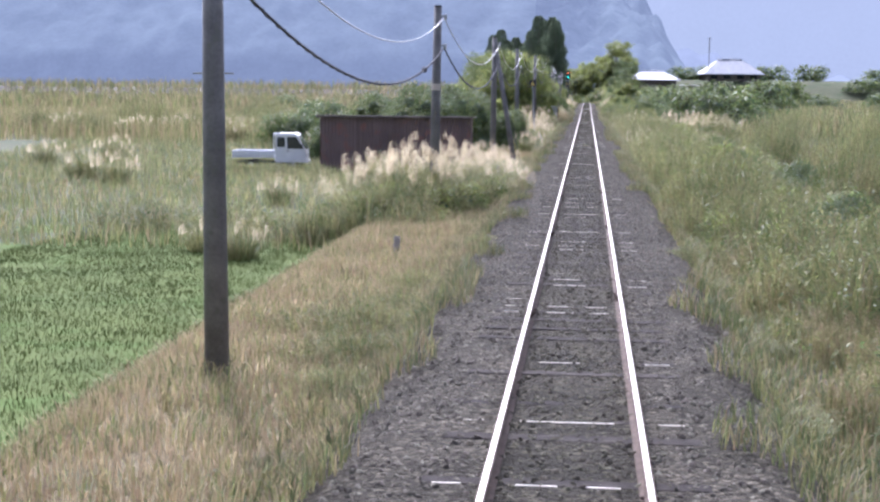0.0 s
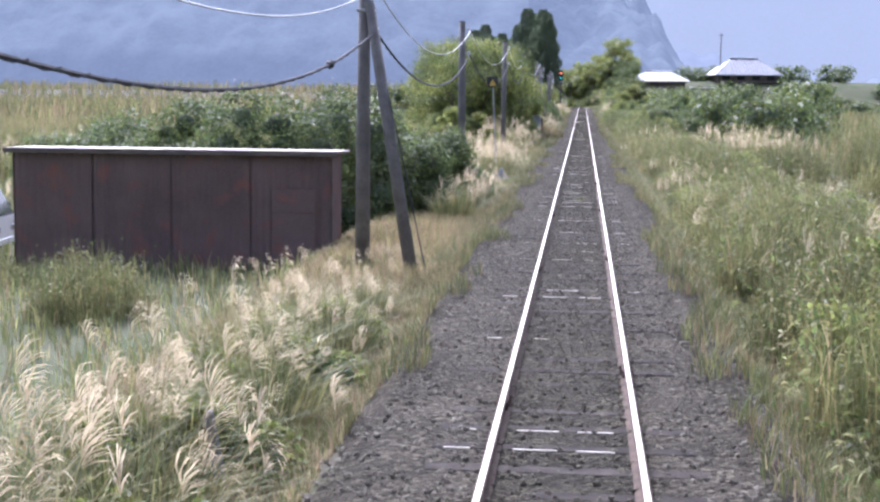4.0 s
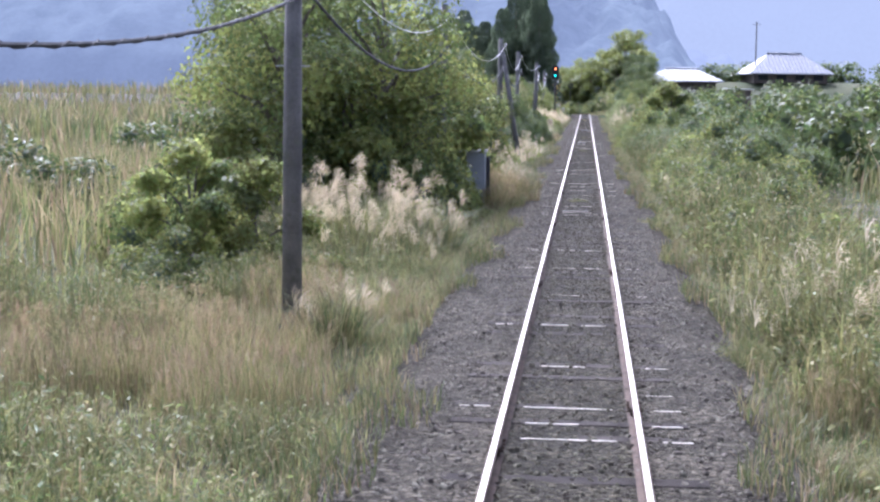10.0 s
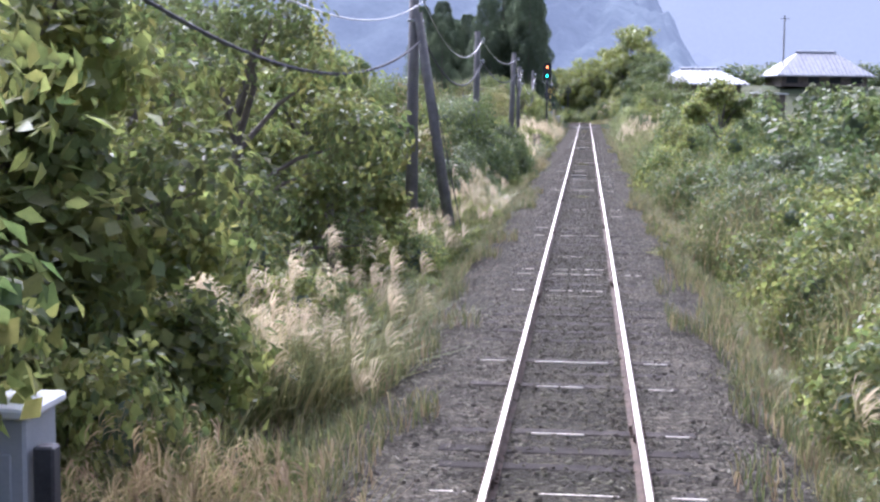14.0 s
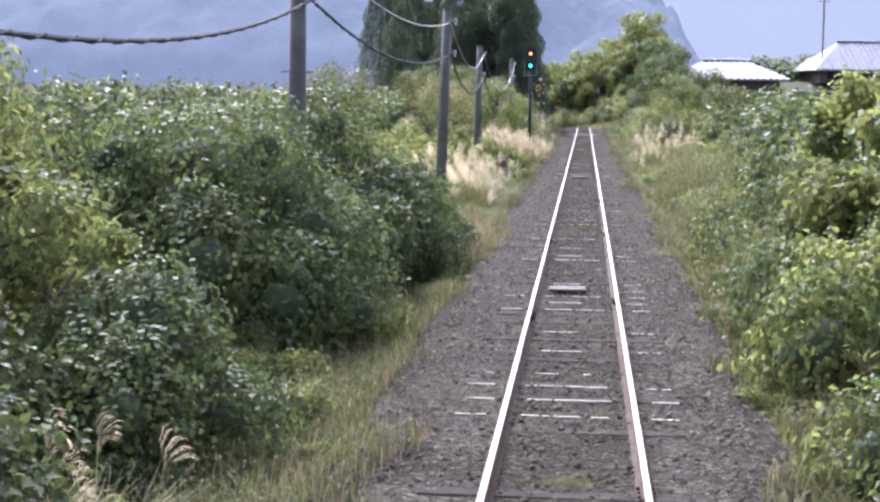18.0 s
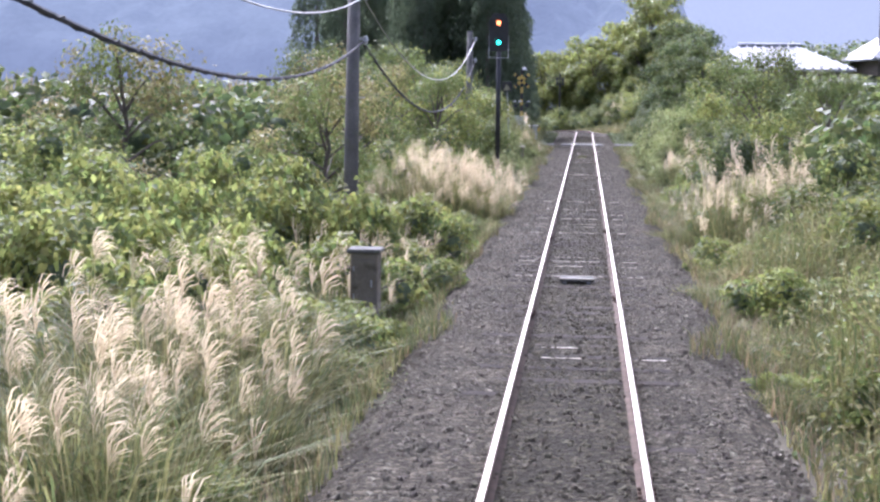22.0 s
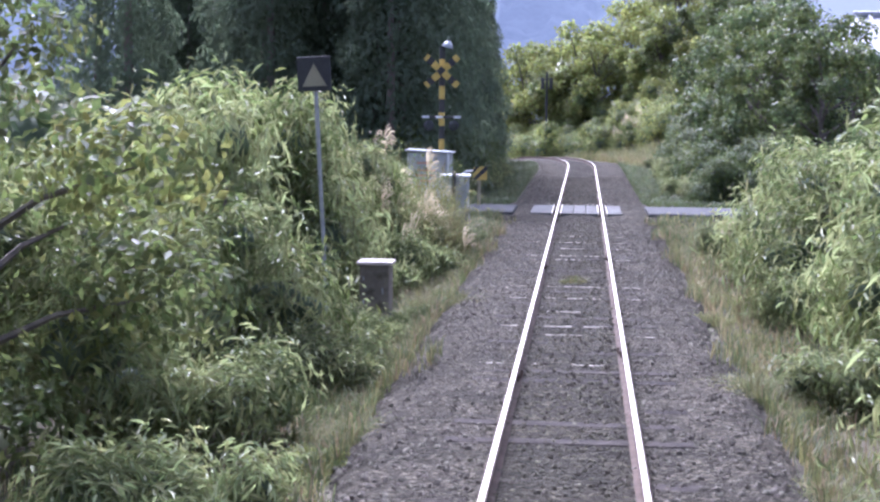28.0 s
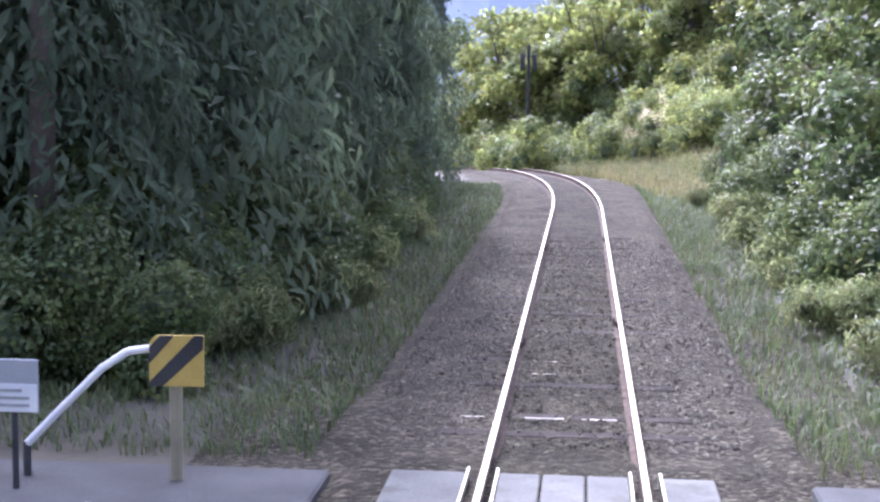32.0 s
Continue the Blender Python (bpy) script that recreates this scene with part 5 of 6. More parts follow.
# dry grass and weeds that creep over the ballast's edges
STRAW_GRASS = "tall dry straw grass with drooping seed heads"
row("tan_b", STRAW_GRASS, [(-2.5, 175.2, 0.7), (-2.3, 176.4, 0.75), (-2.6, 177.4, 0.85), (-2.25, 178.2, 0.7), (-2.8, 178.9, 0.85), (-3.4, 178.2, 0.8), (-2.4, 179.6, 0.65), (-3.2, 180.6, 0.8), (-4.0, 181.6, 0.9), (-3.0, 182.4, 0.8)], "grass")
row("tan_b", STRAW_GRASS, [(-3.2, 100.5, 0.7), (-4.2, 101.5, 0.8), (-5.2, 100.8, 0.8), (-3.6, 103.2, 0.75), (-4.8, 103.6, 0.85), (-6.0, 102.6, 0.9), (-7.2, 103.6, 0.9), (-3.0, 106.2, 0.7), (-4.0, 107.0, 0.8), (-8.4, 105.0, 0.9)], "grass")
row("tan_b", STRAW_GRASS, [(2.9, 13.5, 0.6), (3.3, 17, 0.7), (2.8, 20.5, 0.6), (3.2, 24.5, 0.6), (3.0, 50.5, 0.6), (3.2, 59, 0.6), (2.9, 81, 0.6), (3.0, 90.5, 0.7), (2.8, 101, 0.6), (3.0, 113, 0.6), (2.8, 190, 0.6), (2.9, 202, 0.6)], "grass")
row("vine_a", VINE, [(-2.4, 152.0, 0.42, 1.3), (-2.9, 152.6, 0.5, 1.4), (-2.2, 153.4, 0.36, 1.3), (-2.7, 145.2, 0.42, 1.3), (-3.1, 146.4, 0.5, 1.5), (-2.5, 147.2, 0.4, 1.3), (-2.5, 143.6, 0.36, 1.2)])
row("weed_a", WEED, [((-1.75 - 0.75 * fr.random()) if k % 2 else (1.7 + 0.75 * fr.random()), 9 + 2.05 * k + fr.uniform(-0.9, 0.9), fr.uniform(0.16, 0.36), fr.uniform(0.6, 1.1)) for k in range(118)], "weeds")
row("vine_a", VINE, [((-1.9 - 0.6 * fr.random()) if k % 2 else (1.85 + 0.6 * fr.random()), 112 + 2.6 * k + fr.uniform(-1.1, 1.1), fr.uniform(0.13, 0.26), fr.uniform(0.7, 1.1)) for k in range(52)])

# brush on the far side of the ballast, with sparse plumes
row("weed_b", WEED, [(3.1, 30.5, 0.85, 1.1), (3.5, 33.5, 1.0, 1.1), (3.2, 37, 0.9, 1.15), (3.7, 40, 1.0, 1.15), (3.2, 44, 0.9, 1.2), (3.6, 48, 1.0, 1.2), (3.3, 52.5, 0.9, 1.15), (3.6, 57, 1.0, 1.1), (3.2, 62, 0.85), (3.4, 68, 0.9)])
row("vine_a", VINE, [(3.4, 34.5, 0.62, 1.5), (4.1, 38, 0.75, 1.5), (3.5, 42, 0.65, 1.6), (4.3, 46, 0.8, 1.6), (3.5, 50.5, 0.65, 1.6), (4.2, 54.5, 0.75, 1.5), (3.4, 59.5, 0.6, 1.4), (3.3, 74, 0.6), (3.2, 96, 0.6), (3.0, 105.5, 0.55)])
row("pampas_c", PAMPAS, [(3.6, 41, 0.95), (3.9, 45.5, 1.05), (3.3, 48.5, 0.95), (4.4, 50.5, 1.1), (3.5, 55, 1.0), (4.6, 58, 1.1), (3.1, 64.5, 0.9), (3.6, 67.5, 0.95), (2.9, 75, 0.8), (3.3, 81, 0.85)], "grass", "silver grass along the line")
row("kudzu_a", KUDZU, [(4.6, 146.5, 0.95, 1.05), (6.0, 148.5, 1.05, 1.05), (7.6, 150.5, 1.05)])
row("kudzu_a", KUDZU, [(3.9, 170.5, 0.85, 1.3), (4.6, 173.5, 0.95, 1.3), (3.7, 167.5, 0.8, 1.2)])
row("vine_b", VINE, [(3.3, 164.5, 0.85, 1.4), (3.2, 169.5, 0.8, 1.5), (3.5, 175.5, 0.85, 1.4), (3.1, 160.0, 0.75, 1.2), (3.3, 180.5, 0.8, 1.2)])

# silver grass, along the line
row("pampas_b", PAMPAS, [(-3.3, 46.2, 0.8), (-2.9, 48.4, 0.72), (-3.4, 50.2, 0.75), (-2.8, 51.8, 0.62), (-2.9, 54.8, 0.55), (-3.5, 53.0, 0.65)], "grass", "silver grass along the line")
row("pampas_d", PAMPAS, [(-4.1, 37.2, 1.0, 0.96), (-3.6, 39.9, 0.95, 0.96), (-3.3, 42.5, 0.85, 0.92)], "grass", "silver grass along the line")
row("pampas_a", PAMPAS, [(-4.5, 36.4, 0.9, 1.00), (-5.6, 37.4, 0.95, 1.04), (-3.1, 44.6, 0.8, 0.92), (-4.3, 41.0, 0.95, 0.96), (-3.0, 89.0, 0.75), (-3.8, 90.0, 0.8), (-4.6, 89.0, 0.85), (-3.4, 91.8, 0.75), (-4.2, 92.0, 0.8), (-5.2, 91.0, 0.85),
                         (-3.1, 86.8, 0.7), (-4.0, 87.2, 0.75)], "grass", "silver grass along the line")
row("pampas_c", PAMPAS, [(-3.0, 70.5, 0.8), (-2.9, 73.0, 0.85), (-3.1, 75.5, 0.8), (-2.8, 77.5, 0.75), (-3.1, 79.3, 0.75), (-7.5, 31.5, 0.7), (-8.6, 32.5, 0.6), (-9.5, 45, 0.7), (-18, 55, 1.0), (-20, 57, 1.0), (-23, 70, 1.0)], "grass", "silver grass along the line")
row("pampas_c", PAMPAS, [(-25, 66, 1.0), (-15, 75, 1.0), (-3.0, 104.5, 0.7), (-2.8, 144.0, 0.8), (-3.5, 143.5, 0.9), (-4.0, 144.5, 0.9), (-3.2, 146.0, 0.85), (-2.6, 150.5, 0.7), (-3.3, 168.0, 0.5),
                         (-3.1, 198.0, 0.75, 1.20), (-3.8, 200.5, 0.8, 1.20), (-2.9, 203.5, 0.65, 1.20), (-3.3, 207.0, 0.75, 1.12), (-4.6, 197.5, 0.9, 1.20), (-2.9, 200.3, 0.7, 1.20), (-3.4, 202.0, 0.7, 1.20), (-3.8, 253.8, 0.8), (-9, 104, 0.9), (-12, 108, 1.0), (-14, 112, 1.1)], "grass", "silver grass along the line")
row("pampas_b", PAMPAS, [(-2.9, 114.2, 0.85), (-3.5, 115.4, 1.0), (-4.3, 115.0, 1.05), (-3.2, 112.6, 0.7), (-4.1, 113.2, 0.9), (-5.0, 114.4, 1.0), (-5.6, 116.0, 1.05), (-4.6, 116.6, 1.0), (-6.3, 117.4, 1.0), (-2.5, 132.2, 0.8), (-2.8, 134.0, 0.9), (-2.5, 135.2, 0.8), (-3.0, 131.6, 0.85), (-3.5, 131.0, 0.85), (-3.7, 132.4, 0.95), (-2.5, 152.5, 0.8), (-3.0, 154.0, 0.85), (-2.8, 157.5, 0.75),
                         (-3.2, 189.2, 0.95), (-3.8, 192.5, 1.0), (-3.2, 193.6, 0.95), (-4.2, 190.0, 0.95), (-3.6, 194.6, 0.95), (-4.6, 193.4, 1.0), (-2.9, 191.4, 0.75)], "grass", "silver grass along the line")
row("pampas_e", PAMPAS, [(-2.85, 214.2, 0.72, 1.15), (-3.55, 215.0, 0.88, 1.2), (-3.1, 216.4, 0.8, 1.15), (-3.9, 216.2, 0.8, 1.15)], "grass", "silver grass along the line")
row("pampas_c", PAMPAS, [(3.2, 52, 0.75), (3.0, 57, 0.9), (3.3, 62, 0.9), (4.0, 66, 1.0), (3.0, 71, 0.8), (3.4, 78, 0.9), (3.2, 86, 0.85),
                         (3.1, 97.5, 0.8), (3.3, 123.0, 0.9), (3.0, 130.0, 0.85), (3.1, 187.5, 0.7), (3.6, 253.0, 0.8), (5.2, 70, 1.1)], "grass", "silver grass along the line")
row("pampas_b", PAMPAS, [(3.2, 103.8, 0.85), (3.7, 104.6, 0.95), (2.9, 105.2, 0.75), (3.0, 208.8, 0.85, 1.2), (3.4, 210.5, 0.95, 1.3), (3.6, 213.0, 0.95, 1.3), (3.2, 214.5, 0.8, 1.2), (4.3, 211.5, 1.0, 1.3), (4.9, 213.5, 1.0, 1.3)], "grass", "silver grass along the line")
row("pampas_c", PAMPAS, [(-3.9, 252.4, 0.85, 1.05), (-4.5, 251.6, 0.95, 1.1), (-3.5, 251.2, 0.75), (-4.9, 253.0, 0.95, 1.1)], "grass", "silver grass along the line")
row("pampas_a", PAMPAS, [(3.9, 226.5, 1.0), (4.0, 228.0, 1.0), (3.0, 312.0, 1.0), (3.9, 311.0, 1.2)], "grass", "silver grass along the line")


# ---- grass ----
def grass(name, seed, n, xr, yr, height, width, bend, mats, share, label, keep=None, up=None):
    rng = np.random.default_rng(seed)
    x, y = rng.uniform(*xr, n), rng.uniform(*yr, n)
    d = np.array([noise.noise(Vector((a * 0.7, b * 0.7, seed))) for a, b in zip(x, y)])
    ok = d + rng.normal(0, 0.25, n) > -0.5
    if keep is not None:
        ok &= keep(x, y)
    x, y, d = x[ok], y[ok], d[ok]
    base = np.array([(a, b, land(a, b) - 0.02 + (up(a) if up else 0.0)) for a, b in zip(x, y)])
    v, f = blades(rng, base, height, width, bend)
    pick = np.digitize(rng.random(len(x)) + 0.35 * d, share)
    ob = new(name, fast_mesh(name, v, f, mats, np.repeat(np.clip(pick, 0, len(mats) - 1), 3)))
    return tagged(ob, label, "grass", kind="stuff")


TG = [M["grass_tan"], M["grass_olive"], M["grass_green"]]
grass("verge_grass", 61, 95000, (-5.2, -1.9), (8, 80), 0.26, 0.007, 0.6, TG, (0.62, 0.9), "dry straw-coloured grass along the line")
grass("verge_grass", 62, 105000, (-5.5, -1.9), (80, 232), 0.36, 0.007, 0.6, TG, (0.16, 0.58), "mixed olive and straw grass along the line")
grass("verge_grass", 63, 80000, (1.85, 4.8), (8, 150), 0.34, 0.007, 0.6, TG, (0.2, 0.6), "mixed olive and straw grass along the line")
grass("verge_grass", 64, 50000, (1.85, 4.4), (150, 258), 0.28, 0.008, 0.6, TG, (0.25, 0.65), "mixed olive and green grass along the line")
for k, (x0, x1) in enumerate(((-2.6, -1.15), (1.15, 2.6))):
    grass("ballast_edge_grass", 90 + k, 90000, (x0, x1), (8, 258), 0.26, 0.0065, 0.7, TG, (0.2, 0.6), "thin grass and weeds creeping over the edge of the ballast",
          lambda x, y: np.array([noise.noise(Vector((a * 1.5, b * 0.55, 8.0))) + 0.6 * noise.noise(Vector((a * 0.2, b * 0.13, 3.0))) + (abs(a) - (1.62 if b < 165 else 1.92)) * 1.1 > 0.0 for a, b in zip(x, y)]), lambda a: 0.11 * (1 - smooth01(1.75, 2.3, abs(a))))
grass("verge_grass", 65, 20000, (-4.6, -1.85), (232, 258.5), 0.26, 0.009, 0.7, TG, (0.12, 0.5), "green grass and bamboo sprigs beside the line")
grass("bank_grass", 66, 26000, (-6, 9), (292, 330), 0.5, 0.016, 0.6, TG, (0.3, 0.8), "sunlit grass on the bank round the bend", lambda x, y: x + (y - BEND) ** 2 / (2 * RADIUS) > 2.4)
grass("paddy_grass", 67, 75000, (-13, -4.6), (10, 36), 0.10, 0.006, 0.4, [M["paddy_green"], M["grass_olive"]], (1.2,), "fresh green rice stubble in the paddy")
grass("field_grass", 68, 62000, (-30, -4.8), (33, 112), 0.5, 0.014, 0.6, TG, (0.14, 0.52), "rough olive and straw grass in the fallow field", lambda x, y: (x < -6) | (y < 62))
grass("field_grass", 77, 46000, (4.6, 30), (20, 190), 0.6, 0.018, 0.5, TG, (0.18, 0.55), "rough olive and straw grass in the fallow field")
grass("field_grass", 78, 30000, (-34, -7), (110, 240), 0.55, 0.02, 0.5, TG, (0.25, 0.65), "rough olive and straw grass in the fallow field")
grass("tall_field_grass", 84, 26000, (-40, -7.5), (184, 216), 1.15, 0.024, 0.55, [M["grass_green"], M["leaf"], M["grass_olive"]], (0.45, 0.85), "tall broad-bladed green grass in the field beside the line")
grass("reed_bed", 81, 50000, (-70, -9), (84, 150), 1.35, 0.022, 0.4, TG, (0.4, 0.8), "tall brownish reeds at the back of the fallow field", lambda x, y: (x < -13) | (y > 88))
grass("reed_bed", 82, 22000, (-130, -22), (150, 330), 2.2, 0.07, 0.4, TG, (0.3, 0.7), "tall brownish reeds at the back of the fallow field")
grass("reed_bed", 83, 28000, (9, 70), (100, 290), 1.5, 0.05, 0.4, TG, (0.2, 0.6), "tall olive reeds at the back of the fallow field")
grass("track_weeds", 69, 16000, (-0.45, 0.45), (8, 258), 0.07, 0.007, 0.6, [M["grass_green"], M["grass_olive"]], (0.6,), "small weeds growing between the rails",
      lambda x, y: np.array([noise.noise(Vector((0.0, b * 0.45, 4))) > 0.05 for b in y]))

# ---- undergrowth at the wood's edge ----
row("kudzu_b", "dark undergrowth at the edge of the cedar wood", [(-5.2, 268.5, 0.9), (-7.2, 268.0, 1.0), (-9.6, 268.5, 1.1), (-12.5, 269, 1.2), (-4.8, 272.5, 0.9), (-4.9, 277, 0.9), (-5.0, 282, 0.9), (-5.4, 287, 1.0), (-6.0, 292, 1.0),
                                                                  (-7.0, 297, 1.1), (-15.5, 268, 1.2), (-8.0, 302, 1.2), (-18.5, 268.5, 1.2)])
row("kudzu_b", "dark undergrowth at the edge of the cedar wood", [(4.9, 268, 0.8), (4.7, 272, 0.85), (4.8, 276.5, 0.85), (4.7, 281, 0.85), (4.8, 286, 0.9), (4.9, 291, 0.9), (5.2, 296, 0.9)])
row("kudzu_b", "dark undergrowth at the edge of the cedar wood", [(-4.0, 265.6, 0.5), (-5.2, 265.8, 0.7), (-7.0, 265.4, 0.8), (-9.0, 265.6, 0.9), (-3.9, 273.5, 0.6), (-4.0, 278.5, 0.6), (-4.2, 284, 0.65), (-4.8, 289.5, 0.7), (4.1, 265.4, 0.55), (5.6, 265.2, 0.8)])
row("sasa_b", "dwarf bamboo at the edge of the cedar wood", [(-3.7, 268, 0.7), (-3.6, 271, 0.7), (-3.7, 275, 0.7), (-3.9, 280, 0.8), (3.6, 267, 0.6), (3.5, 270, 0.65), (3.5, 274.5, 0.65), (3.6, 279, 0.7), (3.7, 284, 0.7), (3.9, 289, 0.7)])
grass("wood_edge_grass", 70, 42000, (-6.5, -1.8), (262.6, 300), 0.20, 0.008, 0.9, [M["grass_green"], M["leaf_dark"]], (0.5,), "thin grass in the shade beside the line", lambda x, y: x + np.clip(y - BEND, 0, None) ** 2 / (2 * RADIUS) < -1.9)
grass("wood_edge_grass", 75, 36000, (1.8, 6), (262.5, 300), 0.20, 0.008, 0.9, [M["grass_green"], M["leaf_dark"]], (0.5,), "thin grass in the shade beside the line")

row("weed_b", WEED, [(-3.5, 252.6, 0.9, 1.6), (-3.2, 251.6, 0.6, 1.6)])
row("pampas_b", PAMPAS, [(-4.5, 253.2, 1.0, 1.15), (-3.7, 250.6, 1.1, 1.3), (-3.1, 251.2, 0.9, 1.1)], "grass", "silver grass along the line")

grass("wood_edge_grass", 76, 9000, (1.9, 7), (252, 259), 0.22, 0.010, 0.7, [M["grass_green"], M["grass_olive"], M["leaf_dark"]], (0.4, 0.8), "thin grass in the shade beside the line")

# ---- shed and truck by the paddy ----


def tin_shed():
    x0, x1, y0, y1 = -11.75, -5.05, 64.75, 66.15
    g = land((x0 + x1) / 2, y0) - 0.05
    top = 1.33
    ob = thing("storage_shed", "long low shed of rusty brown corrugated sheet iron", "shed", at=pose((x0 + x1) / 2, (y0 + y1) / 2, g))
    w, d, h = x1 - x0, y1 - y0, top - g

    def sheet(length, height):
        n = int(length / 0.076)
        vs, fs = [], []
        for k in range(n + 1):
            for z in (0.02, height):
                for t in (0, 0.012):
                    vs.append((-length / 2 + length * k / n, 0.016 * math.sin(k * math.pi / 1.0 + 1.57) + t, z))
        for k in range(n):
            a = k * 4
            fs += [(a, a + 4, a + 6, a + 2), (a + 1, a + 3, a + 7, a + 5), (a + 2, a + 6, a + 7, a + 3)]
        return vs, fs

    bays = 4
    for k in range(bays):
        geo = moved(sheet(w / bays - 0.01, h - 0.05 * (k % 2)), pose(-w / 2 + w / bays * (k + 0.5), -d / 2 + 0.006 * (k % 2), 0))
        part("wall_sheet", geo, M["shed_tin"], ob)
    for sx in (-1, 1):
        part("end_wall", moved(sheet(d, h - 0.03), pose(sx * w / 2, 0, 0, 0, 0, 90)), M["shed_tin"], ob)
    part("back_wall", box(w, 0.03, h - 0.06, (0, d / 2, h / 2), 0.004), M["shed_tin"], ob)
    part("roof", moved(box(w + 0.34, d + 0.3, 0.05, (0, 0, 0), 0.01), pose(0, 0, h + 0.04, -1.2, 0, 0)), M["roof_tin"], ob, "flat rusted sheet roof with overhang")
    part("fascia", box(w + 0.34, 0.03, 0.10, (0, -d / 2 - 0.155, h + 0.02), 0.004), M["dark_timber"], ob)
    for k in range(bays + 1):
        part("post", box(0.09, 0.09, h, (-w / 2 + w * k / bays, -d / 2 + 0.08, h / 2), 0.008), M["dark_timber"], ob)
    part("door", join(box(0.9, 0.03, 1.7, (w / 2 - 0.75, -d / 2 - 0.035, 0.9), 0.005), box(0.86, 0.02, 0.06, (w / 2 - 0.75, -d / 2 - 0.055, 1.3), 0.004)), M["shed_tin"], ob, "patched reddish sheet door")
    return ob


tin_shed()


def wheel_parts(ob, x, y):
    wh = part("wheel", tube([(x, y - 0.075, 0.27), (x, y - 0.06, 0.27), (x, y + 0.06, 0.27), (x, y + 0.075, 0.27)], [0.24, 0.27, 0.27, 0.24], 18), M["rubber"], ob)
    part("rim", tube([(x, y - 0.082, 0.27), (x, y - 0.02, 0.27)], [0.17, 0.12], 14), M["steel"], wh)


def light_truck(x, y, turn):
    """A small flat-bed truck, its nose along +x."""
    ob = thing("light_truck", "small white flat-bed truck parked on the farm track", "truck", at=pose(x, y, land(x, y) - 0.10, 0, 0, turn))
    part("chassis", join(box(3.1, 0.10, 0.12, (0, 0.4, 0.42), 0.01), box(3.1, 0.10, 0.12, (0, -0.4, 0.42), 0.01)), M["dark_metal"], ob)
    part("bed_floor", box(1.95, 1.4, 0.06, (-0.72, 0, 0.64), 0.01), M["white_paint"], ob)
    for sy in (-1, 1):
        sd = part("side_board", box(1.95, 0.035, 0.29, (-0.72, sy * 0.70, 0.80), 0.01), M["white_paint"], ob)
        part("rib", join(*[box(0.05, 0.02, 0.24, (-0.72 + e, sy * 0.722, 0.80), 0.004) for e in (-0.8, -0.3, 0.3, 0.8)]), M["white_paint"], sd)
    part("tail_board", box(0.035, 1.4, 0.29, (-1.69, 0, 0.80), 0.01), M["white_paint"], ob)
    cab = [(0.28, 0.42), (1.62, 0.42), (1.68, 0.62), (1.66, 0.98), (1.28, 1.66), (1.18, 1.74), (0.36, 1.74), (0.28, 1.66)]
    part("cab", profile(cab, 1.40), M["white_paint"], ob)
    part("windscreen", profile([(1.655, 1.02), (1.665, 1.03), (1.315, 1.625), (1.30, 1.62)], 1.24), M["dark_glass"], ob)
    for sy in (-1, 1):
        part("side_window", moved(profile([(0.82, 1.05), (1.56, 1.05), (1.24, 1.58), (0.82, 1.58)], 0.012), pose(0, sy * 0.703, 0)), M["dark_glass"], ob)
        part("rear_quarter_window", moved(profile([(0.36, 1.12), (0.72, 1.12), (0.72, 1.56), (0.36, 1.56)], 0.012), pose(0, sy * 0.703, 0)), M["dark_glass"], ob)
        part("mirror", box(0.06, 0.12, 0.20, (1.5, sy * 0.80, 1.16), 0.02), M["black_paint"], ob)
        part("headlight", box(0.05, 0.26, 0.14, (1.665, sy * 0.5, 0.72), 0.02), M["steel"], ob)
        part("tail_light", box(0.03, 0.16, 0.08, (-1.715, sy * 0.55, 0.58), 0.01), M["shed_tin"], ob)
        part("door_handle", box(0.12, 0.02, 0.03, (0.85, sy * 0.708, 0.95), 0.006), M["black_paint"], ob)
    part("rear_window", box(0.012, 1.0, 0.36, (0.274, 0, 1.36), 0.003), M["dark_glass"], ob)
    part("guard_frame", join(tube([(0.2, -0.66, 0.95), (0.2, -0.66, 1.72), (0.2, 0.66, 1.72), (0.2, 0.66, 0.95)], 0.02, 6), tube([(0.2, -0.66, 1.4), (0.2, 0.66, 1.4)], 0.016, 6)), M["white_paint"], ob)
    part("bumper", box(0.08, 1.38, 0.14, (1.69, 0, 0.46), 0.02), M["white_paint"], ob)
    for wx in (-0.85, 1.1):
        for wy in (-0.6, 0.6):
            wheel_parts(ob, wx, wy)
    return ob


light_truck(-14.35, 66.4, 4)

# ---- signs and posts beside the line ----


def triangle_sign(x, y, z0, w, lean, side_lean, label, paint="yellow_paint"):
    """A square black board with a yellow triangle on a thin post; z0 is the board's foot."""
    g = land(x, y)
    ob = thing("warning_sign", label, "sign", at=pose(x, y, g, side_lean, lean, 0))
    h = z0 - g
    part("post", tube([(0, 0, -0.3), (0, 0, h + w * 0.9)], 0.028, 8), M["steel"], ob)
    bd = part("board", box(w, 0.02, w, (0, -0.045, h + w / 2), 0.006), M["black_paint"], ob)
    part("triangle", profile([(-w * 0.36, h + w * 0.14), (w * 0.36, h + w * 0.14), (0.0, h + w * 0.80)], 0.004), M[paint], bd).location = (0, -0.059, 0)
    part("clamp", join(box(0.10, 0.05, 0.03, (0, -0.015, h + w * 0.25), 0.004), box(0.10, 0.05, 0.03, (0, -0.015, h + w * 0.75), 0.004)), M["steel"], ob)
    return ob


triangle_sign(-3.01, 88.5, 2.80, 0.385, -3.0, 0, "square black board with a yellow triangle on a leaning post")
triangle_sign(-3.03, 241.0, 2.80, 0.42, -3.0, 0, "square black board with a shade-dulled triangle among the bamboo", "shaded_yellow")


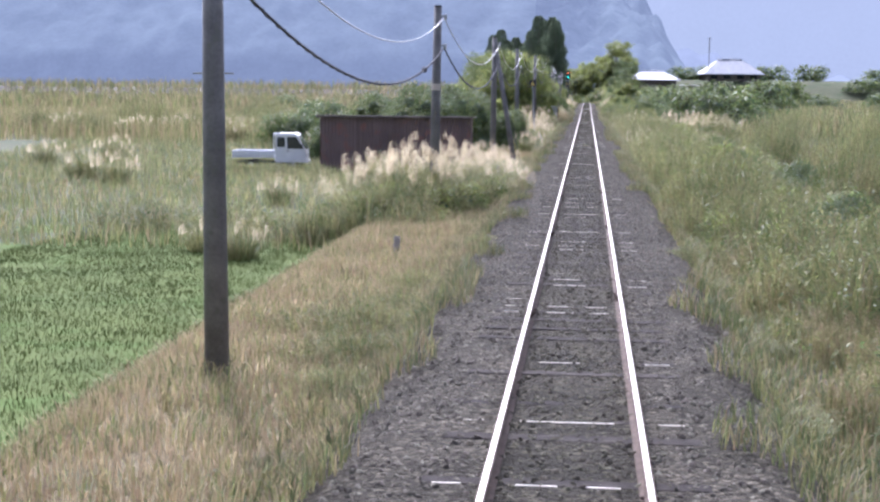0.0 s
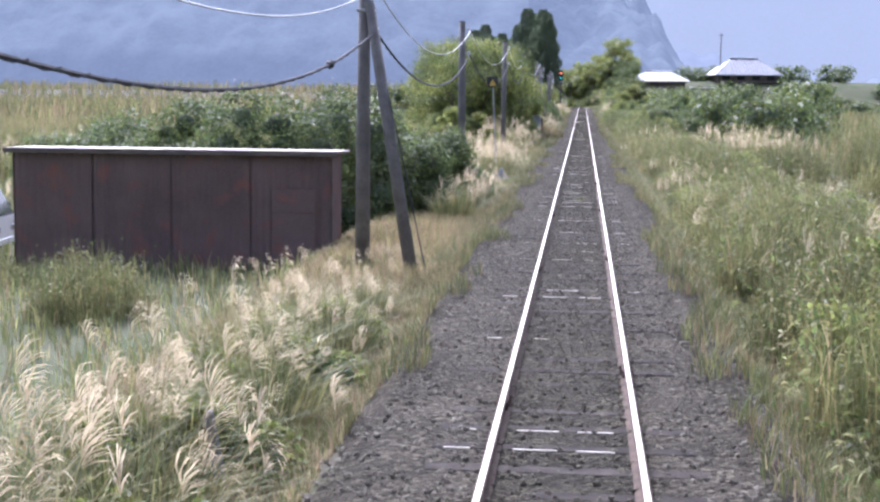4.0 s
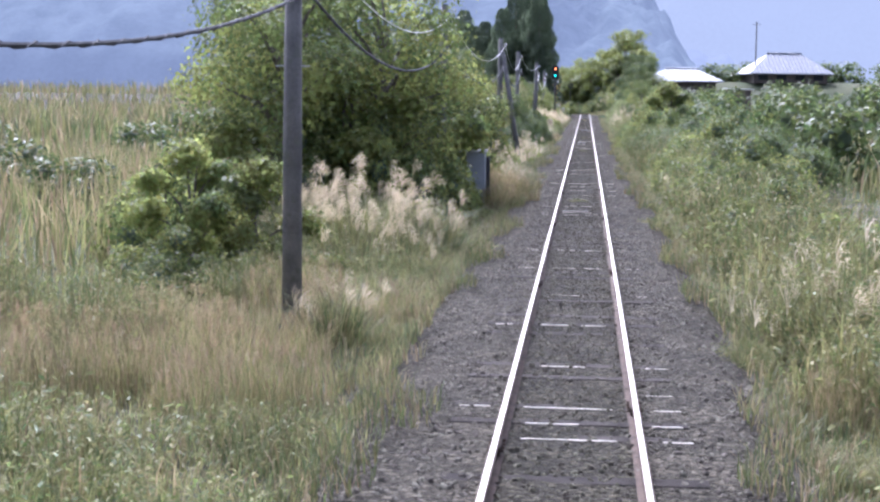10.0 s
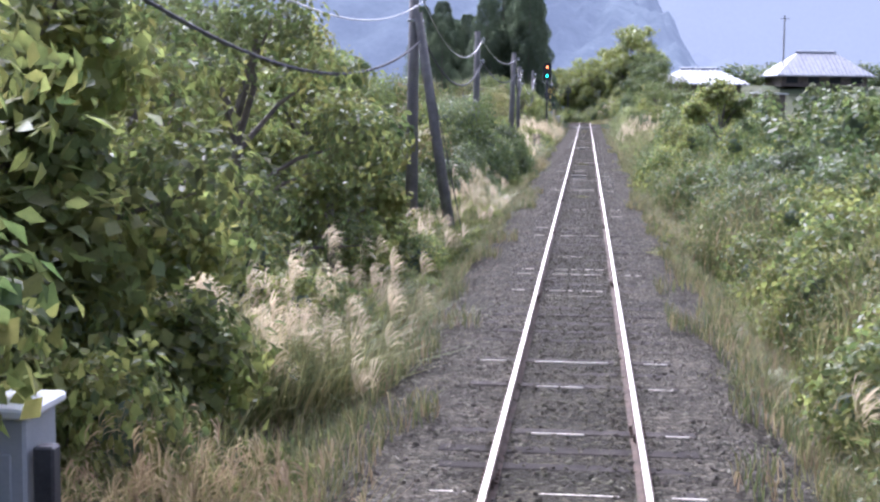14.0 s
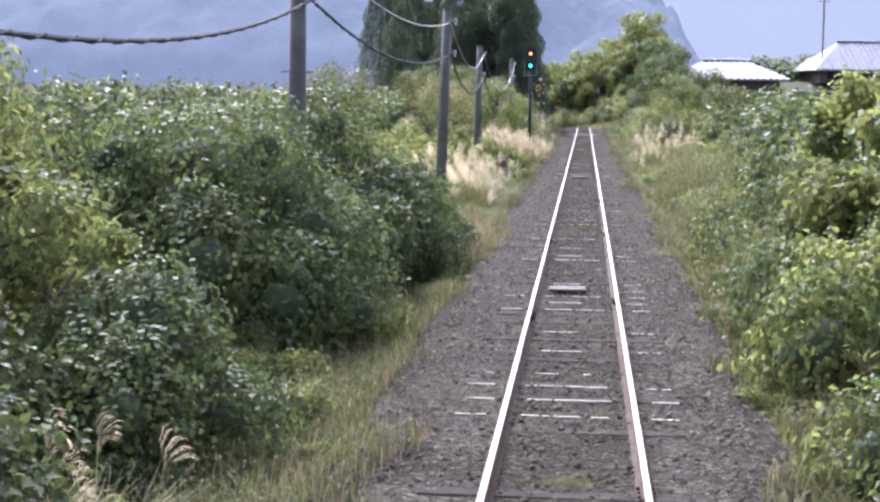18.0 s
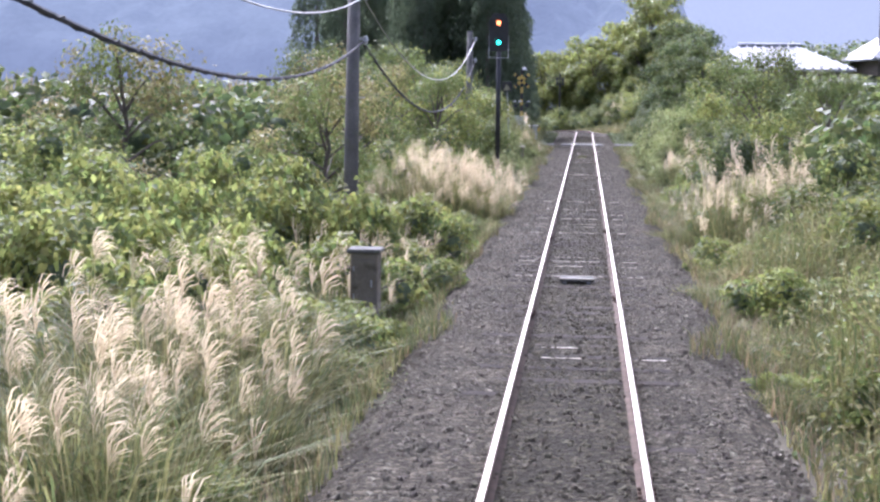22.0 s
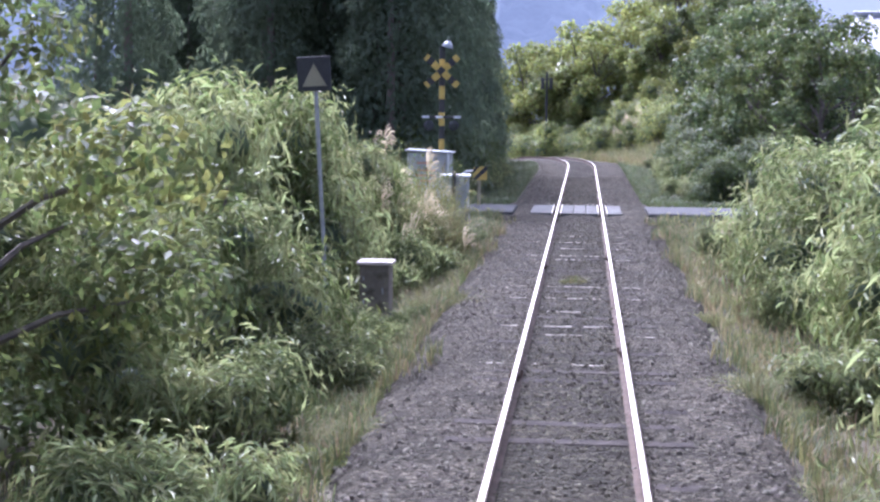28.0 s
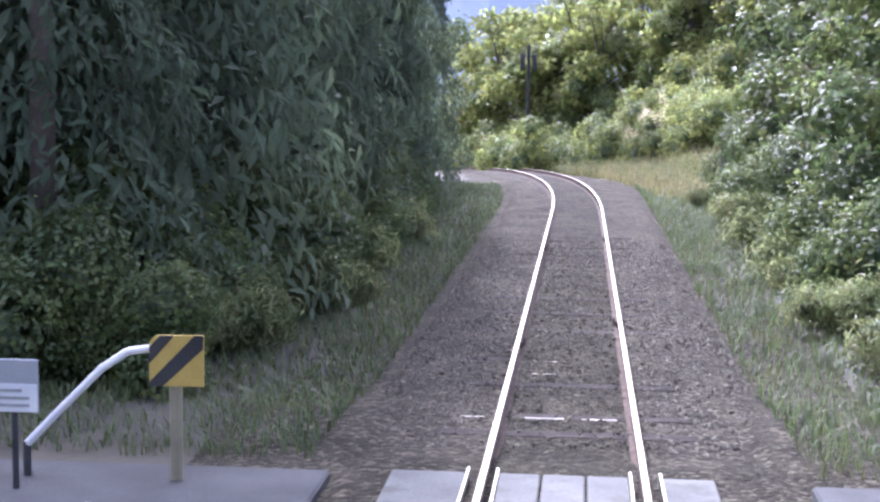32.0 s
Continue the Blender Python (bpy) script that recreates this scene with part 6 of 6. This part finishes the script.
def marker_post(x, y):
    g = land(x, y)
    ob = thing("boundary_post", "short weathered concrete boundary post in dry grass", "post", at=pose(x, y, g, 1.5, 2, 8))
    part("shaft", box(0.12, 0.12, 0.46, (0, 0, 0.08), 0.012), M["pole_concrete"], ob)
    part("top", box(0.105, 0.105, 0.03, (0, 0, 0.318), 0.012), M["concrete"], ob)
    return ob


marker_post(-3.44, 27.2)


def gradient_post(x, y):
    g = land(x, y)
    ob = thing("gradient_post", "small pale grey gradient post with two sloping arms", "post", at=pose(x, y, g))
    part("shaft", box(0.13, 0.10, 0.75, (0, 0, 0.2), 0.012), M["grey_paint"], ob)
    arm = part("arm", moved(box(0.58, 0.04, 0.13, (-0.27, 0, 0), 0.008), pose(0, -0.075, 0.48, 0, -50, 0)), M["grey_paint"], ob)
    part("arm", moved(box(0.34, 0.04, 0.13, (0.16, 0, 0), 0.008), pose(0, 0.075, 0.48, 0, 58, 0)), M["grey_paint"], ob)
    part("figure_bar", moved(box(0.22, 0.006, 0.06, (-0.33, -0.024, 0), 0.0), pose(0, -0.075, 0.48, 0, -50, 0)), M["black_paint"], arm)
    return ob


gradient_post(-2.62, 84.8)


def stump_post(x, y, h, lean):
    g = land(x, y)
    ob = thing("old_post", "leaning weathered timber stake beside the ballast", "post", at=pose(x, y, g, 0, lean, 0))
    part("shaft", tube([(0, 0, -0.2), (0, 0, h * 0.6), (0, 0, h)], [0.055, 0.05, 0.04], 7), M["pole_wood"], ob)
    part("split_top", box(0.05, 0.05, 0.06, (0.01, 0, h), 0.01), M["pole_concrete"], ob)
    return ob


stump_post(-2.55, 45.7, 0.75, -9)

# ---- line-side boxes ----


def line_box(x, y, top, w, d, h, lid, label, mat, pipe=False):
    ob = thing("trackside_box", label, "box", at=pose(x, y, top - h))
    part("body", box(w, d, h, (0, 0, h / 2), 0.015), mat, ob)
    part("lid", box(w + 0.08, d + 0.08, 0.05, (0, 0, h + 0.02), 0.012), lid, ob)
    dr = part("door", box(w * 0.72, 0.015, h * 0.74, (0, -d / 2 - 0.008, h * 0.52), 0.004), mat, ob)
    part("hinge", join(*[tube([(-w * 0.36, -d / 2 - 0.02, h * e), (-w * 0.36, -d / 2 - 0.02, h * (e + 0.08))], 0.01, 6) for e in (0.25, 0.7)]), M["steel"], dr)
    part("handle", box(0.02, 0.02, 0.09, (w * 0.28, -d / 2 - 0.024, h * 0.5), 0.004), M["steel"], dr)
    part("plinth", box(w + 0.04, d + 0.04, 0.5, (0, 0, -0.25), 0.02), M["box_concrete"], ob)
    if pipe:
        part("conduit", tube([(0, -d / 2 - 0.07, -0.3), (0, -d / 2 - 0.07, h * 0.9), (0, -d / 2 - 0.05, h + 0.14)], 0.045, 10), M["dark_metal"], ob, "dark cable conduit")
    return ob


line_box(-2.56, 197.2, 0.75, 0.34, 0.30, 0.75, M["box_concrete"], "weathered brown concrete cable box half hidden in vines", M["old_concrete"])
relay = line_box(-2.68, 124.05, 1.20, 0.48, 0.40, 1.55, M["white_paint"], "tall grey steel relay cabinet with a dark post, among shrubs", M["grey_paint"])
part("side_post", box(0.10, 0.10, 1.42, (0.31, -0.12, 0.70), 0.012), M["dark_metal"], relay, "dark square post beside the cabinet")
row("vine_a", VINE, [(-3.3, 122.9, 0.55, 1.3), (-3.05, 123.3, 0.42, 1.3), (-3.45, 123.9, 0.6, 1.4), (-2.75, 123.0, 0.34), (-3.6, 125.3, 0.6, 1.4), (-2.7, 122.4, 0.4), (-1.95, 126.6, 0.34, 1.9), (-2.5, 126.2, 0.4, 2.0)])
row("tan_a", "tall dry straw grass with drooping seed heads", [(-2.25, 124.6, 0.85), (-1.95, 125.4, 0.8), (-2.45, 125.6, 0.95), (-2.0, 123.6, 0.6)], "grass")
line_box(-2.78, 243.4, 0.42, 0.42, 0.38, 0.72, M["plank"], "brown concrete cable box with a sunlit plank lid", M["old_concrete"])
line_box(-2.65, 254.4, 1.10, 0.58, 0.42, 0.66, M["white_paint"], "pale grey cabinet with a dark conduit, before the crossing", M["grey_paint"], True)


def control_cabinet(x, y, g, w, d, h):
    ob = thing("crossing_cabinet", "tall white steel cabinet with faded red notices, by the level crossing", "cabinet", at=pose(x, y, g, 0, 0, -4))
    part("body", box(w, d, h, (0, 0, h / 2), 0.015), M["grey_paint"], ob)
    part("roof", moved(box(w + 0.10, d + 0.12, 0.05, (0, 0, 0), 0.012), pose(0, 0, h + 0.03, 0, 2.5, 0)), M["grey_paint"], ob)
    dr = part("door", box(w * 0.84, 0.02, h * 0.9, (-0.03, -d / 2 - 0.01, h * 0.5), 0.006), M["grey_paint"], ob)
    part("notice", join(*[box(w * e, 0.004, 0.035, (-0.06 + o, -d / 2 - 0.024, h * q), 0) for e, o, q in ((0.3, -0.05, 0.86), (0.45, 0.02, 0.76), (0.5, 0.0, 0.69), (0.35, 0.06, 0.61), (0.2, -0.08, 0.54))]),
         material("notice_red", (0.45, 0.16, 0.12), (0.55, 0.24, 0.18), 4, 0.6), dr, "rows of faded red writing")
    part("frame", box(0.05, 0.05, h, (w / 2 - 0.02, -d / 2 - 0.03, h / 2), 0.006), M["white_paint"], ob, "white corner strip")
    part("lock", box(0.03, 0.03, 0.10, (w * 0.3, -d / 2 - 0.03, h * 0.45), 0.006), M["steel"], dr)
    part("plinth", box(w + 0.1, d + 0.1, 0.4, (0, 0, -0.2), 0.02), M["concrete"], ob)
    return ob


control_cabinet(-3.52, 257.5, -0.2, 1.0, 0.5, 1.70)

row("sasa_b", SASA, [(-3.0, 252.6, 0.5), (-2.6, 253.5, 0.34), (-3.6, 253.6, 0.6), (-2.95, 253.7, 0.38), (-2.25, 253.9, 0.34), (-2.62, 253.7, 0.42), (-2.9, 253.2, 0.45), (-3.6, 256.2, 0.5), (-3.2, 255.8, 0.35)])
grass("wood_edge_grass", 79, 12000, (-9, -1.9), (254, 259.2), 0.25, 0.010, 0.7, [M["grass_green"], M["grass_olive"], M["leaf_dark"]], (0.4, 0.8), "thin grass in the shade beside the line")

row("vine_a", VINE, [(-2.75, 196.1, 0.5, 1.15), (-2.35, 196.3, 0.36, 1.1), (-3.05, 195.9, 0.55, 1.2), (-2.62, 196.5, 0.46, 1.3), (-2.3, 196.9, 0.34, 1.2), (-2.5, 195.4, 0.42)])
row("sasa_b", SASA, [(-2.85, 242.6, 0.3), (-3.2, 242.2, 0.45), (-2.5, 242.9, 0.24), (-2.3, 243.6, 0.26), (-2.7, 241.6, 0.4)])

# ---- colour-light signals ----


def colour_signal(x, y, top, lit):
    g = land(x, y)
    ob = thing("railway_signal", "tall two-lamp railway signal showing red and green" if lit else "dark railway signal mast seen at the bend", "signal", at=pose(x, y, g))
    h = top - g
    part("mast", tube([(0, 0, -0.4), (0, 0, h)], [0.085, 0.075], 12), M["dark_metal"], ob, smooth=True)
    plate = [(-0.30, h - 1.28), (0.30, h - 1.28), (0.33, h - 1.1), (0.33, h - 0.22), (0.2, h), (-0.2, h), (-0.33, h - 0.22), (-0.33, h - 1.1)]
    hd = part("backplate", moved(profile(plate, 0.03), pose(0, -0.12, 0)), M["black_paint"], ob)
    for k, (dz, col) in enumerate(((0.32, (1.0, 0.22, 0.06)), (0.98, (0.06, 0.85, 0.62)))):
        part("lens", tube([(0, -0.15, h - dz), (0, -0.17, h - dz)], [0.075, 0.065], 18), glow("lamp_%s" % "red green".split()[k], col, 3.0), hd, "lit red lamp" if k == 0 else "lit green lamp")
        hood = []
        for q in range(9):
            a = math.pi * (q / 8) * 1.1 - 0.16
            hood.append((math.cos(a) * 0.125, math.sin(a) * 0.125))
        vs = [(u, e, h - dz + v) for e in (-0.13, -0.38) for u, v in hood]
        part("hood", (vs, [(q, q + 1, q + 10, q + 9) for q in range(8)]), M["black_paint"], hd)
    part("ladder", join(tube([(-0.33, -0.1, h - 0.75), (-0.33, -0.1, h - 1.5), (0.33, -0.1, h - 1.5), (0.33, -0.1, h - 0.75)], 0.012, 6)), M["white_paint"], ob, "thin pale guard hoop")
    part("housing", box(0.30, 0.22, 1.1, (0, 0.02, h - 0.66), 0.02), M["dark_metal"], ob)
    return ob


colour_signal(-2.92, 230.0, 5.42, True)


def bend_signal(x, y, top):
    g = land(x, y)
    ob = thing("bend_signal", "dark slim signal mast standing before the sunlit bank", "signal", at=pose(x, y, g))
    h = top - g
    part("mast", tube([(0, 0, -0.4), (0, 0, h)], 0.075, 10), M["dark_metal"], ob)
    for sx in (-1, 1):
        part("head", box(0.22, 0.16, 0.75, (sx * 0.27, 0, h - 0.75), 0.03), M["dark_metal"], ob)
    part("bracket", box(0.7, 0.07, 0.07, (0, 0, h - 0.5), 0.01), M["dark_metal"], ob)
    return ob


bend_signal(-2.38, 318.0, 4.7)

# ---- train-stop plates and loose planks between the rails ----


def ats_plate(x, y, turn):
    ob = thing("track_transponder", "pale metal transponder plate fixed between the rails", "transponder", "plates between the rails", pose(x, y, -0.12, 0, 0, turn))
    part("cover", box(0.52, 0.26, 0.05, (0, 0, 0.035), 0.012), M["box_concrete"], ob)
    part("edge", join(box(0.54, 0.02, 0.02, (0, -0.14, 0.05), 0.005), box(0.54, 0.02, 0.02, (0, 0.14, 0.05), 0.005)), M["pale_edge"], ob)
    for e in (-0.18, 0.18):
        part("foot", box(0.06, 0.2, 0.06, (e, 0, 0.0)), M["steel"], ob)
    return ob


for x, y, t in ((-0.12, 170.7, 1), (0.0, 201.6, -1)):
    ats_plate(x, y, t)
row("weed_a", "small tuft of weeds growing between the rails", [(-0.05, 246.3, 0.16, 1.2), (0.0, 181.6, 0.15), (-0.1, 125.5, 0.16, 0.9), (0.05, 73.5, 0.14), (0.0, 160.0, 0.14)], "weeds")
pl = thing("loose_plank", "pale weathered plank lying between the rails", "plank", at=pose(-0.1, 121.6, -0.11, 0, 0, -3))
part("board", box(0.62, 0.07, 0.025, (0, 0, 0), 0.006), M["plank"], pl)
part("nail", join(*[tube([(e, 0, 0.02), (e, 0, 0.03)], 0.008, 6) for e in (-0.25, 0.25)]), M["steel"], pl)

# ---- level crossing ----
DY0, DY1 = 259.2, 262.1
ym, yl = (DY0 + DY1) / 2, DY1 - DY0
deck = thing("crossing_deck", "grey concrete deck of the narrow level crossing", "level crossing", at=pose(0, ym, 0), kind="structure")
for x0, x1 in ((-1.22, -0.665), (-0.455, -0.16), (-0.15, 0.15), (0.16, 0.455), (0.665, 1.05)):
    part("slab", box(x1 - x0 - 0.006, yl, 0.16, ((x0 + x1) / 2, 0, -0.085), 0.012), M["concrete"], deck)
for x in (-0.675, -0.465, 0.465, 0.675):
    part("edge_strip", box(0.022, yl + 0.2, 0.05, (x, 0, -0.02), 0.004), M["rail_top"], deck, "worn steel strip along the flangeway")
road = thing("crossing_road", "narrow grey asphalt lane leading over the track", "road", at=pose(0, ym, 0), kind="structure")
part("lane", box(4.2, yl - 0.3, 0.12, (-3.75, 0.1, -0.07), 0.02), M["asphalt"], road)
part("lane", box(9.0, yl - 0.3, 0.12, (6.2, 0.1, -0.07), 0.02), M["asphalt"], road)
part("lane", box(14.0, yl - 0.3, 0.12, (-12.86, 0.1, -0.09), 0.02), M["asphalt"], road)
for k in range(9):
    st = thing("road_stud", "small white stud along the edge of the lane", "stud", "studs along the lane", pose(-2.985 - 0.004 * k, 259.28 + 0.205 * k, 0.0, 0, 0, 4))
    part("cap", box(0.10, 0.055, 0.02, (0, 0, 0.0), 0.006), M["white_paint"], st)


def warning_post(x, y):
    g = land(x, y)
    ob = thing("crossing_warning_post", "yellow and black banded level-crossing post with crossed boards", "crossing signal", at=pose(x, y, g))
    z = 0.0
    for k in range(13):
        part("band", tube([(0, 0, z), (0, 0, z + 0.32)], 0.07, 12), M["yellow_paint"] if k % 2 else M["black_paint"], ob, "yellow band" if k % 2 else "black band")
        z += 0.32
    for s in (-1, 1):
        bd = part("crossed_board", moved(box(1.05, 0.02, 0.16, (0, 0, 0), 0.004), pose(0, -0.09 - 0.012 * s, 3.55, 0, 42 * s, 0)), M["yellow_paint"], ob, "yellow and black crossed board")
        for e in (-0.36, -0.02, 0.32):
            part("stripe", moved(box(0.15, 0.024, 0.162, (e, 0, 0), 0), pose(0, -0.09 - 0.012 * s, 3.55, 0, 42 * s, 0)), M["black_paint"], bd)
    arm = part("lamp_arm", box(0.95, 0.05, 0.05, (0, -0.08, 2.45), 0.008), M["black_paint"], ob)
    part("white_stripe", join(*[box(0.17, 0.054, 0.054, (e, -0.08, 2.452), 0) for e in (-0.38, -0.05, 0.38)]), M["white_paint"], arm)
    for e in (-0.3, 0.3):
        lamp = part("lamp", tube([(e, 0.02, 2.25), (e, -0.12, 2.25)], [0.12, 0.13], 14), M["black_paint"], ob)
        part("glass", tube([(e, -0.121, 2.25), (e, -0.14, 2.25)], [0.10, 0.08], 14), M["dark_glass"], lamp)
    part("bell", tube([(0.12, 0, 4.12), (0.14, 0, 4.2), (0.16, 0, 4.28)], [0.14, 0.12, 0.03], 12), M["grey_paint"], ob)
    return ob


warning_post(-3.36, 258.6)
ns = thing("notice_sign", "small grey and white notice board on a thin post", "sign", at=pose(-3.65, 261.27, land(-3.65, 261.27)))
part("post", tube([(0, 0.02, -0.2), (0, 0.02, 0.9)], 0.022, 8), M["dark_metal"], ns)
bd = part("board", box(0.36, 0.015, 0.36, (0, -0.01, 0.77), 0.006), M["grey_paint"], ns)
part("white_panel", box(0.35, 0.006, 0.19, (0, -0.021, 0.69), 0.002), M["white_paint"], bd, "white lower half")
part("writing_bar", join(box(0.2, 0.004, 0.02, (-0.03, -0.026, 0.74)), box(0.24, 0.004, 0.02, (0, -0.026, 0.69)), box(0.22, 0.004, 0.02, (0.01, -0.026, 0.64))), M["steel"], bd)


def lane_guard(x, y, turn):
    g = land(x, y)
    ob = thing("lane_guard", "bent white pipe rail with a yellow and black striped board", "guard rail", at=pose(x, y, g, 0, 0, turn))
    z = 0.83 - g
    part("post", tube([(0, 0, -0.3), (0, 0, z + 0.1)], 0.045, 10), M["shaded_yellow"], ob, "yellowed post")
    part("pipe", tube([(-1.05, 0.05, z - 0.62), (-0.80, 0.05, z - 0.36), (-0.52, 0.05, z - 0.08), (-0.34, 0.05, z + 0.04), (-0.20, 0.05, z + 0.06), (0.0, 0.05, z + 0.06)], 0.028, 8), M["white_paint"], ob)
    part("pipe_foot", tube([(-1.05, 0.05, -0.3), (-1.05, 0.05, z - 0.60)], 0.028, 8), M["dark_metal"], ob)
    w, h = 0.37, 0.35
    bd = part("board", moved(profile([(-w / 2, -h / 2), (w / 2, -h / 2), (w / 2, h / 2), (-w / 2 + 0.06, h / 2), (-w / 2 + 0.02, h / 2 - 0.02), (-w / 2, h / 2 - 0.06)], 0.025), pose(0.02, -0.06, z)), M["yellow_paint"], ob)
    part("stripe", moved(profile([(-w / 2, -h / 2 + 0.03), (-w / 2, -h / 2), (-w / 2 + 0.09, -h / 2), (w / 2, h / 2 - 0.09), (w / 2, h / 2), (w / 2 - 0.06, h / 2)], 0.004), pose(0.02, -0.0755, z)), M["black_paint"], bd)
    part("stripe", moved(profile([(-w / 2, 0.09), (-w / 2, -0.02), (-0.01, h / 2), (-0.11, h / 2)], 0.004), pose(0.02, -0.0755, z)), M["black_paint"], bd)
    return ob


lane_guard(-2.65, 261.65, 4)

# ---- houses beyond the valley ----


def house(x, y, w, d, eave, rise, label, wall, turn=0.0):
    g = land(x, y) - 0.2
    ob = thing("farm_house", label, "house", at=pose(x, y, g, 0, 0, turn))
    h = eave - g
    part("wall", box(w, d, h, (0, 0, h / 2), 0.03), wall, ob)
    o = 0.8
    a, b = w / 2 + o, d / 2 + o
    k = w * 0.22
    roof = part("roof", ([(-a, -b, h), (a, -b, h), (a, b, h), (-a, b, h), (-k, 0, h + rise), (k, 0, h + rise), (-a, -b, h - 0.15), (a, -b, h - 0.15), (a, b, h - 0.15), (-a, b, h - 0.15)],
                         [(0, 1, 5, 4), (1, 2, 5), (2, 3, 4, 5), (3, 0, 4), (6, 7, 1, 0), (7, 8, 2, 1), (8, 9, 3, 2), (9, 6, 0, 3), (9, 8, 7, 6)]), M["tile"], ob, "grey glazed tile roof with glints")
    part("ridge", tube([(-k - 0.2, 0, h + rise + 0.05), (k + 0.2, 0, h + rise + 0.05)], 0.16, 8), M["tile"], roof)
    rolls = []
    for i in range(int(2 * a / 0.55)):
        u = -a + 0.3 + i * 0.55
        t = 1.0 if abs(u) < k else (a - abs(u)) / (a - k)
        rolls.append(tube([(u, -b, h + 0.04), (u, -b + b * t, h + rise * t + 0.04)], 0.08, 6))
    for r in rolls:
        part("tile_roll", r, M["tile"], roof)
    for i in range(4):
        wx = -w / 2 + w * (i + 0.5) / 4
        wi = part("window", box(w * 0.15, 0.06, 1.0, (wx, -d / 2 - 0.02, h * 0.62), 0.01), M["dark_timber"], ob)
        part("pane", box(w * 0.13, 0.02, 0.86, (wx, -d / 2 - 0.055, h * 0.62), 0.004), M["dark_glass"], wi)
    return ob


house(12.3, 281, 8.6, 7.0, 4.5, 1.6, "farm house with a grey glazed tile roof", M["dark_timber"])
house(29.5, 312, 11.0, 8.0, 6.0, 3.0, "larger farm house with a dark tiled roof", M["dark_timber"], 8)
lean = thing("lean_to", "low store with a flat white sheet roof", "shed", at=pose(18.6, 270, land(18.6, 270)))
part("wall", box(3.0, 2.4, 3.6, (0, 0, 1.8), 0.02), M["dark_timber"], lean)
part("roof", moved(box(3.6, 3.0, 0.10, (0, 0, 0), 0.02), pose(0, 0, 3.7, 0, 1.5, 0)), M["white_paint"], lean)
fp = thing("far_pole", "slim pole beside the farm house", "utility pole", at=pose(25.0, 309, land(25, 309)))
part("shaft", tube([(0, 0, -0.4), (0, 0, 9.0)], [0.12, 0.09], 8), M["pole_concrete"], fp)
part("arm", box(1.2, 0.08, 0.08, (0, 0, 8.6), 0.01), M["steel"], fp)
